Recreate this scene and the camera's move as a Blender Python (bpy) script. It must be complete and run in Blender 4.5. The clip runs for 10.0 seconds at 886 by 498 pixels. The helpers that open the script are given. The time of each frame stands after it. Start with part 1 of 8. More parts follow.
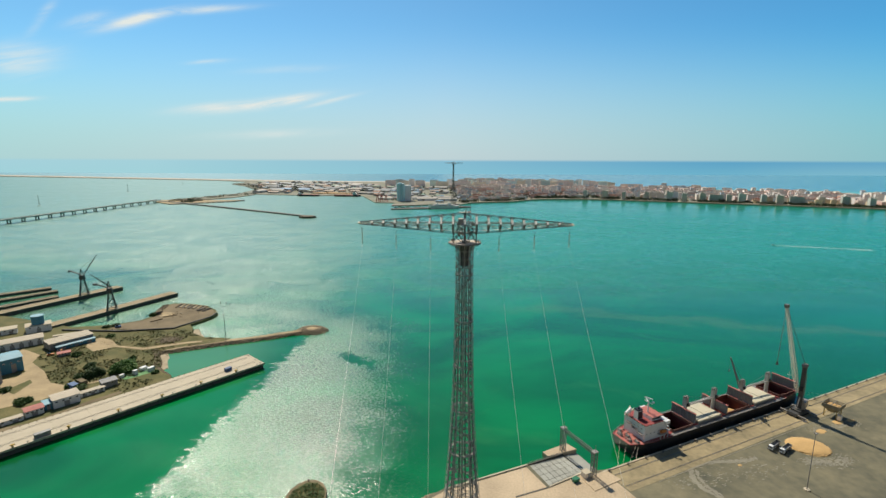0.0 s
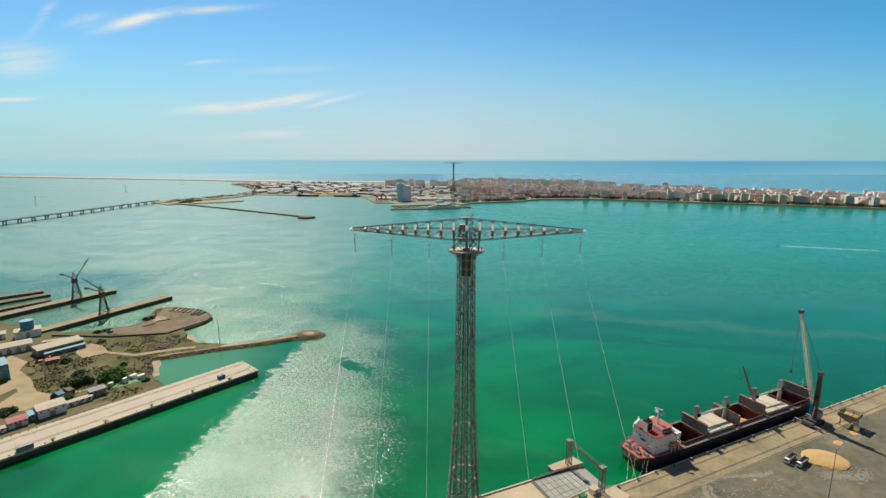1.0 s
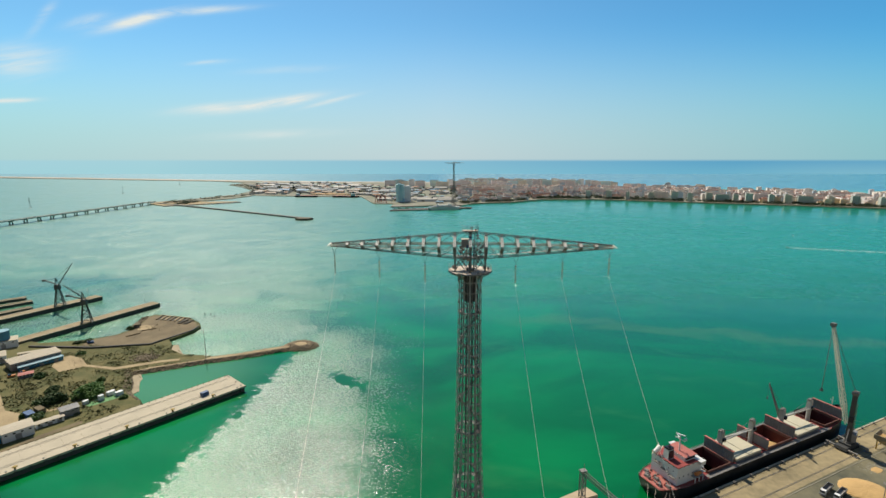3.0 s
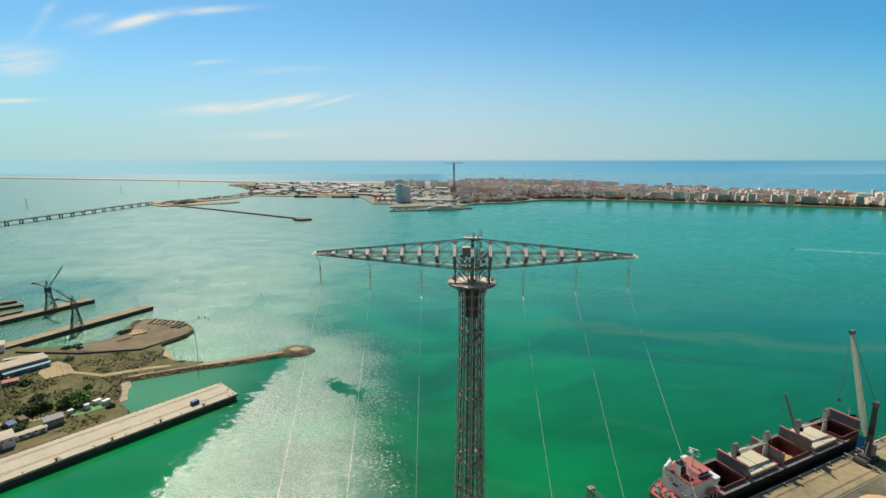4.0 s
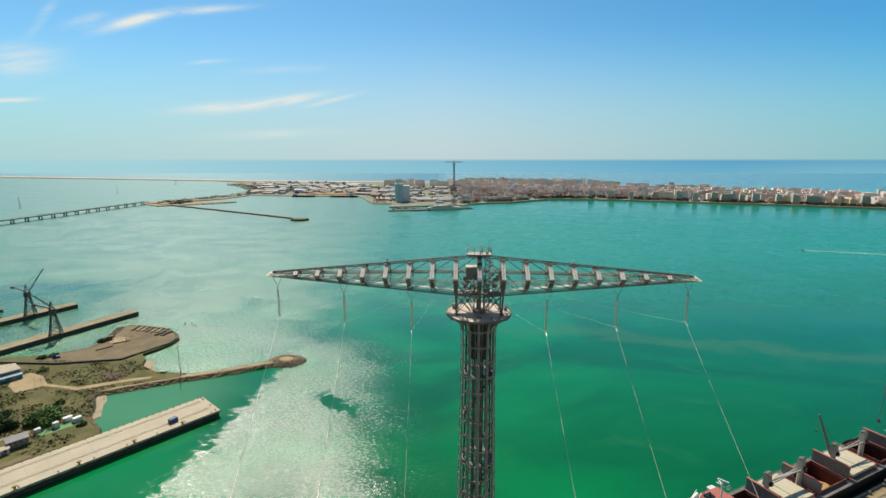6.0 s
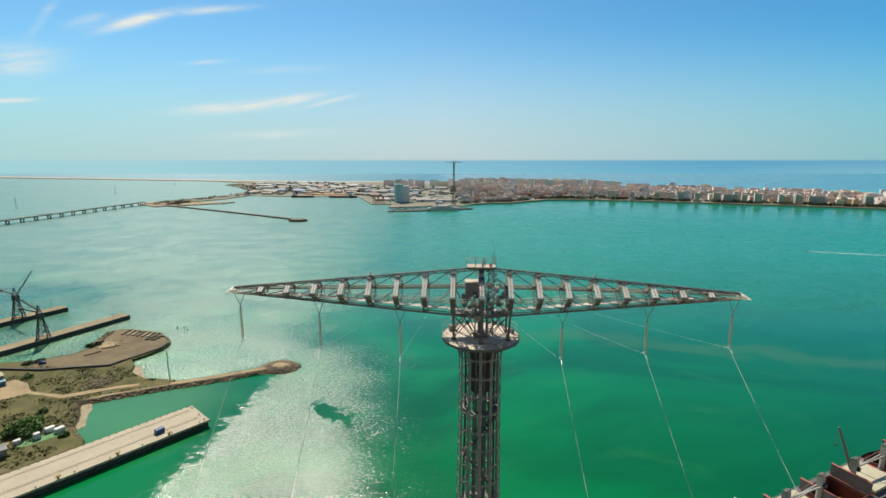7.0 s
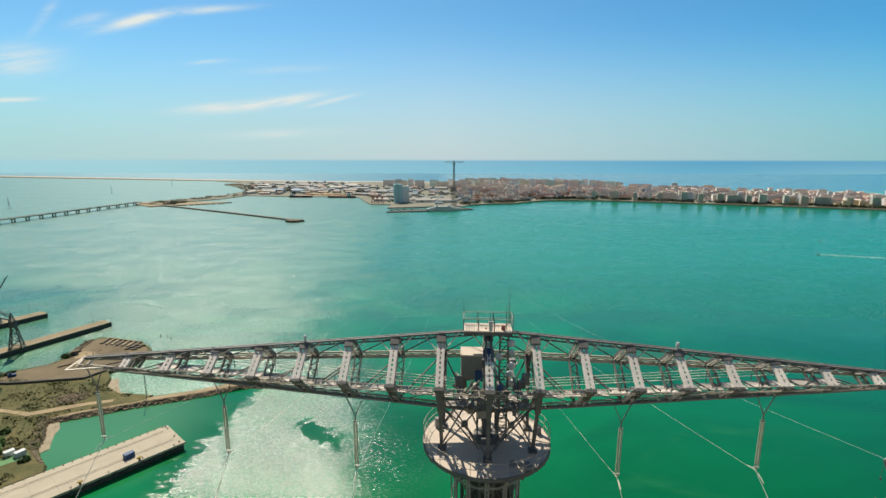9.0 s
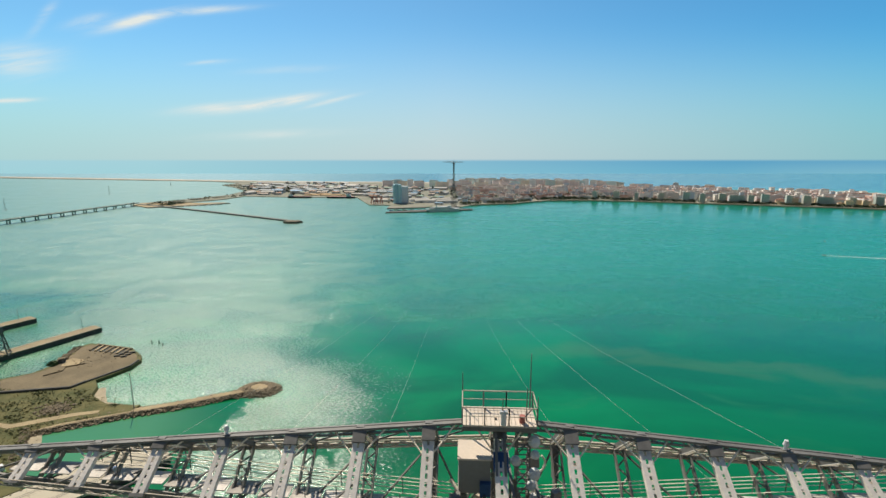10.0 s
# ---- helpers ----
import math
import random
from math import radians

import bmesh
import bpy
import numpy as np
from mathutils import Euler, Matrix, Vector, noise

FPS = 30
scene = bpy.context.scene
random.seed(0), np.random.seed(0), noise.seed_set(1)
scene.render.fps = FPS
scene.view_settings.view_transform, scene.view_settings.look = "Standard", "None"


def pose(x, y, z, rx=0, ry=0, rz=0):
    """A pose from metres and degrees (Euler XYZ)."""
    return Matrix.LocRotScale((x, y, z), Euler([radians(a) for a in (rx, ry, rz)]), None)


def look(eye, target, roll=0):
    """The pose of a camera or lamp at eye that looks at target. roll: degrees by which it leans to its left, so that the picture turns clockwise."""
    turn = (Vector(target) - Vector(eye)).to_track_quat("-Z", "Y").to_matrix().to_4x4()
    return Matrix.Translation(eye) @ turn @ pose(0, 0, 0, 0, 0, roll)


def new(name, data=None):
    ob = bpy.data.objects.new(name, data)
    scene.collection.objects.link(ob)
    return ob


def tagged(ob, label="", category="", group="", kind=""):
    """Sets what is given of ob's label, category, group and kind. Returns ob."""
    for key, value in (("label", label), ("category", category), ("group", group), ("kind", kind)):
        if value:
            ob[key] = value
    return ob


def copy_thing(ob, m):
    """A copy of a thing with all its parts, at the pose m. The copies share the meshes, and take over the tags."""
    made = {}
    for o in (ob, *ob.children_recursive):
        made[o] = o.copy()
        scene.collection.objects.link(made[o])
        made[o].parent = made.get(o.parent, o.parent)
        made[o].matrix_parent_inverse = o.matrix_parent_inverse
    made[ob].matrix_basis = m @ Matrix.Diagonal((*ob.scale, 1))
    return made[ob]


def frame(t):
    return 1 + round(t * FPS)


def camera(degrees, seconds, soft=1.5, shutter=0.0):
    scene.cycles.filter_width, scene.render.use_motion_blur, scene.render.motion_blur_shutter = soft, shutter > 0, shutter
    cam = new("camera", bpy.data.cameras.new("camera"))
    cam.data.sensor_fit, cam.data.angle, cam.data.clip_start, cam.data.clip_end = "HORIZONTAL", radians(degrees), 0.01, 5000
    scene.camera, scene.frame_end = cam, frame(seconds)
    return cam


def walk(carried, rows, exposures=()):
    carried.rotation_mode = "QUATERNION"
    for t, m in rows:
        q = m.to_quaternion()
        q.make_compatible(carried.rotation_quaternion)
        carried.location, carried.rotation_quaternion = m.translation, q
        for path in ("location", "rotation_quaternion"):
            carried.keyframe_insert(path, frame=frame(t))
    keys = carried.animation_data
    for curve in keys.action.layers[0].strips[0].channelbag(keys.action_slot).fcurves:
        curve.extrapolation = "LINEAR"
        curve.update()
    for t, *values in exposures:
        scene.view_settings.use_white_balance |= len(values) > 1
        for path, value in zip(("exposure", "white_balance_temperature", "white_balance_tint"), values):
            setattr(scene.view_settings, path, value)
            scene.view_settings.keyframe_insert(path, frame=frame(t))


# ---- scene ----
cam = camera(85.1, 10.0)
PATH = [
    (0, (-6.581, -155.481, 176.008), (-6.578, -153.517, 175.633), 0.2),
    (0.5, (-6.486, -148.831, 176.053), (-6.483, -146.867, 175.678), 0.1),
    (1, (-6.441, -142.116, 176.131), (-6.439, -140.151, 175.755), 0.1),
    (1.5, (-6.393, -135.389, 176.206), (-6.391, -133.425, 175.83), 0.1),
    (2, (-6.322, -128.676, 176.245), (-6.32, -126.711, 175.87), 0.1),
    (2.5, (-6.166, -121.980, 176.235), (-6.165, -120.016, 175.859), 0.0),
    (4, (-5.616, -101.525, 175.584), (-5.616, -99.561, 175.209), -0.0),
    (4.5, (-5.521, -94.843, 175.279), (-5.521, -92.879, 174.901), -0.1),
    (5, (-5.501, -88.154, 174.894), (-5.501, -86.190, 174.516), -0.1),
    (5.5, (-5.406, -81.483, 174.492), (-5.406, -79.519, 174.114), -0.0),
    (7, (-4.401, -61.009, 172.873), (-4.401, -59.044, 172.497), 0.0),
    (7.5, (-4.037, -54.312, 172.542), (-4.037, -52.348, 172.164), -0.0),
    (8, (-3.662, -47.474, 172.229), (-3.662, -45.510, 171.852), -0.0),
    (8.5, (-3.24, -40.784, 171.96), (-3.241, -38.820, 171.583), -0.0),
    (9, (-2.824, -33.954, 171.985), (-2.825, -31.990, 171.609), 0.1),
    (9.5, (-2.45, -27.181, 172.011), (-2.45, -25.216, 171.635), 0.0),
    (10, (-2.164, -20.189, 172.154), (-2.165, -18.225, 171.778), 0.0),
]
walk(cam, [(t, look(eye, target, roll)) for t, eye, target, roll in PATH])

# ---- light: clear afternoon sky, one sun ahead to the left ----
SUN_AZ, SUN_EL = -27.0, 49.5  # degrees from +Y towards +X, and above the horizon
to_sun = Vector((math.sin(radians(SUN_AZ)) * math.cos(radians(SUN_EL)),
                 math.cos(radians(SUN_AZ)) * math.cos(radians(SUN_EL)), math.sin(radians(SUN_EL))))
sun = new("sun", bpy.data.lights.new("sun", "SUN"))
sun.data.energy, sun.data.angle, sun.data.color = 4.8, radians(0.53), (1.0, 0.91, 0.75)
sun.matrix_basis = look(to_sun * 900, (0, 0, 0))
scene.view_settings.exposure = 0.0


def link(tree, a, b):
    tree.links.new(a, b)


def build_world():
    world = bpy.data.worlds.new("sky")
    scene.world = world
    world.use_nodes = True
    t = world.node_tree
    t.nodes.clear()

    def node(kind, **values):
        n = t.nodes.new(kind)
        for k, v in values.items():
            n.inputs[int(k[1:])].default_value = v
        return n

    def calc(op, a, b=None, c=None):
        n = t.nodes.new("ShaderNodeMath")
        n.operation = op
        for i, v in enumerate((a, b, c)):
            if v is None:
                continue
            if isinstance(v, (int, float)):
                n.inputs[i].default_value = v
            else:
                link(t, v, n.inputs[i])
        return n.outputs[0]

    def blend(fac, a, b, mode="MIX"):
        n = t.nodes.new("ShaderNodeMix")
        n.data_type, n.blend_type = "RGBA", mode
        for i, v in ((0, fac), (6, a), (7, b)):
            if isinstance(v, (int, float)):
                n.inputs[i].default_value = v
            elif isinstance(v, tuple):
                n.inputs[i].default_value = (*v, 1)
            else:
                link(t, v, n.inputs[i])
        return n.outputs[2]

    sky = t.nodes.new("ShaderNodeTexSky")
    sky.sky_type, sky.sun_disc = "NISHITA", False
    sky.sun_elevation, sky.sun_rotation = radians(SUN_EL), radians(SUN_AZ)
    sky.altitude, sky.air_density, sky.dust_density, sky.ozone_density = 0, 1.0, 0.2, 2.0
    way = t.nodes.new("ShaderNodeTexCoord").outputs["Generated"]
    sep = t.nodes.new("ShaderNodeSeparateXYZ")
    link(t, way, sep.inputs[0])
    x, y, z = sep.outputs
    ahead = calc("MAXIMUM", y, 0.05)
    u, v = calc("DIVIDE", x, ahead), calc("DIVIDE", z, ahead)
    across = t.nodes.new("ShaderNodeMapRange")
    for i, val in ((1, -0.9), (2, 0.0), (3, 0.0), (4, 1.0)):
        across.inputs[i].default_value = val
    link(t, u, across.inputs[0])
    onward = t.nodes.new("ShaderNodeMapRange")
    for i, val in ((1, 0.0), (2, 0.9), (3, 0.0), (4, 1.0)):
        onward.inputs[i].default_value = val
    link(t, u, onward.inputs[0])
    facing = t.nodes.new("ShaderNodeMapRange")  # deep blue over the sea; unseen sky inland and overhead dimmed for darker shadows
    facing.interpolation_type = "SMOOTHSTEP"
    for i, val in ((1, 0.1), (2, 0.6), (3, 0.0), (4, 1.0)):
        facing.inputs[i].default_value = val
    link(t, y, facing.inputs[0])
    tint = blend(facing.outputs[0], SKY_INLAND, blend(onward.outputs[0], SKY_TINT, TINT_RIGHT))
    coloured = blend(1.0, sky.outputs[0], tint, "MULTIPLY")

    low = t.nodes.new("ShaderNodeMapRange")  # paler air towards the horizon
    low.interpolation_type = "SMOOTHSTEP"
    for i, val in ((1, -0.01), (2, 0.27), (3, 0.85), (4, 0.0)):
        low.inputs[i].default_value = val
    link(t, v, low.inputs[0])
    coloured = blend(low.outputs[0], coloured, blend(onward.outputs[0], blend(across.outputs[0], HAZE_LEFT, HAZE_MID), HAZE_RIGHT))

    # thin streaks of cirrus: (u, v) of the middle, half length, half height, slope, density
    flat = t.nodes.new("ShaderNodeCombineXYZ")
    link(t, calc("MULTIPLY", u, 5.0), flat.inputs[0])
    link(t, calc("MULTIPLY", calc("MULTIPLY_ADD", u, -0.16, v), 34.0), flat.inputs[1])
    wisp = node("ShaderNodeTexNoise", i2=1.0, i3=6.0, i4=0.62)
    wisp.inputs["Distortion"].default_value = 0.6
    link(t, flat.outputs[0], wisp.inputs["Vector"])
    ragged = calc("MULTIPLY_ADD", wisp.outputs[0], 3.4, -1.0)
    total = None
    for cu, cv, du, dv, slope, dense in CIRRUS:
        du, dense = du * 1.25, dense * 1.5
        a = calc("DIVIDE", calc("SUBTRACT", u, cu), du)
        b = calc("DIVIDE", calc("SUBTRACT", v, calc("MULTIPLY_ADD", calc("SUBTRACT", u, cu), slope, cv)), dv)
        r = calc("ADD", calc("MULTIPLY", a, a), calc("MULTIPLY", b, b))
        one = calc("MULTIPLY", calc("POWER", 2.718, calc("MULTIPLY", r, -1.0)), dense)
        total = one if total is None else calc("ADD", total, one)
    cover = t.nodes.new("ShaderNodeClamp")
    link(t, calc("MULTIPLY", total, calc("MAXIMUM", ragged, 0.0)), cover.inputs[0])
    upper = blend(cover.outputs[0], coloured, CLOUD)

    # beyond the sheet of water: the open sea up to the horizon
    side = t.nodes.new("ShaderNodeMapRange")
    for i, val in ((1, -0.6), (2, 0.6), (3, 0.0), (4, 1.0)):
        side.inputs[i].default_value = val
    link(t, u, side.inputs[0])
    ocean = blend(side.outputs[0], SEA_LEFT, SEA_RIGHT)
    pale = t.nodes.new("ShaderNodeMapRange")  # pale reflection put into the sea colour towards the open east
    pale.interpolation_type = "SMOOTHSTEP"
    for i, val in ((1, 0.42), (2, 0.85), (3, 0.0), (4, 1.0)):
        pale.inputs[i].default_value = val
    link(t, u, pale.inputs[0])
    ocean = blend(pale.outputs[0], ocean, SEA_EDGE)
    near = t.nodes.new("ShaderNodeMapRange")
    for i, val in ((1, -0.035), (2, -0.0062), (3, 0.0), (4, 1.0)):
        near.inputs[i].default_value = val
    link(t, v, near.inputs[0])
    ocean = blend(near.outputs[0], ocean, blend(0.6, ocean, blend(side.outputs[0], SEA_FAR_LEFT, SEA_FAR_RIGHT)))
    edge = t.nodes.new("ShaderNodeMapRange")
    edge.interpolation_type = "SMOOTHSTEP"
    for i, val in ((1, -0.0105), (2, -0.0040), (3, 0.0), (4, 1.0)):
        edge.inputs[i].default_value = val
    link(t, v, edge.inputs[0])
    whole = blend(edge.outputs[0], ocean, upper)
    bg = node("ShaderNodeBackground", i1=SKY_STRENGTH)
    link(t, whole, bg.inputs[0])
    out = t.nodes.new("ShaderNodeOutputWorld")
    link(t, bg.outputs[0], out.inputs[0])


SKY_STRENGTH = 0.09
HAZE_LEFT, HAZE_MID, HAZE_RIGHT = (4.4, 6.9, 7.4), (5.8, 6.9, 7.6), (3.2, 5.9, 6.6)
SKY_INLAND = (0.72, 0.66, 0.60)
SKY_TINT, TINT_RIGHT = (0.62, 1.06, 1.19), (0.36, 1.03, 1.30)
CLOUD = (8.5, 9.0, 8.6)
SEA_LEFT, SEA_RIGHT, SEA_EDGE = (4.0, 7.1, 7.7), (1.5, 4.7, 6.5), (2.3, 5.3, 6.6)
SEA_FAR_LEFT, SEA_FAR_RIGHT = (4.3, 7.1, 8.0), (0.8, 3.3, 6.0)
CIRRUS = [(-0.435, 0.095, 0.064, 0.009, 0.07, 0.9), (-0.321, 0.108, 0.055, 0.008, 0.145, 0.9), (-0.23, 0.107, 0.037, 0.004, 0.234, 0.6), (-0.593, 0.259, 0.052, 0.009, 0.238, 0.8),
          (-0.477, 0.276, 0.068, 0.006, 0.067, 0.6), (-0.835, 0.184, 0.056, 0.025, 0.069, 0.6), (-0.774, 0.264, 0.022, 0.012, 0.93, 0.25), (-0.689, 0.257, 0.031, 0.01, 0.196, 0.35),
          (-0.856, 0.11, 0.041, 0.004, 0.033, 0.6), (-0.455, 0.182, 0.031, 0.004, 0.055, 0.35), (-0.295, 0.168, 0.062, 0.007, 0.042, 0.25), (-0.348, 0.044, 0.101, 0.008, 0.037, 0.25)]
build_world()

# ---- materials ----
def mat(name, col, rough=0.75, metal=0.0, var=0.18, scale=0.3, fine=3.0, bump=0.15, tint=0.0, col2=None, spec=0.4):
    """A worn surface: two scales of noise on the colour, fine relief, and a shade of its own for each object."""
    m = bpy.data.materials.new(name)
    m.use_nodes = True
    t = m.node_tree
    bsdf = t.nodes["Principled BSDF"]
    bsdf.inputs["Roughness"].default_value, bsdf.inputs["Metallic"].default_value = rough, metal
    bsdf.inputs["Specular IOR Level"].default_value = spec
    at = t.nodes.new("ShaderNodeTexCoord")
    big, small = t.nodes.new("ShaderNodeTexNoise"), t.nodes.new("ShaderNodeTexNoise")
    for n, s in ((big, scale), (small, fine)):
        n.inputs["Scale"].default_value, n.inputs["Detail"].default_value = s, 4
        link(t, at.outputs["Object"], n.inputs["Vector"])
    ramp = t.nodes.new("ShaderNodeMapRange")
    ramp.inputs[1].default_value, ramp.inputs[2].default_value = 0.3, 0.7
    both = t.nodes.new("ShaderNodeMath")
    both.operation = "MULTIPLY_ADD"
    both.inputs[1].default_value = 0.4
    link(t, small.outputs[0], both.inputs[0])
    scaled = t.nodes.new("ShaderNodeMath")
    scaled.operation = "MULTIPLY"
    scaled.inputs[1].default_value = 0.6
    link(t, big.outputs[0], scaled.inputs[0])
    link(t, scaled.outputs[0], both.inputs[2])
    link(t, both.outputs[0], ramp.inputs[0])
    mix = t.nodes.new("ShaderNodeMix")
    mix.data_type = "RGBA"
    other = col2 or tuple(c * (1 - var) for c in col)
    first = col if col2 else tuple(min(1, c * (1 + var)) for c in col)
    mix.inputs[6].default_value, mix.inputs[7].default_value = (*other, 1), (*first, 1)
    link(t, ramp.outputs[0], mix.inputs[0])
    last = mix.outputs[2]
    if tint:
        info, hsv, rng = t.nodes.new("ShaderNodeObjectInfo"), t.nodes.new("ShaderNodeHueSaturation"), t.nodes.new("ShaderNodeMapRange")
        rng.inputs[3].default_value, rng.inputs[4].default_value = 1 - tint, 1 + tint
        link(t, info.outputs["Random"], rng.inputs[0])
        link(t, rng.outputs[0], hsv.inputs["Value"])
        link(t, last, hsv.inputs["Color"])
        last = hsv.outputs[0]
    link(t, last, bsdf.inputs["Base Color"])
    if bump:
        b = t.nodes.new("ShaderNodeBump")
        b.inputs["Strength"].default_value, b.inputs["Distance"].default_value = bump, 0.1
        link(t, small.outputs[0], b.inputs["Height"])
        link(t, b.outputs[0], bsdf.inputs["Normal"])
    return m


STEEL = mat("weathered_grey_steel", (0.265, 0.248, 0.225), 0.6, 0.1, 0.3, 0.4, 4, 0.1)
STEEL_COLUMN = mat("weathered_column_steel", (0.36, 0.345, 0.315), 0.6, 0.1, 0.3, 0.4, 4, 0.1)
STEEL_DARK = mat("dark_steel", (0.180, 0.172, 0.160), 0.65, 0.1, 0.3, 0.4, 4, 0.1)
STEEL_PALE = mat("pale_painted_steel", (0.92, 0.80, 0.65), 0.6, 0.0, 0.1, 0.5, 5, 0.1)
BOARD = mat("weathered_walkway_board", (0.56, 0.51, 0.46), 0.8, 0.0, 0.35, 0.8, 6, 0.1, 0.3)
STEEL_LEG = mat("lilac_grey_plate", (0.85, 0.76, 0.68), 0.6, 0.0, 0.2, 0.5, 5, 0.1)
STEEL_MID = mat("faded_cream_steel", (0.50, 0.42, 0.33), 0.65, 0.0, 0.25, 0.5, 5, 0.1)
GALV = mat("galvanised_wire", (0.74, 0.70, 0.60), 0.4, 0.3, 0.1, 1, 5, 0)
GLASSY = mat("insulator_glass", (0.60, 0.62, 0.46), 0.25, 0.0, 0.1, 1, 5, 0)
CREAM = mat("sunbleached_deck", (0.66, 0.555, 0.45), 0.8, 0, 0.12, 0.6, 6, 0.1)
GREYBOX = mat("grey_sheet_metal", (0.27, 0.26, 0.245), 0.5, 0.1, 0.1, 0.5, 4, 0.05)
BLUE = mat("blue_paint", (0.03, 0.09, 0.22), 0.5, 0, 0.2, 0.5, 4, 0.05)
WHITE = mat("white_paint", (0.72, 0.72, 0.70), 0.5, 0, 0.08, 0.2, 3, 0.05, 0.06)
RED = mat("red_oxide_deck", (0.27, 0.055, 0.05), 0.7, 0, 0.25, 0.2, 2, 0.1)
REDLIGHT = mat("faded_red_paint", (0.45, 0.15, 0.12), 0.7, 0, 0.25, 0.2, 2, 0.1)
HULL = mat("black_hull_paint", (0.018, 0.020, 0.024), 0.4, 0, 0.3, 0.1, 2, 0.05)
HATCH = mat("buff_hatch_cover", (0.56, 0.51, 0.37), 0.6, 0, 0.1, 0.15, 2, 0.05)
HATCHGREY = mat("grey_hatch_panel", (0.22, 0.21, 0.20), 0.6, 0, 0.12, 0.15, 2, 0.05)
RUSTRED = mat("hold_primer", (0.13, 0.035, 0.03), 0.8, 0, 0.3, 0.2, 2, 0.1)
RUSTCOAM = mat("brown_coaming", (0.17, 0.082, 0.062), 0.75, 0, 0.35, 0.2, 2, 0.1)
GRAIN = mat("ochre_bulk_grain", (0.56, 0.36, 0.15), 0.9, 0, 0.15, 0.15, 6, 0.4)
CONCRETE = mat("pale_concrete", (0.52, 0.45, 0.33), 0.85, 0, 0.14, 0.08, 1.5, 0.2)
CONC_DARK = mat("dark_concrete", (0.10, 0.095, 0.08), 0.85, 0, 0.3, 0.15, 1.5, 0.3)
SANDCONC = mat("sandy_concrete_apron", (0.50, 0.39, 0.26), 0.9, 0, 0.3, 0.04, 1.0, 0.2)
RAMP = mat("grey_slip_concrete", (0.36, 0.36, 0.31), 0.8, 0, 0.16, 0.1, 2.0, 0.2, 0.08)
ASPHALT = mat("worn_yard_asphalt", (0.245, 0.215, 0.13), 0.9, 0, 0.25, 0.02, 0.2, 0.2, col2=(0.078, 0.081, 0.057))
APRON = mat("worn_quay_apron", (0.45, 0.355, 0.20), 0.9, 0, 0.3, 0.04, 0.3, 0.2, col2=(0.17, 0.145, 0.085))
DUST = mat("pale_dust_track", (0.265, 0.245, 0.185), 0.95, 0, 0.2, 0.08, 0.9, 0.2)
SCRUB = mat("dry_scrub_earth", (0.20, 0.165, 0.065), 0.95, 0, 0.3, 0.09, 0.8, 0.4, col2=(0.06, 0.078, 0.022))
SANDPATH = mat("sandy_track", (0.40, 0.305, 0.175), 0.95, 0, 0.25, 0.08, 0.9, 0.3)
SAND = mat("beach_sand", (0.60, 0.52, 0.42), 0.95, 0, 0.12, 0.02, 0.5, 0.2)
ROCK = mat("riprap_rock", (0.23, 0.18, 0.115), 0.95, 0, 0.35, 0.3, 2.0, 0.6, 0.2)
OLDPAVE = mat("old_brown_paving", (0.20, 0.155, 0.09), 0.95, 0, 0.35, 0.06, 1.0, 0.4)
DOCKTOP = mat("brown_dock_deck", (0.33, 0.255, 0.15), 0.9, 0, 0.2, 0.08, 1.0, 0.3)
LEAF_GREEN = mat("leafy_green_foliage", (0.085, 0.17, 0.03), 0.7, 0, 0.4, 0.5, 3, 0.3, 0.25)
LEAF = mat("dark_foliage", (0.06, 0.11, 0.022), 0.7, 0, 0.45, 0.5, 3, 0.3, 0.25)
GROWTH = mat("scrub_growth", (0.17, 0.155, 0.06), 0.9, 0, 0.4, 0.06, 0.9, 0.3, col2=(0.075, 0.095, 0.03))
GRASS = mat("dry_grass", (0.27, 0.23, 0.10), 0.95, 0, 0.4, 0.3, 3, 0.3)
BARK = mat("bark", (0.09, 0.07, 0.05), 0.9)
GLASS_DARK = mat("dark_window_glass", (0.02, 0.025, 0.03), 0.15, 0, 0.2, 0.2, 2, 0)
ROOFTAN = mat("tan_sheet_roof", (0.50, 0.43, 0.32), 0.7, 0, 0.12, 0.1, 2, 0.1)
ROOFBLUE = mat("pale_blue_roof", (0.22, 0.40, 0.47), 0.6, 0, 0.12, 0.1, 2, 0.1)
TEALWALL = mat("teal_blue_cladding", (0.05, 0.19, 0.27), 0.6, 0, 0.15, 0.1, 2, 0.1)
ORANGE = mat("orange_machine_paint", (0.55, 0.20, 0.05), 0.6, 0, 0.2, 0.4, 3, 0.1)
GREENBIN = mat("green_skip_paint", (0.02, 0.16, 0.08), 0.6, 0, 0.2, 0.4, 3, 0.1)
RUBBER = mat("black_rubber", (0.02, 0.02, 0.02), 0.8)
HOPPER = mat("dusty_olive_steel", (0.30, 0.26, 0.17), 0.75, 0.1, 0.3, 0.4, 3, 0.1)
DOCKSTEEL = mat("sooty_dock_steel", (0.085, 0.09, 0.08), 0.65, 0.1, 0.3, 0.4, 3, 0.1)
WETSAND = mat("damp_cove_sand", (0.40, 0.33, 0.22), 0.9, 0, 0.3, 0.2, 1.5, 0.3)
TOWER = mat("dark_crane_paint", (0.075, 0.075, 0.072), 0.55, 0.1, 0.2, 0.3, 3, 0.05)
SHIPGREY = mat("grey_ship_paint", (0.40, 0.385, 0.35), 0.6, 0, 0.25, 0.2, 2, 0.05)
YELLOW = mat("ochre_bollard_paint", (0.40, 0.27, 0.06), 0.7, 0, 0.2, 0.5, 3, 0.1)


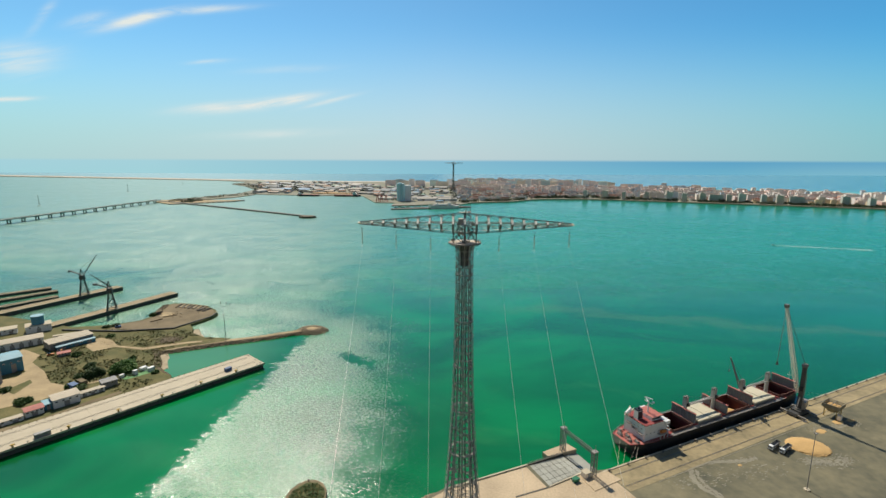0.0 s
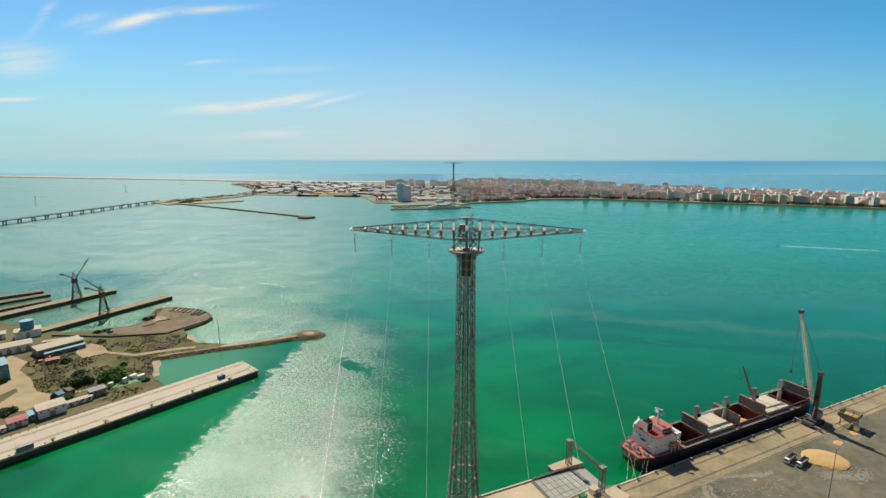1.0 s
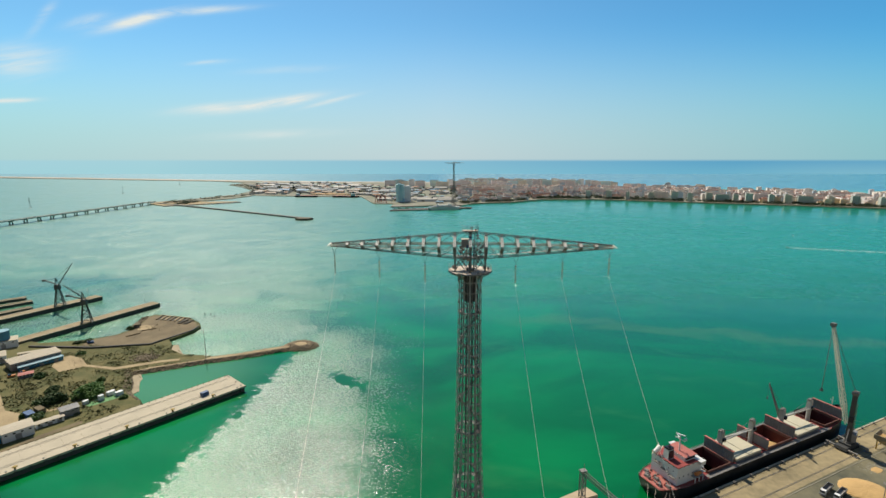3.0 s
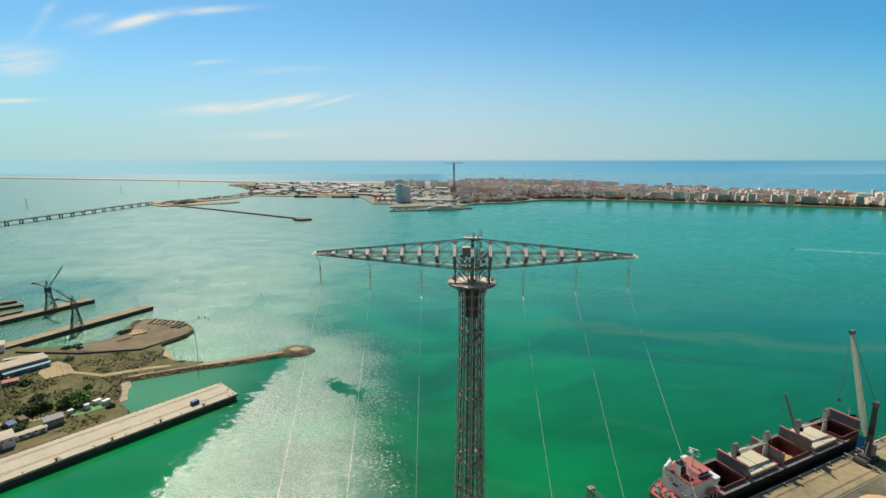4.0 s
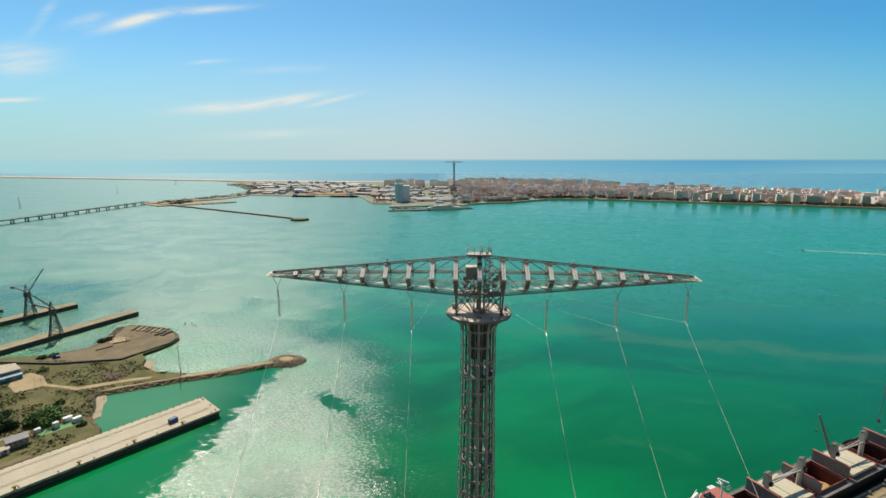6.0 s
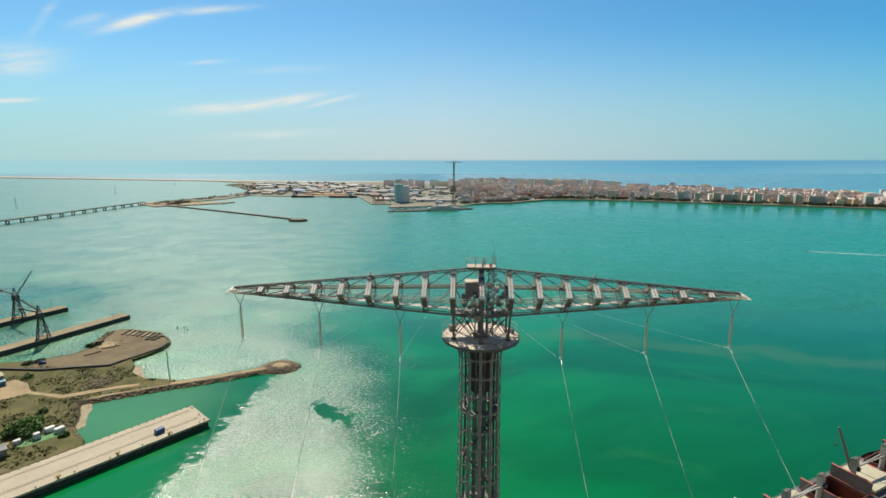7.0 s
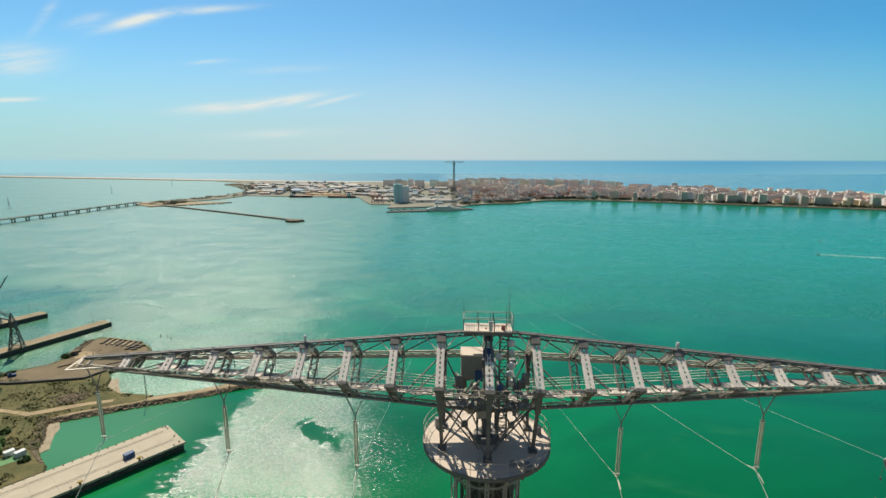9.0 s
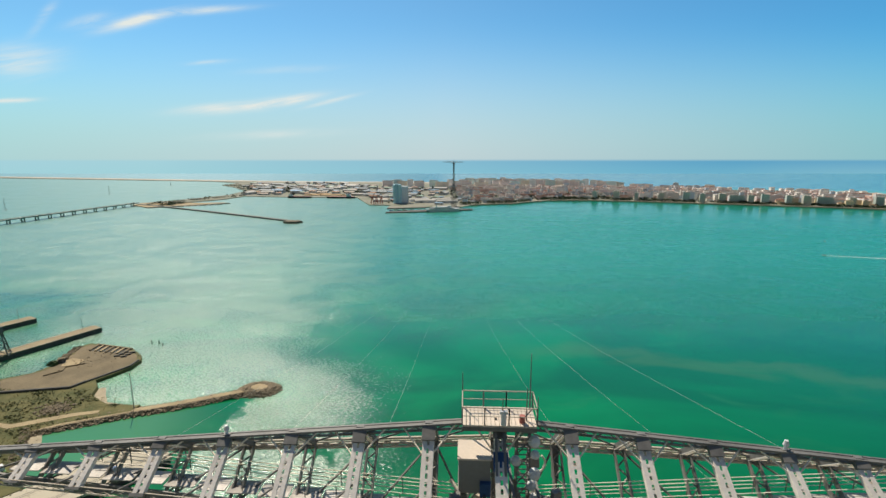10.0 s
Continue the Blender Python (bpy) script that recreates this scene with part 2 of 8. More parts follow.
# ---- geometry ----
class Geo:
    """Gathers vertices and faces of one mesh."""

    def __init__(self):
        self.v, self.f = [], []

    def add(self, verts, faces):
        n = len(self.v)
        self.v += [tuple(p) for p in verts]
        self.f += [tuple(i + n for i in f) for f in faces]
        return self

    def box(self, c, s, turn=0.0, top=1.0):
        """A box by its middle and size; top: how far its upper face is drawn in."""
        ca, sa = math.cos(radians(turn)), math.sin(radians(turn))
        pts = []
        for dz, k in ((-0.5, 1.0), (0.5, top)):
            for dx, dy in ((-0.5, -0.5), (0.5, -0.5), (0.5, 0.5), (-0.5, 0.5)):
                px, py = dx * s[0] * k, dy * s[1] * k
                pts.append((c[0] + px * ca - py * sa, c[1] + px * sa + py * ca, c[2] + dz * s[2]))
        return self.add(pts, [(3, 2, 1, 0), (4, 5, 6, 7), (0, 1, 5, 4), (1, 2, 6, 5), (2, 3, 7, 6), (3, 0, 4, 7)])

    def beam(self, p, q, w, h=None, up=(0, 0, 1)):
        p, q = Vector(p), Vector(q)
        d = (q - p).normalized()
        u = Vector(up)
        if abs(d.dot(u)) > 0.98:
            u = Vector((0, 1, 0))
        s = d.cross(u).normalized()
        u = s.cross(d)
        s, u = s * w / 2, u * (h or w) / 2
        pts = [e + a for e in (p, q) for a in (-s - u, s - u, s + u, -s + u)]
        return self.add(pts, [(0, 1, 2, 3), (7, 6, 5, 4), (4, 5, 1, 0), (5, 6, 2, 1), (6, 7, 3, 2), (7, 4, 0, 3)])

    def tube(self, p, q, r, n=8, r2=None):
        p, q = Vector(p), Vector(q)
        d = (q - p).normalized()
        u = Vector((0, 0, 1)) if abs(d.z) < 0.95 else Vector((1, 0, 0))
        s = d.cross(u).normalized()
        u = s.cross(d)
        pts = []
        for e, rr in ((p, r), (q, r if r2 is None else r2)):
            pts += [e + (s * math.cos(k * math.tau / n) + u * math.sin(k * math.tau / n)) * rr for k in range(n)]
        faces = [(k, k + n, (k + 1) % n + n, (k + 1) % n) for k in range(n)]
        return self.add(pts, faces + [tuple(range(n)), tuple(reversed(range(n, 2 * n)))])

    def prism(self, poly, z0, z1, inset=0.0):
        """An upright block over an outline (counter-clockwise); inset draws the foot outwards."""
        n = len(poly)
        if sum(poly[i - 1][0] * poly[i][1] - poly[i][0] * poly[i - 1][1] for i in range(n)) < 0:
            poly = poly[::-1]
        foot = poly
        if inset:
            foot = []
            for i in range(n):
                a, b, c = Vector(poly[i - 1]), Vector(poly[i]), Vector(poly[(i + 1) % n])
                e = ((b - a).normalized() + (c - b).normalized()).normalized()
                foot.append((b.x + e.y * inset, b.y - e.x * inset))
        pts = [(x, y, z0) for x, y in foot] + [(x, y, z1) for x, y in poly]
        return self.add(pts, [tuple(reversed(range(n))), tuple(range(n, 2 * n))] + [(i, (i + 1) % n, (i + 1) % n + n, i + n) for i in range(n)])

    def ring(self, r, z, w, h, n):
        """A flat hoop round the z axis, as one closed band."""
        pts = [(rr * math.cos(k * math.tau / n), rr * math.sin(k * math.tau / n), zz) for k in range(n) for rr, zz in ((r - w / 2, z - h / 2), (r + w / 2, z - h / 2), (r + w / 2, z + h / 2), (r - w / 2, z + h / 2))]
        faces = [(4 * k + i, 4 * k + (i + 1) % 4, 4 * ((k + 1) % n) + (i + 1) % 4, 4 * ((k + 1) % n) + i) for k in range(n) for i in range(4)]
        return self.add(pts, [tuple(reversed(f)) for f in faces])

    def lace(self, a0, a1, b0, b1, n, w):
        """Zigzag lacing between two rails."""
        a0, a1, b0, b1 = map(Vector, (a0, a1, b0, b1))
        for k in range(n):
            p, q = a0.lerp(a1, k / n), b0.lerp(b1, (k + 0.5) / n)
            self.beam(p, q, w)
            self.beam(q, a0.lerp(a1, (k + 1) / n), w)
        return self

    def cable(self, pts, r, n=5):
        """One unbroken round cable along a line of points."""
        pts = [Vector(p) for p in pts]
        ring = []
        for i, p in enumerate(pts):
            d = (pts[min(i + 1, len(pts) - 1)] - pts[max(i - 1, 0)]).normalized()
            s = d.cross(Vector((0, 0, 1)) if abs(d.z) < 0.95 else Vector((1, 0, 0))).normalized()
            u = s.cross(d)
            ring += [p + (s * math.cos(k * math.tau / n) + u * math.sin(k * math.tau / n)) * r for k in range(n)]
        return self.add(ring, [(i * n + k, i * n + n + k, i * n + n + (k + 1) % n, i * n + (k + 1) % n) for i in range(len(pts) - 1) for k in range(n)])

    def dome(self, c, rx, ry, rz, rnd, n=10, rows=5, rough=0.18):
        """A lumpy half ball (heap)."""
        pts = []
        for j in range(rows):
            a = j / rows * math.pi / 2
            for k in range(n):
                b = k * math.tau / n
                w = 1 + rnd.uniform(-rough, rough)
                pts.append((c[0] + rx * math.cos(a) * math.cos(b) * w, c[1] + ry * math.cos(a) * math.sin(b) * w, c[2] + rz * math.sin(a) * w))
        pts.append((c[0], c[1], c[2] + rz))
        faces = [(j * n + k, j * n + (k + 1) % n, (j + 1) * n + (k + 1) % n, (j + 1) * n + k) for j in range(rows - 1) for k in range(n)]
        faces += [((rows - 1) * n + k, (rows - 1) * n + (k + 1) % n, rows * n) for k in range(n)]
        return self.add(pts, faces)

    def stone(self, c, r, rnd):
        """An angular boulder of 20 faces."""
        g = (1 + 5 ** 0.5) / 2
        pts = [(-1, g, 0), (1, g, 0), (-1, -g, 0), (1, -g, 0), (0, -1, g), (0, 1, g), (0, -1, -g), (0, 1, -g), (g, 0, -1), (g, 0, 1), (-g, 0, -1), (-g, 0, 1)]
        sx, sy, sz, turn = rnd.uniform(0.7, 1.3), rnd.uniform(0.7, 1.3), rnd.uniform(0.5, 0.9), rnd.uniform(0, 6.3)
        ca, sa = math.cos(turn), math.sin(turn)
        out = []
        for x, y, z in pts:
            k = r / 1.9 * rnd.uniform(0.8, 1.2)
            x, y = x * sx, y * sy
            out.append((c[0] + (x * ca - y * sa) * k, c[1] + (x * sa + y * ca) * k, c[2] + z * sz * k))
        faces = [(0, 11, 5), (0, 5, 1), (0, 1, 7), (0, 7, 10), (0, 10, 11), (1, 5, 9), (5, 11, 4), (11, 10, 2), (10, 7, 6), (7, 1, 8),
                 (3, 9, 4), (3, 4, 2), (3, 2, 6), (3, 6, 8), (3, 8, 9), (4, 9, 5), (2, 4, 11), (6, 2, 10), (8, 6, 7), (9, 8, 1)]
        return self.add(out, faces)

    def mesh(self, name, material):
        me = bpy.data.meshes.new(name)
        me.from_pydata(self.v, [], self.f)
        me.materials.append(material)
        return me


def inside(x, y, ring):
    """Whether a point of the plan lies within an outline."""
    hit = False
    for i in range(len(ring)):
        (x0, y0), (x1, y1) = ring[i - 1], ring[i]
        if (y0 > y) != (y1 > y) and x < (x1 - x0) * (y - y0) / (y1 - y0) + x0:
            hit = not hit
    return hit


def part(name, geo, material, parent=None, label=""):
    """ONE mesh object, under a thing or a part. geo: a Geo, or a mesh to share."""
    ob = new(name, geo.mesh(name, material) if isinstance(geo, Geo) else geo)
    ob.parent = parent
    return tagged(ob, label)


def thing(name, m, label, category, group="", kind=""):
    ob = new(name)
    ob.matrix_basis = m
    ob.empty_display_size = 0.5
    return tagged(ob, label, category, group, kind)


def setting(name, geo, material, label="", m=None):
    ob = new(name, geo.mesh(name, material))
    if m:
        ob.matrix_basis = m
    return tagged(ob, label, "", "", "structure")

# ---- water, land and piers ----
def water_material():
    m = bpy.data.materials.new("bay_water")
    m.use_nodes = True
    t = m.node_tree
    bsdf = t.nodes["Principled BSDF"]
    at = t.nodes.new("ShaderNodeTexCoord").outputs["Object"]

    def tex(scale, detail, stretch=(1, 1, 1), turn=0.0, dist=0.0):
        mp = t.nodes.new("ShaderNodeMapping")
        mp.inputs["Scale"].default_value, mp.inputs["Rotation"].default_value = stretch, (0, 0, radians(turn))
        link(t, at, mp.inputs[0])
        n = t.nodes.new("ShaderNodeTexNoise")
        n.inputs["Scale"].default_value, n.inputs["Detail"].default_value, n.inputs["Distortion"].default_value = scale, detail, dist
        link(t, mp.outputs[0], n.inputs["Vector"])
        return n.outputs[0]

    def span(v, a, b, c=0.0, d=1.0):
        n = t.nodes.new("ShaderNodeMapRange")
        n.interpolation_type = "SMOOTHSTEP"
        for i, val in enumerate((a, b, c, d)):
            n.inputs[i + 1].default_value = val
        link(t, v, n.inputs[0])
        return n.outputs[0]

    def blend(fac, a, b):
        n = t.nodes.new("ShaderNodeMix")
        n.data_type = "RGBA"
        for i, v in ((0, fac), (6, a), (7, b)):
            if isinstance(v, tuple):
                n.inputs[i].default_value = (*v, 1)
            elif isinstance(v, float):
                n.inputs[i].default_value = v
            else:
                link(t, v, n.inputs[i])
        return n.outputs[2]

    sep = t.nodes.new("ShaderNodeSeparateXYZ")
    link(t, at, sep.inputs[0])
    line = t.nodes.new("ShaderNodeMath")  # how far out to sea: y + 0.3 x
    line.operation = "MULTIPLY_ADD"
    line.inputs[1].default_value = 0.3
    link(t, sep.outputs[0], line.inputs[0])
    link(t, sep.outputs[1], line.inputs[2])
    clouds = tex(0.0045, 5, (1, 1.7, 1), 20, 1.2)     # silt drifting in the bay
    patches = tex(0.018, 4, (1, 1.5, 1), -15, 0.8)
    col = blend(span(clouds, 0.36, 0.68), WATER_DEEP, WATER_GREEN)
    col = blend(span(patches, 0.56, 0.78, 0.0, 0.45), col, WATER_SILT)
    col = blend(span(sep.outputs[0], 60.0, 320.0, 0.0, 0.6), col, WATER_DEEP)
    # the bluer look of distant water is put into the base colour
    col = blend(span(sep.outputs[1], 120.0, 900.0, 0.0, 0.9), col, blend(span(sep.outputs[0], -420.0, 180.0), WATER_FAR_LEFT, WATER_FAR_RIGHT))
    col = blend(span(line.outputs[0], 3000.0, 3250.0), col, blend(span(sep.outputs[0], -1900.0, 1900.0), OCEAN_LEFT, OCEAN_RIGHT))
    # a drifting plume of silt, long and thin
    sway = t.nodes.new("ShaderNodeMath")
    sway.operation = "MULTIPLY_ADD"
    sway.inputs[1].default_value = 0.24
    link(t, sep.outputs[0], sway.inputs[0])
    link(t, sep.outputs[1], sway.inputs[2])
    drift = t.nodes.new("ShaderNodeMath")
    drift.operation = "MULTIPLY_ADD"
    drift.inputs[1].default_value = 95.0
    link(t, tex(0.011, 5, (1, 1.4, 1), 0, 0.8), drift.inputs[0])
    link(t, sway.outputs[0], drift.inputs[2])
    away = t.nodes.new("ShaderNodeMath")
    away.operation = "SUBTRACT"
    away.inputs[1].default_value = 461.0
    link(t, drift.outputs[0], away.inputs[0])
    gap = t.nodes.new("ShaderNodeMath")
    gap.operation = "ABSOLUTE"
    link(t, away.outputs[0], gap.inputs[0])
    plume = t.nodes.new("ShaderNodeMath")
    plume.operation = "MULTIPLY"
    link(t, span(gap.outputs[0], 0.0, 22.0, 0.3, 0.0), plume.inputs[0])
    link(t, span(sep.outputs[0], 20.0, 120.0), plume.inputs[1])
    col = blend(plume.outputs[0], col, WATER_PLUME)
    far_off = t.nodes.new("ShaderNodeVectorMath")  # shallow, silty water inside the small basin
    far_off.operation = "DISTANCE"
    far_off.inputs[1].default_value = (-222.0, 250.0, 0.0)
    link(t, at, far_off.inputs[0])
    col = blend(span(far_off.outputs["Value"], 25.0, 85.0, 0.75, 0.0), col, WATER_SHALLOW)
    link(t, col, bsdf.inputs["Base Color"])
    bsdf.inputs["Coat Weight"].default_value, bsdf.inputs["Coat Roughness"].default_value, bsdf.inputs["Coat IOR"].default_value = 0.0, 0.13, 1.33
    bsdf.inputs["IOR"].default_value = 1.42
    # lee of the mole and the pier: smooth water, its ragged edge along x = -135 to -150
    edge = t.nodes.new("ShaderNodeMath")
    edge.operation = "MULTIPLY_ADD"
    edge.inputs[1].default_value = -0.085
    link(t, sep.outputs[1], edge.inputs[0])
    link(t, sep.outputs[0], edge.inputs[2])
    ragged = t.nodes.new("ShaderNodeMath")
    ragged.operation = "MULTIPLY_ADD"
    ragged.inputs[1].default_value = 14.0
    link(t, tex(0.028, 7, (1, 1, 1), 35, 0.5), ragged.inputs[0])
    wisps = t.nodes.new("ShaderNodeMath")
    wisps.operation = "MULTIPLY_ADD"
    wisps.inputs[1].default_value = 46.0
    link(t, tex(0.13, 8, (1, 1.8, 1), 40, 0.6), wisps.inputs[0])
    link(t, edge.outputs[0], wisps.inputs[2])
    link(t, wisps.outputs[0], ragged.inputs[2])
    lee = span(ragged.outputs[0], -146.0, -127.0)
    near_shore = t.nodes.new("ShaderNodeMath")  # quieter water off the pylon's shore
    near_shore.operation = "MULTIPLY"
    link(t, lee, near_shore.inputs[0])
    drifted = t.nodes.new("ShaderNodeMath")
    drifted.operation = "MULTIPLY_ADD"
    drifted.inputs[1].default_value = 80.0
    link(t, tex(0.02, 7, (1, 1.5, 1), 30, 0.8), drifted.inputs[0])
    speckle = t.nodes.new("ShaderNodeMath")  # ripples thinning out in small patches
    speckle.operation = "MULTIPLY_ADD"
    speckle.inputs[1].default_value = 130.0
    link(t, tex(0.42, 6, (1, 1.3, 1), 35, 0.3), speckle.inputs[0])
    link(t, sep.outputs[0], speckle.inputs[2])
    link(t, speckle.outputs[0], drifted.inputs[2])
    offshore = t.nodes.new("ShaderNodeMath")
    offshore.operation = "MULTIPLY"
    link(t, span(drifted.outputs[0], -12.0, 92.0, 1.0, 0.22), offshore.inputs[0])
    link(t, span(sep.outputs[1], 290.0, 470.0, 1.0, 0.0), offshore.inputs[1])
    link(t, offshore.outputs[0], near_shore.inputs[1])
    slick = t.nodes.new("ShaderNodeMapping")  # one calm green slick in the ruffled water
    slick.inputs["Location"].default_value = (-67.0, 256.0, 0)
    slick.vector_type = "TEXTURE"
    slick.inputs["Rotation"].default_value = (0, 0, radians(-38))
    slick.inputs["Scale"].default_value = (27, 6.5, 1)
    wobble = t.nodes.new("ShaderNodeVectorMath")
    wobble.operation = "MULTIPLY_ADD"
    wobble.inputs[1].default_value = (30, 22, 0)
    link(t, tex(0.12, 8, (1, 1, 1), 0, 0.9), wobble.inputs[0])
    link(t, at, wobble.inputs[2])
    link(t, wobble.outputs[0], slick.inputs[0])
    reach = t.nodes.new("ShaderNodeVectorMath")
    reach.operation = "LENGTH"
    link(t, slick.outputs[0], reach.inputs[0])
    flat = t.nodes.new("ShaderNodeMath")
    flat.operation = "MULTIPLY"
    link(t, near_shore.outputs[0], flat.inputs[0])
    link(t, span(reach.outputs["Value"], 0.6, 1.3, 0.24, 1.0), flat.inputs[1])
    lee = flat.outputs[0]
    side = t.nodes.new("ShaderNodeMath")  # seaward of the mole: y - 0.444 x
    side.operation = "MULTIPLY_ADD"
    side.inputs[1].default_value = -0.444
    west = t.nodes.new("ShaderNodeMath")
    west.operation = "MINIMUM"
    west.inputs[1].default_value = -100.0
    link(t, sep.outputs[0], west.inputs[0])
    link(t, west.outputs[0], side.inputs[0])
    link(t, sep.outputs[1], side.inputs[2])
    soft = t.nodes.new("ShaderNodeMath")
    soft.operation = "MAXIMUM"
    link(t, span(sep.outputs[1], 300.0, 520.0), soft.inputs[0])
    link(t, span(sep.outputs[0], -190.0, 60.0, 1.0, 0.0), soft.inputs[1])
    both_sides = t.nodes.new("ShaderNodeMath")
    both_sides.operation = "MINIMUM"
    link(t, span(side.outputs[0], 371.0, 384.0), both_sides.inputs[0])
    link(t, soft.outputs[0], both_sides.inputs[1])
    sheltered = t.nodes.new("ShaderNodeMath")  # calm strip under the city's sea wall: y + 0.4 x
    sheltered.operation = "MULTIPLY_ADD"
    sheltered.inputs[1].default_value = 0.4
    link(t, sep.outputs[0], sheltered.inputs[0])
    link(t, sep.outputs[1], sheltered.inputs[2])
    breeze = t.nodes.new("ShaderNodeMath")
    breeze.operation = "MAXIMUM"
    link(t, span(sheltered.outputs[0], 1250.0, 2050.0, 0.6, 0.22), breeze.inputs[0])
    link(t, span(sep.outputs[0], -320.0, 220.0, 1.0, 0.0), breeze.inputs[1])
    windy = t.nodes.new("ShaderNodeMath")
    windy.operation = "MULTIPLY"
    link(t, both_sides.outputs[0], windy.inputs[0])
    link(t, breeze.outputs[0], windy.inputs[1])
    docks = t.nodes.new("ShaderNodeMath")  # sheltered water between the two outer piers
    docks.operation = "MAXIMUM"
    link(t, span(sep.outputs[0], -470.0, -290.0, 0.65, 1.0), docks.inputs[0])
    link(t, span(sep.outputs[1], 450.0, 640.0), docks.inputs[1])
    outside = t.nodes.new("ShaderNodeMath")
    outside.operation = "MULTIPLY"
    link(t, windy.outputs[0], outside.inputs[0])
    link(t, docks.outputs[0], outside.inputs[1])
    beyond = outside.outputs[0]
    most = t.nodes.new("ShaderNodeMath")
    most.operation = "MAXIMUM"
    link(t, lee, most.inputs[0])
    link(t, beyond, most.inputs[1])
    ruffled = most.outputs[0]
    link(t, span(ruffled, 0.0, 0.8, 0.46, 1.0), bsdf.inputs["Specular IOR Level"])
    rough = t.nodes.new("ShaderNodeMath")  # steeper waves out in the open bay
    rough.operation = "ADD"
    link(t, span(ruffled, 0.0, 1.0, WATER_CALM, WATER_ROUGH), rough.inputs[0])
    open_water = t.nodes.new("ShaderNodeMath")
    open_water.operation = "ADD"
    far_rough = t.nodes.new("ShaderNodeMath")
    far_rough.operation = "MULTIPLY"
    link(t, span(sep.outputs[1], 230.0, 700.0, 0.0, 0.09), far_rough.inputs[0])
    link(t, ruffled, far_rough.inputs[1])
    link(t, far_rough.outputs[0], open_water.inputs[0])
    link(t, span(tex(0.016, 6, (1, 1.2, 1), 12, 0.8), 0.3, 0.7, -0.042, 0.042), open_water.inputs[1])
    link(t, open_water.outputs[0], rough.inputs[1])
    ripple = t.nodes.new("ShaderNodeMath")  # each gust of ripples a little rougher or smoother
    ripple.operation = "MULTIPLY_ADD"
    link(t, span(tex(0.55, 5, (1, 1.4, 1), 30, 0.4), 0.4, 0.6, -0.12, 0.2), ripple.inputs[0])
    gusts = t.nodes.new("ShaderNodeMath")
    gusts.operation = "MULTIPLY"
    link(t, ruffled, gusts.inputs[0])
    link(t, span(sep.outputs[1], 290.0, 520.0, 1.0, 0.3), gusts.inputs[1])
    link(t, gusts.outputs[0], ripple.inputs[1])
    link(t, rough.outputs[0], ripple.inputs[2])
    link(t, ripple.outputs[0], bsdf.inputs["Roughness"])
    waves = t.nodes.new("ShaderNodeMath")
    waves.operation = "MULTIPLY_ADD"
    waves.inputs[1].default_value = 0.3
    link(t, tex(2.6, 3, (1, 1.4, 1), 35), waves.inputs[0])
    link(t, tex(0.75, 5, (1, 1.5, 1), 30, 0.4), waves.inputs[2])
    calm = span(tex(0.012, 3, (1, 2.0, 1), 10, 0.7), 0.35, 0.62, 0.6, 1.0)  # slicks and ruffled water
    b = t.nodes.new("ShaderNodeBump")
    b.inputs["Distance"].default_value = WAVE
    both = t.nodes.new("ShaderNodeMath")
    both.operation = "MULTIPLY"
    link(t, calm, both.inputs[0])
    link(t, span(ruffled, 0.0, 1.0, 0.12, 1.0), both.inputs[1])
    link(t, both.outputs[0], b.inputs["Strength"])
    link(t, waves.outputs[0], b.inputs["Height"])
    link(t, b.outputs[0], bsdf.inputs["Normal"])
    return m


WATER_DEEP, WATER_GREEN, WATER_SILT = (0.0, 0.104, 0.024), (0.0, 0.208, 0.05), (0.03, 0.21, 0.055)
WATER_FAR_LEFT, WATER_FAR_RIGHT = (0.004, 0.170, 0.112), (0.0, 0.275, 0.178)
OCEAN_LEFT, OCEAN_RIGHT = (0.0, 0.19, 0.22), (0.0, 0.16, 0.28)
WATER_SHALLOW = (0.09, 0.28, 0.125)
WATER_PLUME = (0.09, 0.20, 0.08)
WATER_ROUGH, WATER_CALM, WAVE = 0.27, 0.12, 0.42
sea = Geo()
sea.add([(-9000, -3000, 0), (9000, -3000, 0), (9000, 9000, 0), (-9000, 9000, 0)], [(0, 1, 2, 3)])
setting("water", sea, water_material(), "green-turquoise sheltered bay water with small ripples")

# cargo quay on the near shore, along one straight line
QUAY = pose(83.4, 86.6, 0, 0, 0, 24.9)


def q(e, n, z=0.0):
    p = QUAY @ Vector((e, n, z))
    return p.x, p.y, p.z


def q2(e, n):
    return q(e, n)[:2]


Z_QUAY = 3.0
quay_outline = [(-14, 66), (-5, 72.5), (12, 79.5), (43.1, 93.4), (51.4, 74.4), (74.6, 87.7), (83.4, 88.2), q2(6, 0), q2(700, 0), (2500, 500), (2500, -1400), (-900, -1400), (-700, -220), (-60, -150), (-24, 20)]
setting("ground", Geo().prism(quay_outline, -2, Z_QUAY), ASPHALT, "dusty grey asphalt port yard")


def lay(name, outline, z, material, label, thick=0.06):
    return setting(name, Geo().prism(outline, z - 0.5, z + thick), material, label)


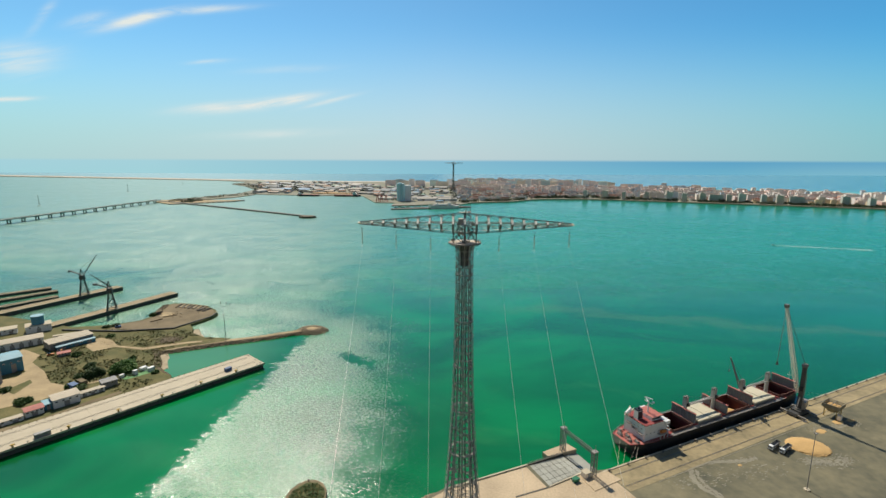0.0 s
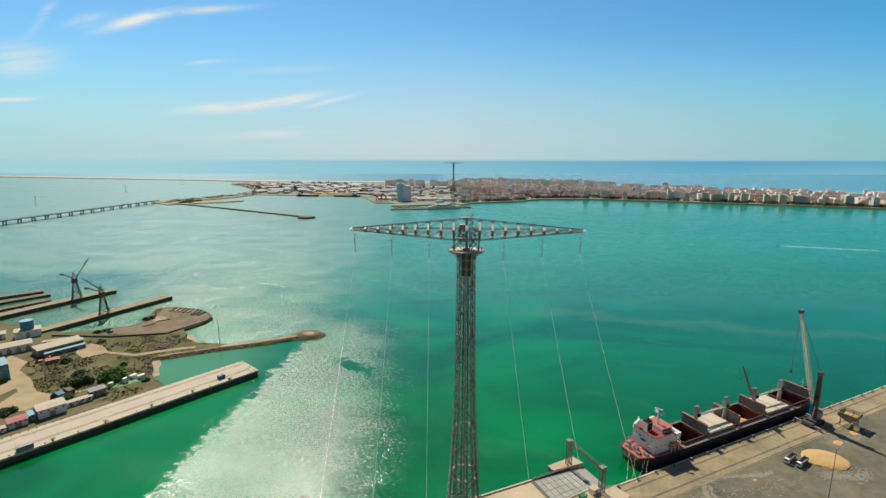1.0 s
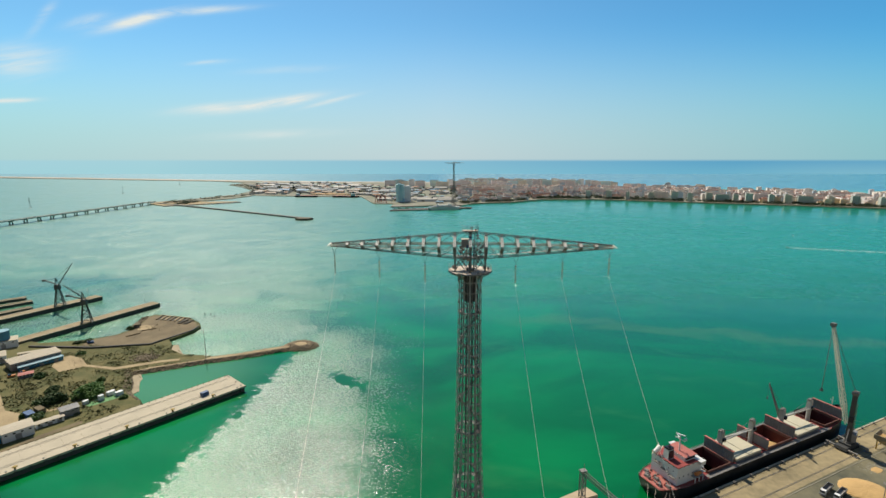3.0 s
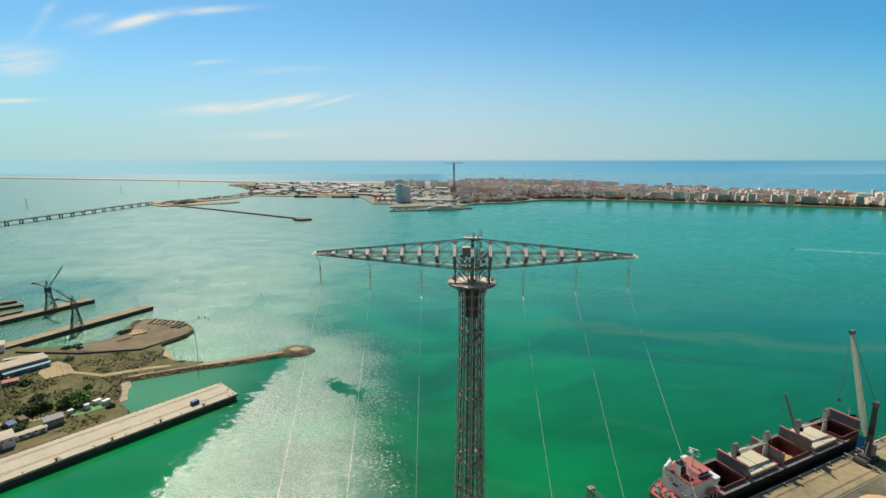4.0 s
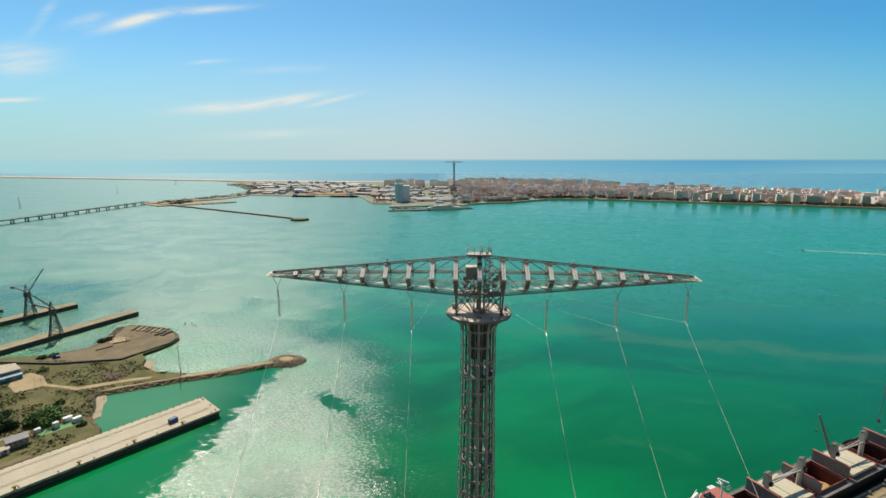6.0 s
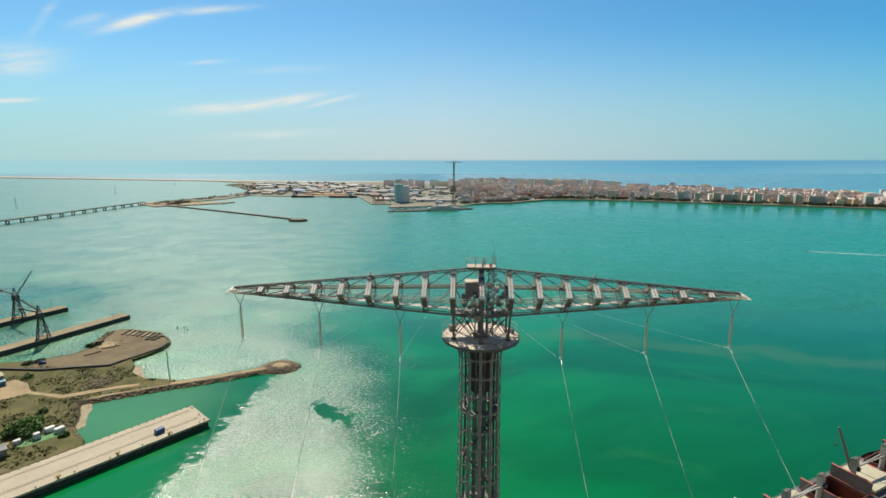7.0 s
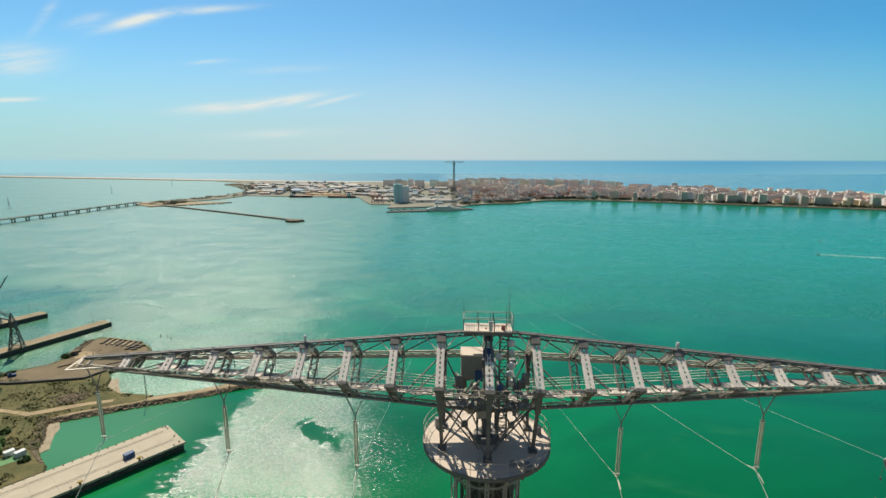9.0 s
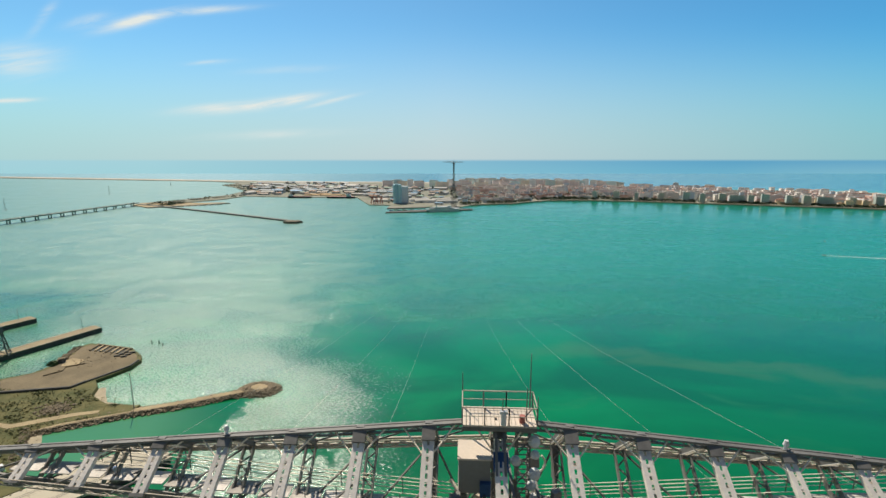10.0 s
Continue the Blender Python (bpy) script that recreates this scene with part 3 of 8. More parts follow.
lay("pavement_apron", [q2(1.5, -1.2), q2(320, -1.2), q2(320, -17), q2(2, -19)], Z_QUAY, APRON, "sandy concrete quay apron with crane tracks")
lay("pavement_slip", [(-13, 64), (-5, 70.5), (12, 77.5), (41.6, 90.6), (50.2, 72.6), (74.2, 85.8), q2(1, -2), q2(1, -30), (20, 40), (-20, 40)], Z_QUAY, SANDCONC, "sandy concrete apron beside the slipway", 0.05)
for k, n in enumerate((-5.0, -14.5)):
    g = Geo()
    for d in (0, 0.6):
        g.beam(q(3, n - d, Z_QUAY + 0.1), q(320, n - d, Z_QUAY + 0.1), 0.16, 0.14)
    setting("trim_crane_rail", g, STEEL_DARK)
setting("trim_quay_kerb", Geo().beam(q(0, -0.45, Z_QUAY + 0.2), q(700, -0.45, Z_QUAY + 0.2), 0.9, 0.4), CONCRETE)
setting("trim_quay_line", Geo().beam(q(22, -19.5, Z_QUAY + 0.07), q(200, -19.5, Z_QUAY + 0.07), 0.45, 0.12), DUST)
setting("trim_west_kerb", Geo().beam((-5, 71.5, Z_QUAY + 0.25), (42.4, 92.4, Z_QUAY + 0.25), 0.9, 0.5), CONCRETE)
g = Geo()  # tyre-swept dust: scattered thin patches along curved tracks and swept areas
rnd = random.Random(31)


def dust(line, width, n):
    pts = [Vector(p) for p in line]
    for k in range(n * 4):
        f = rnd.random() * (len(pts) - 1)
        i = int(f)
        c = pts[i].lerp(pts[i + 1], f - i) + Vector((rnd.gauss(0, width), rnd.gauss(0, width)))
        d = (pts[i + 1] - pts[i]).normalized()
        r = rnd.uniform(0.1, 0.5)
        z = Z_QUAY + 0.045 + len(g.f) * 0.00001
        ring = []
        for j in range(7):
            a = j * math.tau / 7
            o = d * math.cos(a) * r * 2.2 * rnd.uniform(0.7, 1.2) + Vector((-d.y, d.x)) * math.sin(a) * r * 0.7 * rnd.uniform(0.7, 1.2)
            ring.append((c.x + o.x, c.y + o.y, z))
        g.add(ring, [tuple(range(7))])


dust([(132, 88.8), (139, 92.7), (148.6, 95.3), (159, 96.2), (167.6, 96.7), (177.6, 99.5)], 0.8, 170)
dust([(135, 90), (132, 83), (131.5, 79), (132.8, 73), (135.7, 69), (140, 63.5)], 0.7, 190)
dust([(137, 88), (135, 82), (135.5, 75), (139, 68)], 0.5, 60)
dust([(205, 95), (213, 96), (222, 95), (233, 99.7)], 2.2, 150)
dust([(120, 75), (150, 84), (190, 92)], 4.0, 60)
dust([(232, 128), (250, 133), (270, 138)], 2.0, 90)
setting("trim_dust_tracks", g, DUST, "pale dusty tyre tracks on the yard")

# slipway: a paved floor between walls, falling towards an outer slab that dips into the water
def corner(u, v):
    return SLIP[0].lerp(SLIP[3], u).lerp(SLIP[1].lerp(SLIP[2], u), v)


SLIP = [Vector((43.1, 92.7, 2.5)), Vector((51.4, 74.4, 2.5)), Vector((74.6, 87.7, 1.5)), Vector((65.8, 103.5, 1.5))]
slip = setting("pavement_slipway", Geo().add([tuple(p - Vector((0, 0, d))) for d in (0.12, 3.5) for p in SLIP], [(0, 1, 2, 3), (0, 4, 5, 1), (1, 5, 6, 2), (2, 6, 7, 3), (3, 7, 4, 0)]), CONC_DARK, "grey slab floor of a slipway between walls")
for i in range(7):
    for j in range(4):
        g = 0.006
        top = [corner((i + a) / 7 + g * (1 - 2 * a), (j + b) / 4 + g * (1 - 2 * b)) for a, b in ((0, 0), (0, 1), (1, 1), (1, 0))]
        pts = [tuple(p) for p in top] + [tuple(p - Vector((0, 0, 0.11))) for p in top]
        part("slab", Geo().add(pts, [(0, 1, 2, 3), (0, 4, 5, 1), (1, 5, 6, 2), (2, 6, 7, 3), (3, 7, 4, 0)]), RAMP, slip)
outer = [(65.8, 103.5, 1.3), (74.6, 87.7, 1.3), (83.4, 88.6, 0.5), (75.0, 107.6, 0.5)]
setting("pavement_slip_foot", Geo().add(outer + [(x, y, -3) for x, y, z in outer], [(0, 1, 2, 3), (0, 4, 5, 1), (1, 5, 6, 2), (2, 6, 7, 3), (3, 7, 4, 0)]), RAMP, "wet grey outer slab of the slipway")
# dark strip laid where the gantry rail throws its shadow
setting("trim_shadow_strip", Geo().beam((65.8, 103.5, 1.45), (74.6, 87.7, 1.45), 0.9, 0.5), CONC_DARK)
# shadow along this wall is put into its dark concrete colour
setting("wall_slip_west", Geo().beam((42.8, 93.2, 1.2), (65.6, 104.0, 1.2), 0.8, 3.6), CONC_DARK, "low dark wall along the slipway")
setting("wall_slip_east", Geo().beam((51.2, 74.0, 3.15), (74.8, 87.2, 3.15), 0.7, 0.5), CONCRETE)
setting("pier_head", Geo().prism([(53.7, 105.1), (70.4, 113.9), (74.8, 108), (65.8, 104.4), (56.1, 100.7)], -2, 3.0), SANDCONC, "sandy concrete block at the slipway mouth")
setting("trim_groove", Geo().beam((32, 66, Z_QUAY + 0.1), (50.3, 73.3, Z_QUAY + 0.1), 0.9, 0.16), CONC_DARK)
setting("pavement_block", Geo().prism([(70.7, 79.5), (85.6, 87.6), (91.7, 79.6), (74.4, 70.4)], Z_QUAY - 0.4, Z_QUAY + 0.35), SANDCONC, "low raised concrete block beside the slipway")

# riprap at the foot of the tower's shore
rnd = random.Random(4)
g = Geo()
for k in range(260):
    f = rnd.random()
    a = Vector((-26, 40)).lerp(Vector((-14, 66)), f * 3) if f < 0.33 else Vector((-14, 66)).lerp(Vector((42, 91)), (f - 0.33) / 0.67)
    off = rnd.uniform(-0.5, 4.0 if f < 0.6 else 2.2)
    g.stone((a.x - off * 0.5, a.y + off * 0.85, 2.3 - off * 0.55), rnd.uniform(0.5, 1.3), rnd)
tagged(part("rubble_bank", g, ROCK), "brown boulders of a shore revetment", "boulders", "", "stuff")

# ---- shipyard shore across the basin ----
PIER = pose(-156.3, 227.2, 0, 0, 0, 180 + 49)  # x runs from the tip to the root, y towards the basin side


def pr(a, b, z=0.0):
    p = PIER @ Vector((a, b, z))
    return p.x, p.y, p.z


Z_LAND = 2.4
shore = [pr(62, -33)[:2], (-226, 209), (-235, 216), (-244, 225), (-250, 237), (-259, 249), (-262, 257), (-250, 266), (-215, 281), (-213, 289), (-238, 291), (-249, 298),
         (-258, 304), (-262, 316), (-271, 327), (-264, 340), (-259, 351), (-259, 364), (-266, 376), (-281, 389), (-305, 396), (-328, 402), (-334, 392), (-329, 378), (-330, 366), (-326, 354), (-330, 340), (-350, 326), (-388, 318),
         (-420, 330), (-455, 342), (-700, 420), (-1600, 500), (-1600, -100), (-420, -60), pr(240, -33)[:2]]
setting("ground_shipyard", Geo().prism(shore, -2, Z_LAND, 1.5), SCRUB, "dry scrub and bare earth of an old shipyard shore")
deck = setting("pier_deck", Geo().prism([pr(0, 0)[:2], pr(0, -28.6)[:2], pr(330, -28.6)[:2], pr(330, 0)[:2]], 3.3, 4.2), CONCRETE, "long pale concrete pier with rails along it")
# the pier's shaded side is put into this wall's dark colour
setting("pier_wall", Geo().prism([pr(0.8, -1.2)[:2], pr(0.8, -27.8)[:2], pr(330, -27.8)[:2], pr(330, -1.2)[:2]], -3, 3.3), CONC_DARK, "dark pier face with shade in its colour")
joint = Geo()
for k in range(1, 33):
    joint.beam(pr(k * 10, -0.3, 4.2), pr(k * 10, -28.4, 4.2), 0.05, 0.03)
for b in (-11, -20):
    joint.beam(pr(1, b, 4.2), pr(330, b, 4.2), 0.05, 0.03)
part("joint", joint, OLDPAVE, deck)
for b in (-8.0, -9.5, -21.8, -23.3):
    part("rail", Geo().beam(pr(4, b, 4.26), pr(330, b, 4.26), 0.14, 0.12), STEEL_DARK, deck)
part("kerb", Geo().beam(pr(0, -0.35, 4.4), pr(330, -0.35, 4.4), 0.6, 0.4), CONCRETE, deck)
for k in range(46):  # low posts along the basin edge
    part("edge_post", Geo().box(pr(3 + k * 4.2, -28.1, 4.45), (0.5, 0.9, 0.6), 49), OLDPAVE, deck)
fender = Geo().box((0, 0, 0), (1.3, 0.7, 2.0), 0, 0.9).box((0, -0.5, 0.2), (1.6, 0.5, 1.0))
fender_mesh = fender.mesh("fender", CONC_DARK)
for k in range(26):
    ob = part("fender", fender_mesh, None, deck)
    ob.matrix_basis = PIER @ pose(4 + k * 6.5, 0.35, 2.7)


def bollard(m, label="squat cast bollard on the quay edge", scale=1.0, paint=None):
    t = thing("bollard", m, label, "bollard", "bollards on the quays")
    part("post", Geo().tube((0, 0, 0), (0, 0, 0.55 * scale), 0.28 * scale, 10, 0.22 * scale), paint or STEEL_DARK, t)
    part("head", Geo().tube((0, 0, 0.55 * scale), (0, 0, 0.85 * scale), 0.30 * scale, 10, 0.42 * scale).box((0, 0, 0.7 * scale), (1.1 * scale, 0.35 * scale, 0.25 * scale)), paint or STEEL_DARK, t)
    return t


first = bollard(PIER @ pose(6, -1.6, 4.2))
for k in range(1, 11):
    copy_thing(first, PIER @ pose(6 + k * 16.5, -1.6, 4.2))
big = bollard(PIER @ pose(24, -1.9, 4.2), "ochre painted block bollard on the pier edge", 2.2, YELLOW)
for k in range(1, 6):
    copy_thing(big, PIER @ pose(24 + k * 27.5, -1.9, 4.2))
for a, b in ((1.5, -24), (1.5, -27), (2, -12), (2.5, -3)):
    copy_thing(first, PIER @ pose(a, b, 4.2))


def container(name, m, size, material, label, category="container"):
    """A ribbed steel box with doors, on corner feet."""
    w, d, h = size
    t = thing(name, m, label, category)
    g = Geo().box((0, 0, h / 2 + 0.1), (w, d, h))
    n = int(w / 0.5)
    for k in range(n):
        for s in (-1, 1):
            g.box((-w / 2 + (k + 0.5) * w / n, s * d / 2, h / 2 + 0.1), (0.2, 0.1, h * 0.86))
    part("body", g, material, t)
    for s in (-1, 1):
        part("door", Geo().box((w / 2 + 0.04, s * d / 4, h / 2 + 0.1), (0.08, d / 2 - 0.1, h - 0.3)), material, t)
    for x in (-1, 1):
        for y in (-1, 1):
            part("corner_post", Geo().box((x * (w / 2 - 0.08), y * (d / 2 - 0.08), h / 2 + 0.1), (0.24, 0.24, h + 0.2)), STEEL_DARK, t)
    return t


container("container", PIER @ pose(27, -9, 4.2, 0, 0, 8), (5.0, 3.0, 2.6), BLUE, "small blue steel container on the pier")
container("container", PIER @ pose(147, -3.5, 4.2), (8.0, 3.0, 2.7), GREYBOX, "dark grey steel container near the pier edge")


def hall(name, m, size, wall, roof, label, doors=3, ridge=0.12, category="shed", windows=4):
    """A long shed: walls, pitched roof with eaves, doors and windows."""
    w, d, h = size
    t = thing(name, m, label, category)
    part("wall", Geo().box((0, 0, h / 2), (w, d, h)), wall, t)
    e, r = 0.5, h + d * ridge
    g = Geo()
    for s in (-1, 1):
        y0, y1 = s * (d / 2 + e), 0
        pts = [(-w / 2 - e, y0, h), (w / 2 + e, y0, h), (w / 2 + e, y1, r), (-w / 2 - e, y1, r)]
        low = [(a, b, c - 0.25) for a, b, c in pts]
        g.add(pts + low, [(0, 1, 2, 3), (7, 6, 5, 4), (0, 4, 5, 1), (1, 5, 6, 2), (2, 6, 7, 3), (3, 7, 4, 0)])
    cover = part("roof", g, roof, t)
    for k in range(int(w / 1.5) + 1):
        x = -w / 2 + k * 1.5
        for s in (-1, 1):
            part("seam", Geo().beam((x, s * (d / 2 + e), h + 0.06), (x, 0, r + 0.06), 0.14, 0.1), roof, cover)
    for s in (-1, 1):
        part("gable", Geo().add([(s * w / 2, -d / 2, h), (s * w / 2, d / 2, h), (s * w / 2, 0, r), (s * (w / 2 - 0.2), -d / 2, h), (s * (w / 2 - 0.2), d / 2, h), (s * (w / 2 - 0.2), 0, r)],
                                [(0, 1, 2), (5, 4, 3), (0, 3, 4, 1), (1, 4, 5, 2), (2, 5, 3, 0)]), wall, t)
    for k in range(doors):
        x = -w / 2 + (k + 0.5) * w / doors
        part("door", Geo().box((x, -d / 2 - 0.04, h * 0.3), (min(3.2, w / doors * 0.5), 0.12, h * 0.6)), GREYBOX, t)
    for k in range(windows):
        x = -w / 2 + (k + 0.5) * w / max(1, windows)
        win = part("window", Geo().box((x, -d / 2 - 0.05, h * 0.72), (1.3, 0.14, 0.9)), GLASS_DARK, t)
        part("frame", Geo().box((x, -d / 2 - 0.03, h * 0.72), (1.6, 0.12, 1.2)), WHITE, win)
    return t


hall("shed", PIER @ pose(126.5, -48.5, Z_LAND, 0, 0, 180), (15.5, 12, 6.4), WHITE, ROOFTAN, "white shed with a tan sheet roof beside the pier", 1, 0.05)
hall("shed", PIER @ pose(144.5, -46, Z_LAND, 0, 0, 180), (10, 8, 4.4), WHITE, REDLIGHT, "small white shed with a faded red roof", 1, 0.12)
hall("shed", PIER @ pose(136.6, -49, Z_LAND, 0, 0, 180), (4, 9, 4.4), TEALWALL, ROOFBLUE, "narrow lean-to with a blue-grey roof", 1, 0.05, "shed", 1)
hall("shed", PIER @ pose(159, -43, Z_LAND, 0, 0, 180), (17, 4.5, 3), WHITE, ROOFTAN, "low whitewashed store with a tan roof", 2, 0.08)
hall("shed", PIER @ pose(110, -50.5, Z_LAND, 0, 0, 180), (15, 4.5, 3.2), WHITE, ROOFTAN, "long low white hut with a tan roof", 3, 0.08)
hall("shed", PIER @ pose(98, -56, Z_LAND, 0, 0, 180), (10, 8, 4.8), GREYBOX, HATCHGREY, "dark grey hut with a flat grey roof", 1, 0.05)
container("container", PIER @ pose(117, -71, Z_LAND, 0, 0, 100), (8, 4.5, 3.4), BLUE, "blue container standing on the sandy yard")
container("container", PIER @ pose(111, -74, Z_LAND, 0, 0, 100), (8, 4, 3.2), OLDPAVE, "tan container standing on the sandy yard")
for a, b, s, w in ((71, -66, (5, 3.2, 2.8), WHITE), (67, -61, (5, 3.2, 2.8), WHITE), (78, -62, (3.2, 2.6, 3.6), WHITE), (87, -64, (3.4, 2.6, 2.4), WHITE)):
    container("cabin", PIER @ pose(a, b, Z_LAND, 0, 0, 10), s, w, "white site cabin on rough ground", "cabin")
setting("pavement_green", Geo().prism([pr(64, -56)[:2], pr(64, -66)[:2], pr(88, -66)[:2], pr(88, -57)[:2]], Z_LAND - 0.5, Z_LAND + 0.05), mat("green_court", (0.16, 0.33, 0.14), 0.9), "faded green hard court")

hall("workshop", pose(-407, 260, Z_LAND, 0, 0, 43), (58, 15, 6.5), WHITE, ROOFTAN, "long workshop with a tan sheet roof", 9, 0.12, "workshop", 9)
hall("workshop", pose(-353.5, 271.5, Z_LAND, 0, 0, 54), (34, 8, 6.5), GREYBOX, ROOFTAN, "grey workshop with a brown sheet roof", 3, 0.1, "workshop", 5)
hall("workshop", pose(-360.5, 276.5, Z_LAND, 0, 0, 54), (34, 8, 6.5), GREYBOX, ROOFTAN, "grey workshop bay with a weathered tan roof", 3, 0.1, "workshop", 5)
hall("workshop", pose(-347, 269, Z_LAND, 0, 0, 54), (30, 4.5, 3.6), TEALWALL, ROOFBLUE, "low annex with a pale blue roof", 3, 0.1, "workshop", 4)
hall("workshop", pose(-366, 214, Z_LAND, 0, 0, 50), (24, 20, 12), TEALWALL, ROOFBLUE, "tall teal-clad hall with a pale blue roof", 2, 0.06, "workshop", 5)
hall("store", pose(-414, 309, Z_LAND, 0, 0, 40), (20, 14, 7), WHITE, CONCRETE, "white flat-roofed pump house", 1, 0.02, "building", 3)
hall("store", pose(-440, 300, Z_LAND, 0, 0, 40), (18, 12, 5), WHITE, CONCRETE, "low white store by the dry dock", 2, 0.03, "building", 3)
hall("store", pose(-341, 247, Z_LAND, 0, 0, 40), (9, 6, 3), GREYBOX, REDLIGHT, "small hut with a faded pink roof", 1, 0.08)
hall("store", pose(-372, 292, Z_LAND, 0, 0, 30), (22, 4, 2.8), SANDCONC, CONCRETE, "low store against the dock wall", 3, 0.05)
tank = thing("water_tank", pose(-414, 309, Z_LAND + 7.35), "round teal water tank on a pump house", "tank")
part("shell", Geo().tube((0, 0, 0), (0, 0, 8), 5.2, 24), TEALWALL, tank)
part("rim", Geo().tube((0, 0, 8), (0, 0, 8.4), 5.4, 24), ROOFBLUE, tank)
tower_block = thing("concrete_tower", pose(-352, 190, Z_LAND), "grey concrete tower by the yard", "tower")
part("wall", Geo().box((0, 0, 9), (8, 8, 18)), HATCHGREY, tower_block)
part("parapet", Geo().box((0, 0, 18.3), (8.6, 8.6, 0.7)), CONCRETE, tower_block)

# yard tracks, old paving and walls
lay("road_yard", [(-380, 238), (-390, 261), (-362, 247), (-356, 231), (-333, 215), (-311, 194), (-297, 190), (-289, 180), (-296, 167), (-305, 162), (-315, 154), (-330, 150), (-365, 190), (-346, 203), (-347, 214), (-365, 223)], Z_LAND, SANDPATH, "sandy yard track")
lay("pavement_verge", [(-335, 181), (-331, 199), (-325, 194), (-323, 175)], Z_LAND, SCRUB, "dry weedy verge inside the yard", 0.1)
lay("road_track", [(-292, 190), (-279, 198), (-268, 205), (-266, 202), (-277, 194), (-290, 186)], Z_LAND, SANDPATH, "narrow sandy track", 0.09)
lay("pavement_yard", [(-342, 280), (-338, 289), (-323, 283), (-309, 270), (-311, 262), (-321, 255), (-336, 266)], Z_LAND, SANDPATH, "bare sandy yard", 0.11)
lay("road_mole", [(-313, 270), (-294, 266.5), (-281, 264), (-267, 271), (-251, 278), (-236, 282), (-235, 278), (-248, 274), (-264, 266), (-279, 259), (-294, 263), (-311, 266)], Z_LAND, SANDPATH, "sandy track to the mole", 0.16)
lay("pavement_front", [(-300, 118), (-290, 131), (-279, 136), (-272, 147), (-262, 164), (-248, 181), (-245, 178), (-287, 124)], Z_LAND, OLDPAVE, "worn paving behind the pier", 0.07)
lay("pavement_old_slip", [(-279, 323), (-267, 339), (-262, 351), (-262, 363), (-268, 374), (-282, 386), (-305, 393), (-326, 398), (-330, 390), (-325, 377), (-326, 366), (-322, 353), (-326, 341), (-345, 326), (-345, 309), (-325, 306), (-284, 314)], Z_LAND, OLDPAVE, "bare brown paving of an abandoned slipway")
lay("pavement_sand", [(-317, 352), (-322, 361), (-320, 369), (-307, 365), (-306, 355)], Z_LAND + 0.06, SANDPATH, "sandy patch on old paving")
setting("wall_dock", Geo().beam((-390, 308, Z_LAND + 0.7), (-330, 305, Z_LAND + 0.7), 1.6, 1.6).beam((-330, 305, Z_LAND + 0.7), (-281, 314, Z_LAND + 0.7), 1.6, 1.6).beam((-281, 314, Z_LAND + 0.6), (-276, 324, Z_LAND + 0.6), 1.6, 1.5).beam((-276, 324, Z_LAND + 0.3), (-260.5, 351, Z_LAND + 0.3), 1.4, 1.5).beam((-260.5, 351, Z_LAND + 0.3), (-260.5, 364, Z_LAND + 0.3), 1.4, 1.4), CONC_DARK, "weathered sea wall round the old slipway")
rnd_slip = random.Random(8)
for k in range(7):  # low concrete ribs of the slipway, like the teeth of a comb, with dark slots between
    a = Vector((-316.5 + k * 5.6, 384.5 - k * 1.3, Z_LAND + 0.35))
    b = Vector((-317.5 + k * 5.7, 396.5 - k * 1.5, Z_LAND + 0.35))
    setting("trim_slip_rib", Geo().beam(a, b, 1.9, 1.5), SANDPATH if k % 3 else OLDPAVE)
    if k < 6:
        setting("trim_slip_slot", Geo().beam(a + Vector((2.6, 0.2, -0.28)), b + Vector((2.8, -1.4, -0.28)), 2.6, 0.1), CONC_DARK)
setting("trim_slip_edge", Geo().beam((-319, 398, Z_LAND + 0.4), (-281, 387.5, Z_LAND + 0.4), 1.6, 1.7), OLDPAVE)
for k in range(6):
    a = Vector((-286.5 + (k % 2) * 6.5 + (k // 2) * 1.2, 371.5 + (k // 2) * 4.2 - (k % 2) * 1.0, Z_LAND + 0.5))
    setting("trim_slip_block", Geo().beam(a, a + Vector((4.2, 1.4, 0)), 1.4, 1.4), CONC_DARK)
setting("trim_terrace", Geo().beam((-317, 334, Z_LAND + 0.3), (-309, 343, Z_LAND + 0.3), 1.0, 1.1).beam((-309, 343, Z_LAND + 0.3), (-312, 350, Z_LAND + 0.3), 1.0, 1.1).beam((-312, 350, Z_LAND + 0.3), (-301, 357, Z_LAND + 0.3), 1.0, 1.1), OLDPAVE, "broken terrace edge on the old slipway")
g = Geo()
for k in range(230):  # rubble strewn over the old slipway
    if k < 60:
        g.stone((-300 + rnd_slip.gauss(0, 14), 362 + rnd_slip.gauss(0, 9), Z_LAND + 0.2), rnd_slip.uniform(0.25, 0.7), rnd_slip)
    else:  # tumbled blocks along the broken western edge
        f = rnd_slip.random() * 3
        i = int(f)
        p, r = ((-327, 360), (-329, 370), (-331, 380), (-333, 394))[i:i + 2]
        g.stone((p[0] + (r[0] - p[0]) * (f - i) + rnd_slip.gauss(0.5, 1.6), p[1] + (r[1] - p[1]) * (f - i), Z_LAND + rnd_slip.uniform(-1.2, 0.6)), rnd_slip.uniform(0.6, 1.7), rnd_slip)
tagged(part("slip_rubble", g, ROCK), "broken rubble strewn over an old slipway", "rubble", "", "stuff")
pillbox = thing("concrete_hut", pose(-323, 361, Z_LAND + 0.05, 0, 0, 30), "small dark concrete hut on the old slipway", "hut")
part("wall", Geo().box((0, 0, 1.6), (4.6, 4, 3.2)), CONC_DARK, pillbox)
part("roof", Geo().box((0, 0, 3.35), (5.4, 4.8, 0.35)), OLDPAVE, pillbox)
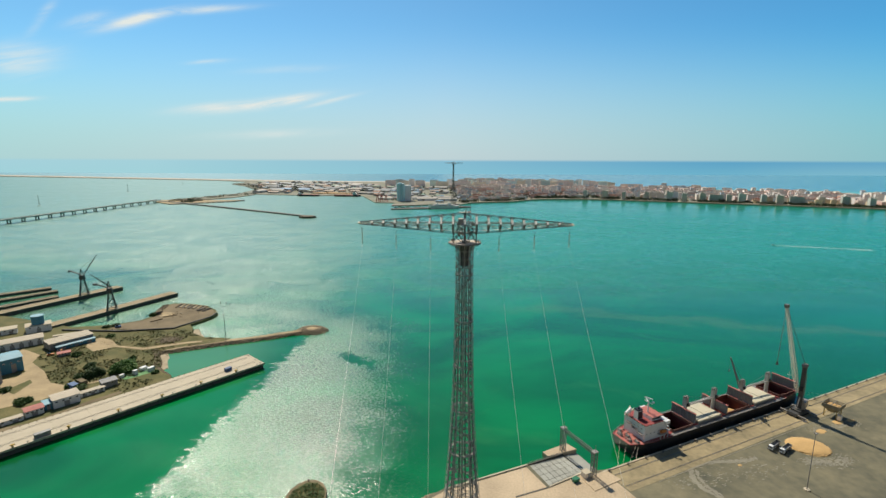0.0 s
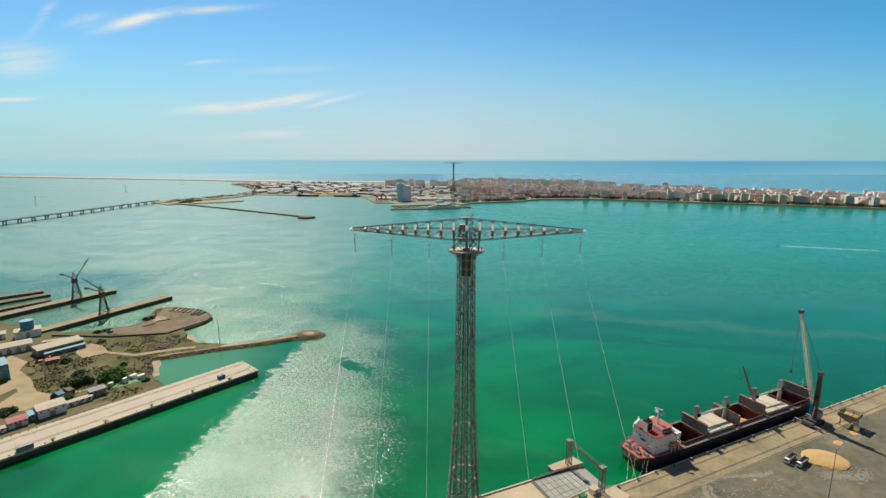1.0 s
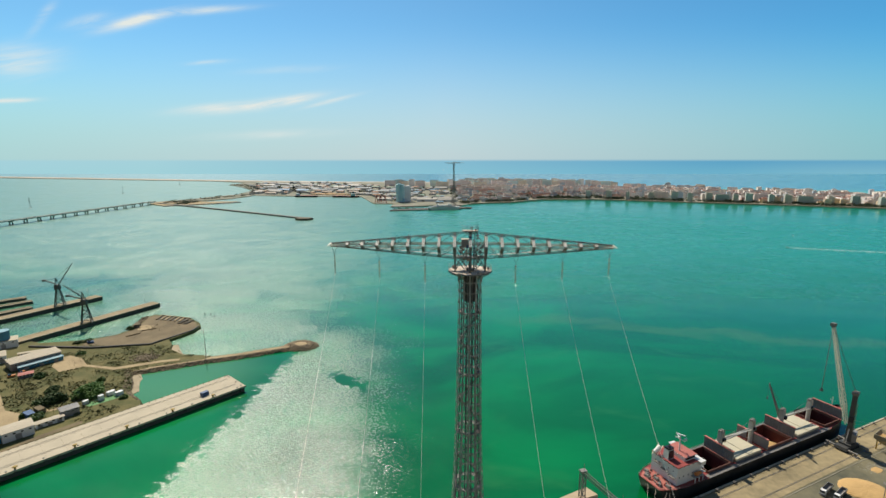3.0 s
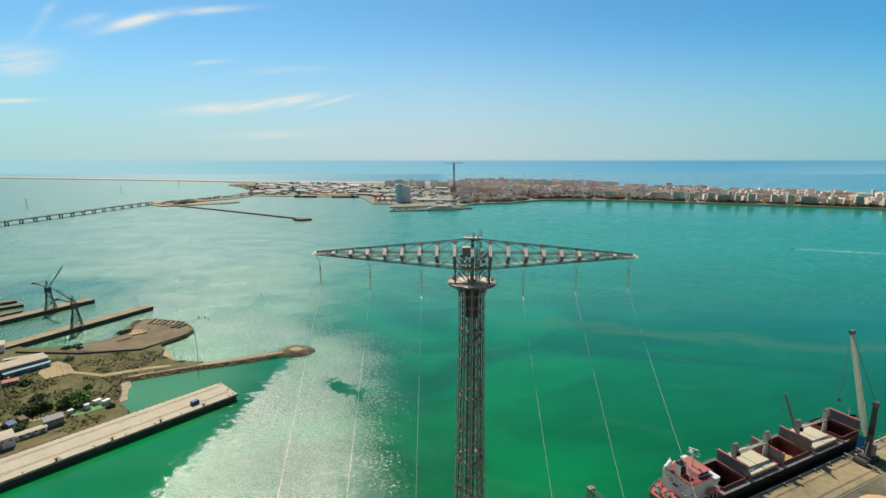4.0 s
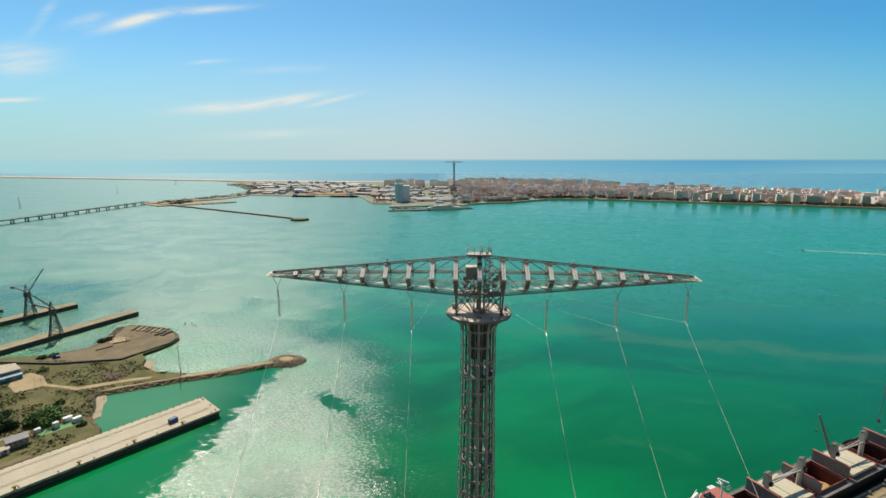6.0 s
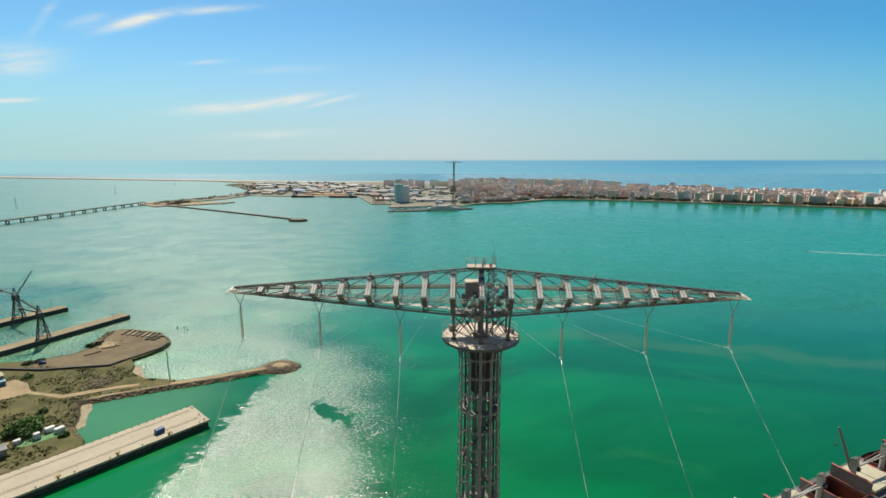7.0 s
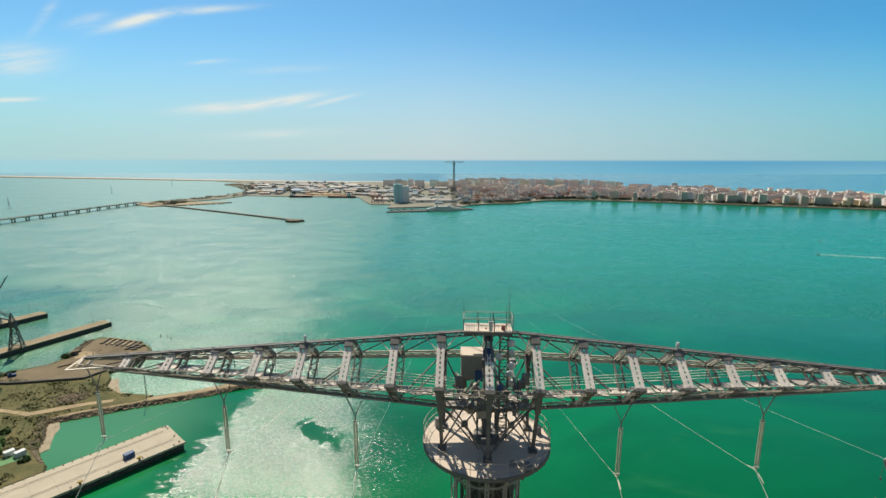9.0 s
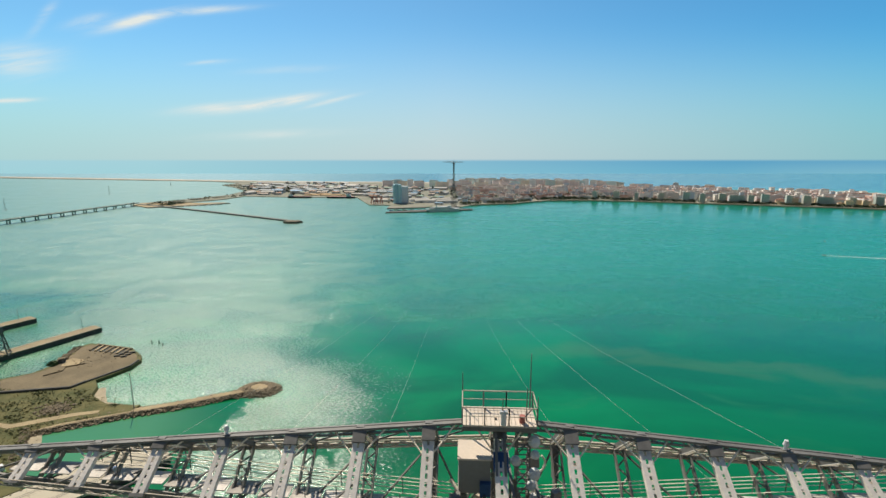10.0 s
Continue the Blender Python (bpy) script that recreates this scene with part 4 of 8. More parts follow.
part("door", Geo().box((0.8, -2.05, 1.2), (1.3, 0.12, 2.2)), STEEL_DARK, pillbox)
for k in range(3):
    p = (-262 - k * 6.5, 402 + k * 2.5 + (k % 2) * 3, 0)
    pile = thing("mooring_pile", pose(*p), "dark timber mooring pile standing in the water", "pile", "piles off the slipway")
    part("shaft", Geo().tube((0, 0, -2), (0, 0, 2.2 + (k % 3) * 0.7), 0.4, 8), STEEL_DARK, pile)


def long_block(name, a, b, width, z, top, label):
    """A dock arm between two points: wall, capping and deck."""
    a, b = Vector((*a, 0)), Vector((*b, 0))
    s = (b - a).normalized().cross(Vector((0, 0, 1))) * width / 2
    ring = [(p.x, p.y) for p in (a - s, b - s, b + s, a + s)]
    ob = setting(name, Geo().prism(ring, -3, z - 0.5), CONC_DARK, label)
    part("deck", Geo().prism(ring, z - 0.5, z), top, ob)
    for k in (-1, 1):
        part("coping", Geo().beam(a + s * k * 0.94 + Vector((0, 0, z + 0.12)), b + s * k * 0.94 + Vector((0, 0, z + 0.12)), 0.9, 0.25), CONCRETE, ob)
    return ob


long_block("pier_dock_b", (-350, 442), (-412, 318), 14, 4.4, DOCKTOP, "brown dock arm with dark walls")
long_block("pier_dock_a", (-438, 470), (-520, 318), 14, 4.4, DOCKTOP, "brown dock arm carrying a jib crane")
for k, (p, r) in enumerate((((-490, 430), (-560, 330)), ((-510, 455), (-600, 350)), ((-530, 470), (-640, 372)))):
    long_block("pier_slip_%s" % "abc"[k], p, r, 9, 2.8, OLDPAVE, "ruined slipway wall")


def jib_crane(m, jib, label, swing):
    """A portal jib crane: four splayed lattice legs, cab, counter-jib and raised lattice jib."""
    t = thing("dock_crane", m, label, "crane", "dock cranes")
    for sx in (-1, 1):
        for sy in (-1, 1):
            part("leg", Geo().beam((sx * 4.6, sy * 4.6, 0), (sx * 1.7, sy * 1.7, 20), 0.65), DOCKSTEEL, t)
    for z in (1.2, 8, 14, 20):
        r = 4.6 - 2.9 * z / 20
        for a, b in (((-r, -r), (r, -r)), ((r, -r), (r, r)), ((r, r), (-r, r)), ((-r, r), (-r, -r))):
            part("girt", Geo().beam((*a, z), (*b, z), 0.45), DOCKSTEEL, t)
    for z0, z1 in ((1.2, 8), (8, 14), (14, 20)):
        r0, r1 = 4.6 - 2.9 * z0 / 20, 4.6 - 2.9 * z1 / 20
        for s in (-1, 1):
            for k in (-1, 1):
                part("brace", Geo().beam((-k * r0, s * r0, z0), (k * r1, s * r1, z1), 0.3), DOCKSTEEL, t)
                part("brace", Geo().beam((s * r0, -k * r0, z0), (s * r1, k * r1, z1), 0.3), DOCKSTEEL, t)
    part("bogie", Geo().box((0, -4.6, 0.6), (11, 1.4, 1.2)).box((0, 4.6, 0.6), (11, 1.4, 1.2)), DOCKSTEEL, t)
    ca, sa = math.cos(radians(swing)), math.sin(radians(swing))

    def w(x, z, y=0):
        return x * ca - y * sa, x * sa + y * ca, z
    part("cab", Geo().box((0, 0, 22.6), (5.5, 4.5, 5), swing, 0.85).box((0, 0, 20.2), (5.2, 5.2, 0.8), swing), DOCKSTEEL, t)
    top = w(-0.5, 33)
    part("mast", Geo().beam(w(-2, 25, -1.5), top, 0.5).beam(w(-2, 25, 1.5), top, 0.5).beam(w(2, 25, 0), top, 0.5), DOCKSTEEL, t)
    part("counter_jib", Geo().beam(w(-1, 26), w(-15, 31), 1.3, 1.0).box(w(-14, 30.2), (3, 2.4, 2), swing), DOCKSTEEL, t)
    g = Geo()
    for y in (-0.9, 0.9):
        g.beam(w(2, 25, y), w(jib[0], jib[1], y * 0.3), 0.3).beam(w(2, 26.6, y), w(jib[0], jib[1], y * 0.3), 0.25)
    g.lace(w(2, 25, -0.9), w(jib[0], jib[1], -0.3), w(2, 26.6, 0.9), w(jib[0], jib[1], 0.3), 14, 0.18)
    part("jib", g, DOCKSTEEL, t)
    part("stay", Geo().tube(top, w(jib[0] * 0.9, jib[1] * 0.96), 0.12, 5).tube(top, w(-13, 30.5), 0.12, 5), DOCKSTEEL, t)
    return t


jib_crane(pose(-456, 430, 4.4, 0, 0, -62), (21, 51), "dark jib crane on the outer dock arm", 65)
jib_crane(pose(-381, 370, 4.4, 0, 0, -62), (-17, 42), "dark jib crane on the inner dock arm", 75)

# the rock mole with its bulbed head
mole_line = [Vector(p) for p in ((-262, 259), (-240, 270), (-214, 282), (-190, 291), (-165, 303), (-148, 311), (-136, 315))]
g = Geo()
for a, b in zip(mole_line, mole_line[1:]):
    s = Vector(((b - a).y, -(b - a).x)).normalized()
    g.prism([(p.x, p.y) for p in (a + s * 3, b + s * 3, b - s * 3, a - s * 3)], -1, 2.2, 3.5)
g.prism([(-140 + 12 * math.cos(k * 0.628), 315.5 + 9 * math.sin(k * 0.628)) for k in range(10)], -1, 2.8, 3.5)
setting("breakwater_mole", g, ROCK, "low rock mole with a rounded head")
g = Geo()
for k, (a, b) in enumerate(zip(mole_line, mole_line[1:])):
    s = Vector(((b - a).y, -(b - a).x)).normalized()
    g.prism([(p.x, p.y) for p in (a + s * 1.9, b + s * 1.9, b - s * 2.6, a - s * 2.6)], 1.6, 2.32 + 0.004 * k)
g.prism([(-141 + 8 * math.cos(k * 0.628), 316 + 5.5 * math.sin(k * 0.628)) for k in range(10)], 1.6, 2.95)
setting("pavement_mole", g, SANDPATH, "trodden sandy crest of the mole")
rnd = random.Random(7)
g = Geo()
for a, b in zip(mole_line, mole_line[1:]):
    s = Vector(((b - a).y, -(b - a).x)).normalized()
    for k in range(int((b - a).length * 5.2)):
        side, off = rnd.choice((-1, 1, 1)), rnd.uniform(2.7, 6.4)
        p = a.lerp(b, rnd.random()) + s * side * off
        g.stone((p.x, p.y, 2.5 - (off - 2.4) * 0.62), rnd.uniform(0.5, 1.15), rnd)
for k in range(700):
    a, r = rnd.uniform(0, 6.28), rnd.uniform(0.55, 1.35)
    g.stone((-140 + 12 * r * math.cos(a), 315.5 + 9 * r * math.sin(a), 2.9 - max(0, r - 0.85) * 5.6), rnd.uniform(0.5, 1.3), rnd)
tagged(part("mole_boulders", g, ROCK), "brown boulders armouring a rock mole", "boulders", "", "stuff")
g = Geo()
bank = [Vector(p) for p in ((-226, 208), (-236, 216), (-245, 225), (-251, 238), (-260, 250), (-263, 258))]
for k in range(700):
    i = rnd.randrange(5)
    p = bank[i].lerp(bank[i + 1], rnd.random())
    off = rnd.uniform(-9, 3)
    g.stone((p.x + off * 0.8, p.y - off * 0.5, 2.1 - max(0, off) * 0.7), rnd.uniform(0.3, 1.1), rnd)
for k in range(260):  # heap of broken blocks by the small beach
    g.stone((-269 + rnd.gauss(0, 4.5), 284 + rnd.gauss(0, 4.5), Z_LAND + 0.2), rnd.uniform(0.4, 1.3), rnd)
tagged(part("shore_boulders", g, ROCK), "boulders and rubble along a scrubby shore", "boulders", "", "stuff")
setting("beach_cove", Geo().prism([(-240, 222), (-246, 229), (-251, 238), (-258, 247), (-262, 256), (-257, 259), (-253, 253), (-249, 248), (-247, 241), (-243, 234), (-238, 226)], -1, 0.35, 2.0), WETSAND, "small pale sand beach in the cove")
setting("beach_mole", Geo().prism([(-222, 288), (-244, 290), (-252, 298), (-258, 308), (-262, 318), (-258, 319), (-250, 307), (-242, 297), (-228, 294)], -1, 0.3, 2.0), WETSAND, "strip of pale sand under the mole")

# masts on the mole and the dock tip
def lattice_mast(m, h, w, label, category="mast"):
    t = thing("lattice_mast", m, label, category)
    g = Geo()
    for sx in (-1, 1):
        for sy in (-1, 1):
            part("leg", Geo().beam((sx * w / 2, sy * w / 2, 0), (sx * w / 8, sy * w / 8, h), 0.06 + 0.02 * w), STEEL, t)
    n = int(h / 2.2)
    for k in range(n):
        r0, r1 = w / 2 * (1 - 0.75 * k / n), w / 2 * (1 - 0.75 * (k + 1) / n)
        z0, z1 = h * k / n, h * (k + 1) / n
        for s in (-1, 1):
            g.beam((-r0, s * r0, z0), (r1, s * r1, z1), 0.04 + 0.012 * w).beam((s * r0, -r0, z0), (s * r1, r1, z1), 0.04 + 0.012 * w)
    part("bracing", g, STEEL, t)
    part("cross_arm", Geo().beam((-1.6, 0, h - 0.5), (1.6, 0, h - 0.5), 0.08 + 0.02 * w).beam((-1.6, 0, h - 0.5), (0, 0, h - 1.6), 0.06).beam((1.6, 0, h - 0.5), (0, 0, h - 1.6), 0.06), STEEL, t)
    part("footing", Geo().box((0, 0, 0.2), (w * 1.5, w * 1.5, 1.0)), CONCRETE, t)
    return t


lattice_mast(pose(-215, 285.5, 2.2), 26, 0.6, "slim grey lattice mast on the rock mole")
for p, h in (((-356, 430, 4.4), 12), ((-443, 458, 4.4), 12)):
    t = thing("light_pole", pose(*p), "slim steel light pole at the dock head", "pole")
    part("shaft", Geo().tube((0, 0, 0), (0, 0, h), 0.2, 6, 0.12), STEEL, t)
    part("lamp", Geo().tube((0, 0, h), (0, 0, h + 0.8), 0.4, 8), STEEL, t)


def shrub(m, r, h, label, rnd, name="shrub"):
    """A low spreading tree: stub trunk, limbs, and many small leaf clumps with gaps."""
    t = thing(name, m, label, "shrub")
    part("trunk", Geo().tube((0, 0, -0.2), (0, 0, h * 0.5), r * 0.09, 7, r * 0.05), BARK, t)
    limbs = Geo()
    for k in range(6):
        a = k * 1.05 + rnd.random()
        limbs.tube((0, 0, h * 0.3), (r * 0.6 * math.cos(a), r * 0.6 * math.sin(a), h * rnd.uniform(0.5, 0.8)), r * 0.04, 5, r * 0.015)
    part("limb", limbs, BARK, t)
    g = Geo()
    for k in range(int(340 + r * 110)):
        a, f = rnd.uniform(0, 6.28), rnd.random() ** 0.5
        lob = 1 + 0.22 * math.sin(3 * a + r) + 0.12 * math.sin(5 * a)
        z = rnd.uniform(0.12, 1) * (1 - 0.55 * f * f) * h
        c = Vector((r * f * lob * math.cos(a), r * f * lob * math.sin(a), z))
        for j in range(3):
            o = c + Vector((rnd.gauss(0, 1), rnd.gauss(0, 1), rnd.gauss(0, 0.7))) * 0.35
            d1, d2 = Vector((rnd.gauss(0, 1), rnd.gauss(0, 1), rnd.gauss(0, 0.5))).normalized() * 0.62, Vector((rnd.gauss(0, 1), rnd.gauss(0, 1), rnd.gauss(0, 0.5))).normalized() * 0.62
            g.add([o - d1, o + d2, o + d1, o - d2], [(0, 1, 2, 3)])
    part("crown", g, LEAF_GREEN if r > 8 else LEAF, t)
    return t


rnd = random.Random(11)
for x, y, r, h in ((-268, 217, 9.5, 8.5), (-287, 207, 6.5, 6.5), (-295, 204, 3.6, 3), (-300, 222, 3.4, 3), (-306, 163, 5, 3.5), (-301, 224, 3.5, 3), (-290, 187, 3, 3), (-281, 184, 4, 3.5),
                   (-326, 355, 3.0, 3.2), (-345, 322, 3.2, 2.2), (-352, 318, 3, 2), (-329, 246, 3.4, 3.5), (-276, 240, 2.6, 2), (-240, 212, 2, 2), (-334, 180, 3.5, 2.5), (-330, 292, 3, 2)):
    shrub(pose(x, y, Z_LAND), r, h, "broad leafy green tree on scrub ground" if r > 8 else "dark green wind-shaped shrub on scrub ground" if r > 4 else "low dark shrub on dry ground", rnd)
ROADS0 = [(-380, 238), (-390, 261), (-362, 247), (-356, 231), (-333, 215), (-311, 194), (-297, 190), (-289, 180), (-296, 167), (-315, 154), (-365, 190), (-347, 214)]
g = Geo()  # tufts of dry grass and weeds
for k in range(5200):
    x, y = rnd.uniform(-350, -232), rnd.uniform(178, 312)
    if -0.25 * x + 0.0 < 0 or (y < 200 and x > -262) or x > -246 + (y - 225) * -0.1 and y < 262 or x > -262 and y > 300:
        continue
    if any(inside(x, y, r) for r in (ROADS0,)) or noise.noise(Vector((x * 0.05, y * 0.05, 0))) < -0.12:
        continue
    s = rnd.uniform(0.15, 0.4)
    a = rnd.uniform(0, 3.1)
    dx, dy = math.cos(a) * s, math.sin(a) * s
    g.add([(x - dx, y - dy, Z_LAND), (x + dx, y + dy, Z_LAND), (x + dx * 0.5, y + dy * 0.5, Z_LAND + s), (x - dx * 0.6, y - dy * 0.6, Z_LAND + s * 0.8)], [(0, 1, 2, 3)])
    g.add([(x - dy, y + dx, Z_LAND), (x + dy, y - dx, Z_LAND), (x, y, Z_LAND + s)], [(0, 1, 2)])
ROADS = [ROADS0,
         [(-342, 280), (-338, 289), (-323, 283), (-309, 270), (-311, 262), (-321, 255), (-336, 266)], [(-313, 272), (-281, 266), (-251, 280), (-248, 272), (-279, 257), (-311, 264)]]
grow = Geo()  # low scrub in ragged patches
for k in range(15000):
    x, y = rnd.uniform(-362, -228), rnd.uniform(180, 316)
    if not inside(x, y, [(p[0], p[1]) for p in shore]) or any(inside(x, y, r) for r in ROADS):
        continue
    if noise.noise(Vector((x * 0.055, y * 0.055, 3))) + 0.5 * noise.noise(Vector((x * 0.2, y * 0.2, 5))) < -0.02 or (PIER.inverted() @ Vector((x, y, 0))).y > -36 or y > 312:
        continue
    o, s = Vector((x, y, Z_LAND + 0.15)), rnd.uniform(0.35, 0.95)
    d1, d2 = Vector((rnd.gauss(0, 1), rnd.gauss(0, 1), rnd.gauss(0, 0.35))).normalized() * s, Vector((rnd.gauss(0, 1), rnd.gauss(0, 1), rnd.gauss(0, 0.6))).normalized() * s
    o.z += s * 0.35
    grow.add([o - d1, o + d2, o + d1, o - d2], [(0, 1, 2, 3)])
tagged(part("scrub_growth", grow, GROWTH), "low olive and brown scrub in ragged patches", "scrub", "", "stuff")
tagged(part("dry_grass", g, GRASS), "tufts of dry grass and weeds on scrub", "grass", "", "stuff")
for x, y, c, s in ((-346, 250, ORANGE, (4, 2.4, 2.6)), (-352, 246, ORANGE, (5, 2.4, 2.2)), (-350, 254, ORANGE, (3, 2, 2.4)), (-340, 318, BLUE, (5, 2.4, 2.4))):
    t = thing("plant_machine" if c is ORANGE else "work_boat", pose(x, y, Z_LAND, 0, 0, 33), "parked orange plant machine in the yard" if c is ORANGE else "blue hut-like boat ashore by the wall", "machine" if c is ORANGE else "boat")
    part("body", Geo().box((0, 0, s[2] * 0.35 + 0.3), (s[0], s[1], s[2] * 0.6)), c, t)
    part("cab", Geo().box((-s[0] * 0.2, 0, s[2] * 0.8 + 0.3), (s[0] * 0.4, s[1] * 0.8, s[2] * 0.5)), GLASS_DARK, t)
    part("undercarriage", Geo().box((0, 0, 0.25), (s[0] * 1.05, s[1] * 1.1, 0.5)), RUBBER, t)

# round mooring islet near the basin
islet = setting("ground_islet", Geo().prism([(-77 + 10.5 * math.cos(k * 0.449), 66 + 14 * math.sin(k * 0.449)) for k in range(14)], -2, 2.6, 0.4), OLDPAVE, "round concrete islet")
lay("pavement_islet", [(-76.4 + 9.4 * math.cos(k * 0.449), 64.6 + 12.8 * math.sin(k * 0.449)) for k in range(14)], 2.6, SCRUB, "dark weedy earth on the islet", 0.3)
g = Geo()
for k in range(900):
    a, f = rnd.uniform(0, 6.28), rnd.random() ** 0.5
    o = Vector((-76.4 + 9 * f * math.cos(a), 64.6 + 12 * f * math.sin(a), 3.0 + rnd.random() * 0.7))
    d1, d2 = Vector((rnd.gauss(0, 1), rnd.gauss(0, 1), rnd.gauss(0, 0.5))).normalized() * 0.5, Vector((rnd.gauss(0, 1), rnd.gauss(0, 1), rnd.gauss(0, 0.5))).normalized() * 0.5
    g.add([o - d1, o + d2, o + d1, o - d2], [(0, 1, 2, 3)])
tagged(part("islet_weeds", g, LEAF), "dark weeds covering the round islet", "weeds", "", "stuff")
bollard(pose(-79, 79, 2.6))

# ---- the transmission pylon ----
Z_PLAT, Z_TOP, Z_MID = 147.8, 157.5, 154.1  # platform floor, top chord at the middle, axis of the cross-arm (above sea level)
HALF = 35.4      # half length of the cross-arm
BAY = 3.9        # spacing of its frames


def shaft_radius(z):
    return float(np.interp(z, [0, 20, 49, 58, 70, 81, 92, 103, 113.5, 124, 134, 144, 145.1, 147.4], [11.4, 9.5, 6.9, 6.15, 5.2, 4.53, 3.95, 3.62, 3.4, 3.22, 3.04, 2.98, 3.05, 3.75]))


def build_pylon(m, label):
    t = thing("transmission_pylon", m, label, "pylon", "power pylons of the bay crossing")
    base = 3.0

    def at(r, a, z):
        return r * math.cos(a), r * math.sin(a), z - base

    # shaft: twelve laced columns, rings and crossed braces
    levels = [147.4] + [145.1 - 2.75 * k for k in range(51)] + [base]
    levels.reverse()
    cols = 12
    for c in range(cols):
        a = -math.pi / 2 + c * math.tau / cols
        side = Vector((-math.sin(a), math.cos(a), 0))
        g = Geo()
        for z0, z1 in zip(levels, levels[1:]):
            p, s = Vector(at(shaft_radius(z0), a, z0)), Vector(at(shaft_radius(z1), a, z1))
            w = 0.125 + 0.10 * (1 - z0 / 147)
            for k in (-1, 1):
                g.beam(p + side * k * w, s + side * k * w, 0.07, 0.16, side)
            g.lace(p - side * w, s - side * w, p + side * w, s + side * w, 4, 0.06)
        part("column", g, STEEL_COLUMN, t, "weathered grey laced column")
        # inner steel added, the shade inside the shaft put into its darker colour
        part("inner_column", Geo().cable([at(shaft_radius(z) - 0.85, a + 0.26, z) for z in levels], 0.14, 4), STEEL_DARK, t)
    for sx in (-1, 1):  # lift shaft in the middle, added for a denser, darker inside
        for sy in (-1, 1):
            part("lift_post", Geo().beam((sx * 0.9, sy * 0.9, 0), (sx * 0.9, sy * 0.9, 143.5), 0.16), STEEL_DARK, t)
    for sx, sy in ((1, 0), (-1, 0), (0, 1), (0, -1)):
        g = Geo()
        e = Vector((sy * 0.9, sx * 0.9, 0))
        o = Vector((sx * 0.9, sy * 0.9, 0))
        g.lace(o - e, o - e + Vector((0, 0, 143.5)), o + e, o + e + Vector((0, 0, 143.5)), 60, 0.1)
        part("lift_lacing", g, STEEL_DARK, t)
    for z in levels[6:-4:6]:
        r = shaft_radius(z)
        part("landing", Geo().ring(r - 0.7, z - base + 0.05, 0.9, 0.08, 24), STEEL_DARK, t)
    for z in levels:
        part("ring", Geo().ring(shaft_radius(z), z - base, 0.10, 0.15, 24), STEEL_COLUMN, t)
    for z0, z1 in zip(levels, levels[1:]):
        r0, r1, zm = shaft_radius(z0), shaft_radius(z1), (z0 + z1) / 2
        rm = (r0 + r1) / 2
        # two bowed hoops, wave against wave, close an oval between each pair of columns
        for phase in (0, 1):
            pts = []
            for c in range(cols + 1):
                a0 = -math.pi / 2 + c * math.tau / cols
                up = (c + phase) % 2
                (ra, za), (rb, zb) = ((r0, z0), (r1, z1)) if up else ((r1, z1), (r0, z0))
                pts += [at(rm, a0, zm), at(ra * 0.6 + rm * 0.4, a0 + 0.065, za * 0.7 + zm * 0.3), at(ra, a0 + 0.2618, za), at(ra * 0.6 + rm * 0.4, a0 + 0.459, za * 0.7 + zm * 0.3)]
            part("brace_hoop", Geo().cable(pts[:4 * cols + 1], 0.055, 4), STEEL, t)
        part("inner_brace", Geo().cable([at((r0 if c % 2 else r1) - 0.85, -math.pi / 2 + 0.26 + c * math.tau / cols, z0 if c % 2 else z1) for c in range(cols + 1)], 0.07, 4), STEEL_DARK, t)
    # stair that winds up inside the shell, flight by flight
    steps = 520
    for k0 in range(0, steps, 40):
        g = Geo()
        for k in range(k0, k0 + 40):
            z = base + 1 + k * (140.0 / steps)
            a = k * math.tau / 62
            r = shaft_radius(z) - 0.25
            if k % 2 == 0:
                g.beam(at(r - 0.9, a, z), at(r, a, z), 0.55, 0.06)
            a1, z1 = a + math.tau / 62, z + 140.0 / steps
            g.beam(at(r - 0.9, a, z), at(r - 0.9, a1, z1), 0.08, 0.3)
            g.beam(at(r - 0.9, a, z + 1.0), at(r - 0.9, a1, z1 + 1.0), 0.06)
        part("stair_flight", g, STEEL_DARK, t)
    # near-black drum added for the dark, closed head of the shaft
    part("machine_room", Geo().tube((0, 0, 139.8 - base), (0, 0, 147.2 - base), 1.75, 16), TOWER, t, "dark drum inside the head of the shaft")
    for k in range(12):
        a = k * math.tau / 12
        part("footing", Geo().box(at(shaft_radius(base) + 0.2, a, base + 0.4), (2.6, 2.6, 1.4), math.degrees(a)), CONCRETE, t)

    # platform
    zp = Z_PLAT - base
    g = Geo().tube((0, 0, zp - 0.3), (0, 0, zp), 5.45, 48)
    part("platform", g, CREAM, t, "sun-bleached round platform deck")
    part("platform_rim", Geo().ring(5.49, zp - 0.13, 0.08, 0.34, 48), STEEL_DARK, t)
    for k in range(12):
        a = -math.pi / 2 + k * math.tau / 12
        part("platform_bracket", Geo().beam(at(3.5, a, Z_PLAT - 1.5), at(5.3, a, Z_PLAT - 0.4), 0.13).beam(at(0.5, a, Z_PLAT - 0.45), at(5.4, a, Z_PLAT - 0.45), 0.16, 0.28), STEEL_DARK, t)
    for k in range(24):
        a = k * math.tau / 24
        part("guard_post", Geo().beam(at(5.4, a, Z_PLAT), at(5.47, a, Z_PLAT + 1.25), 0.035), STEEL_MID, t)
    for h in (0.6, 1.25):
        part("guard_rail", Geo().ring(5.4 + h * 0.056, zp + h, 0.035, 0.035, 40), STEEL_MID, t)

    # cross-arm: a square truss on its corner; T top, F front, R rear, B bottom chords
    ax = 0.0

    def half(x):
        return 0.42 + 3.28 * (1 - abs(x) / HALF)

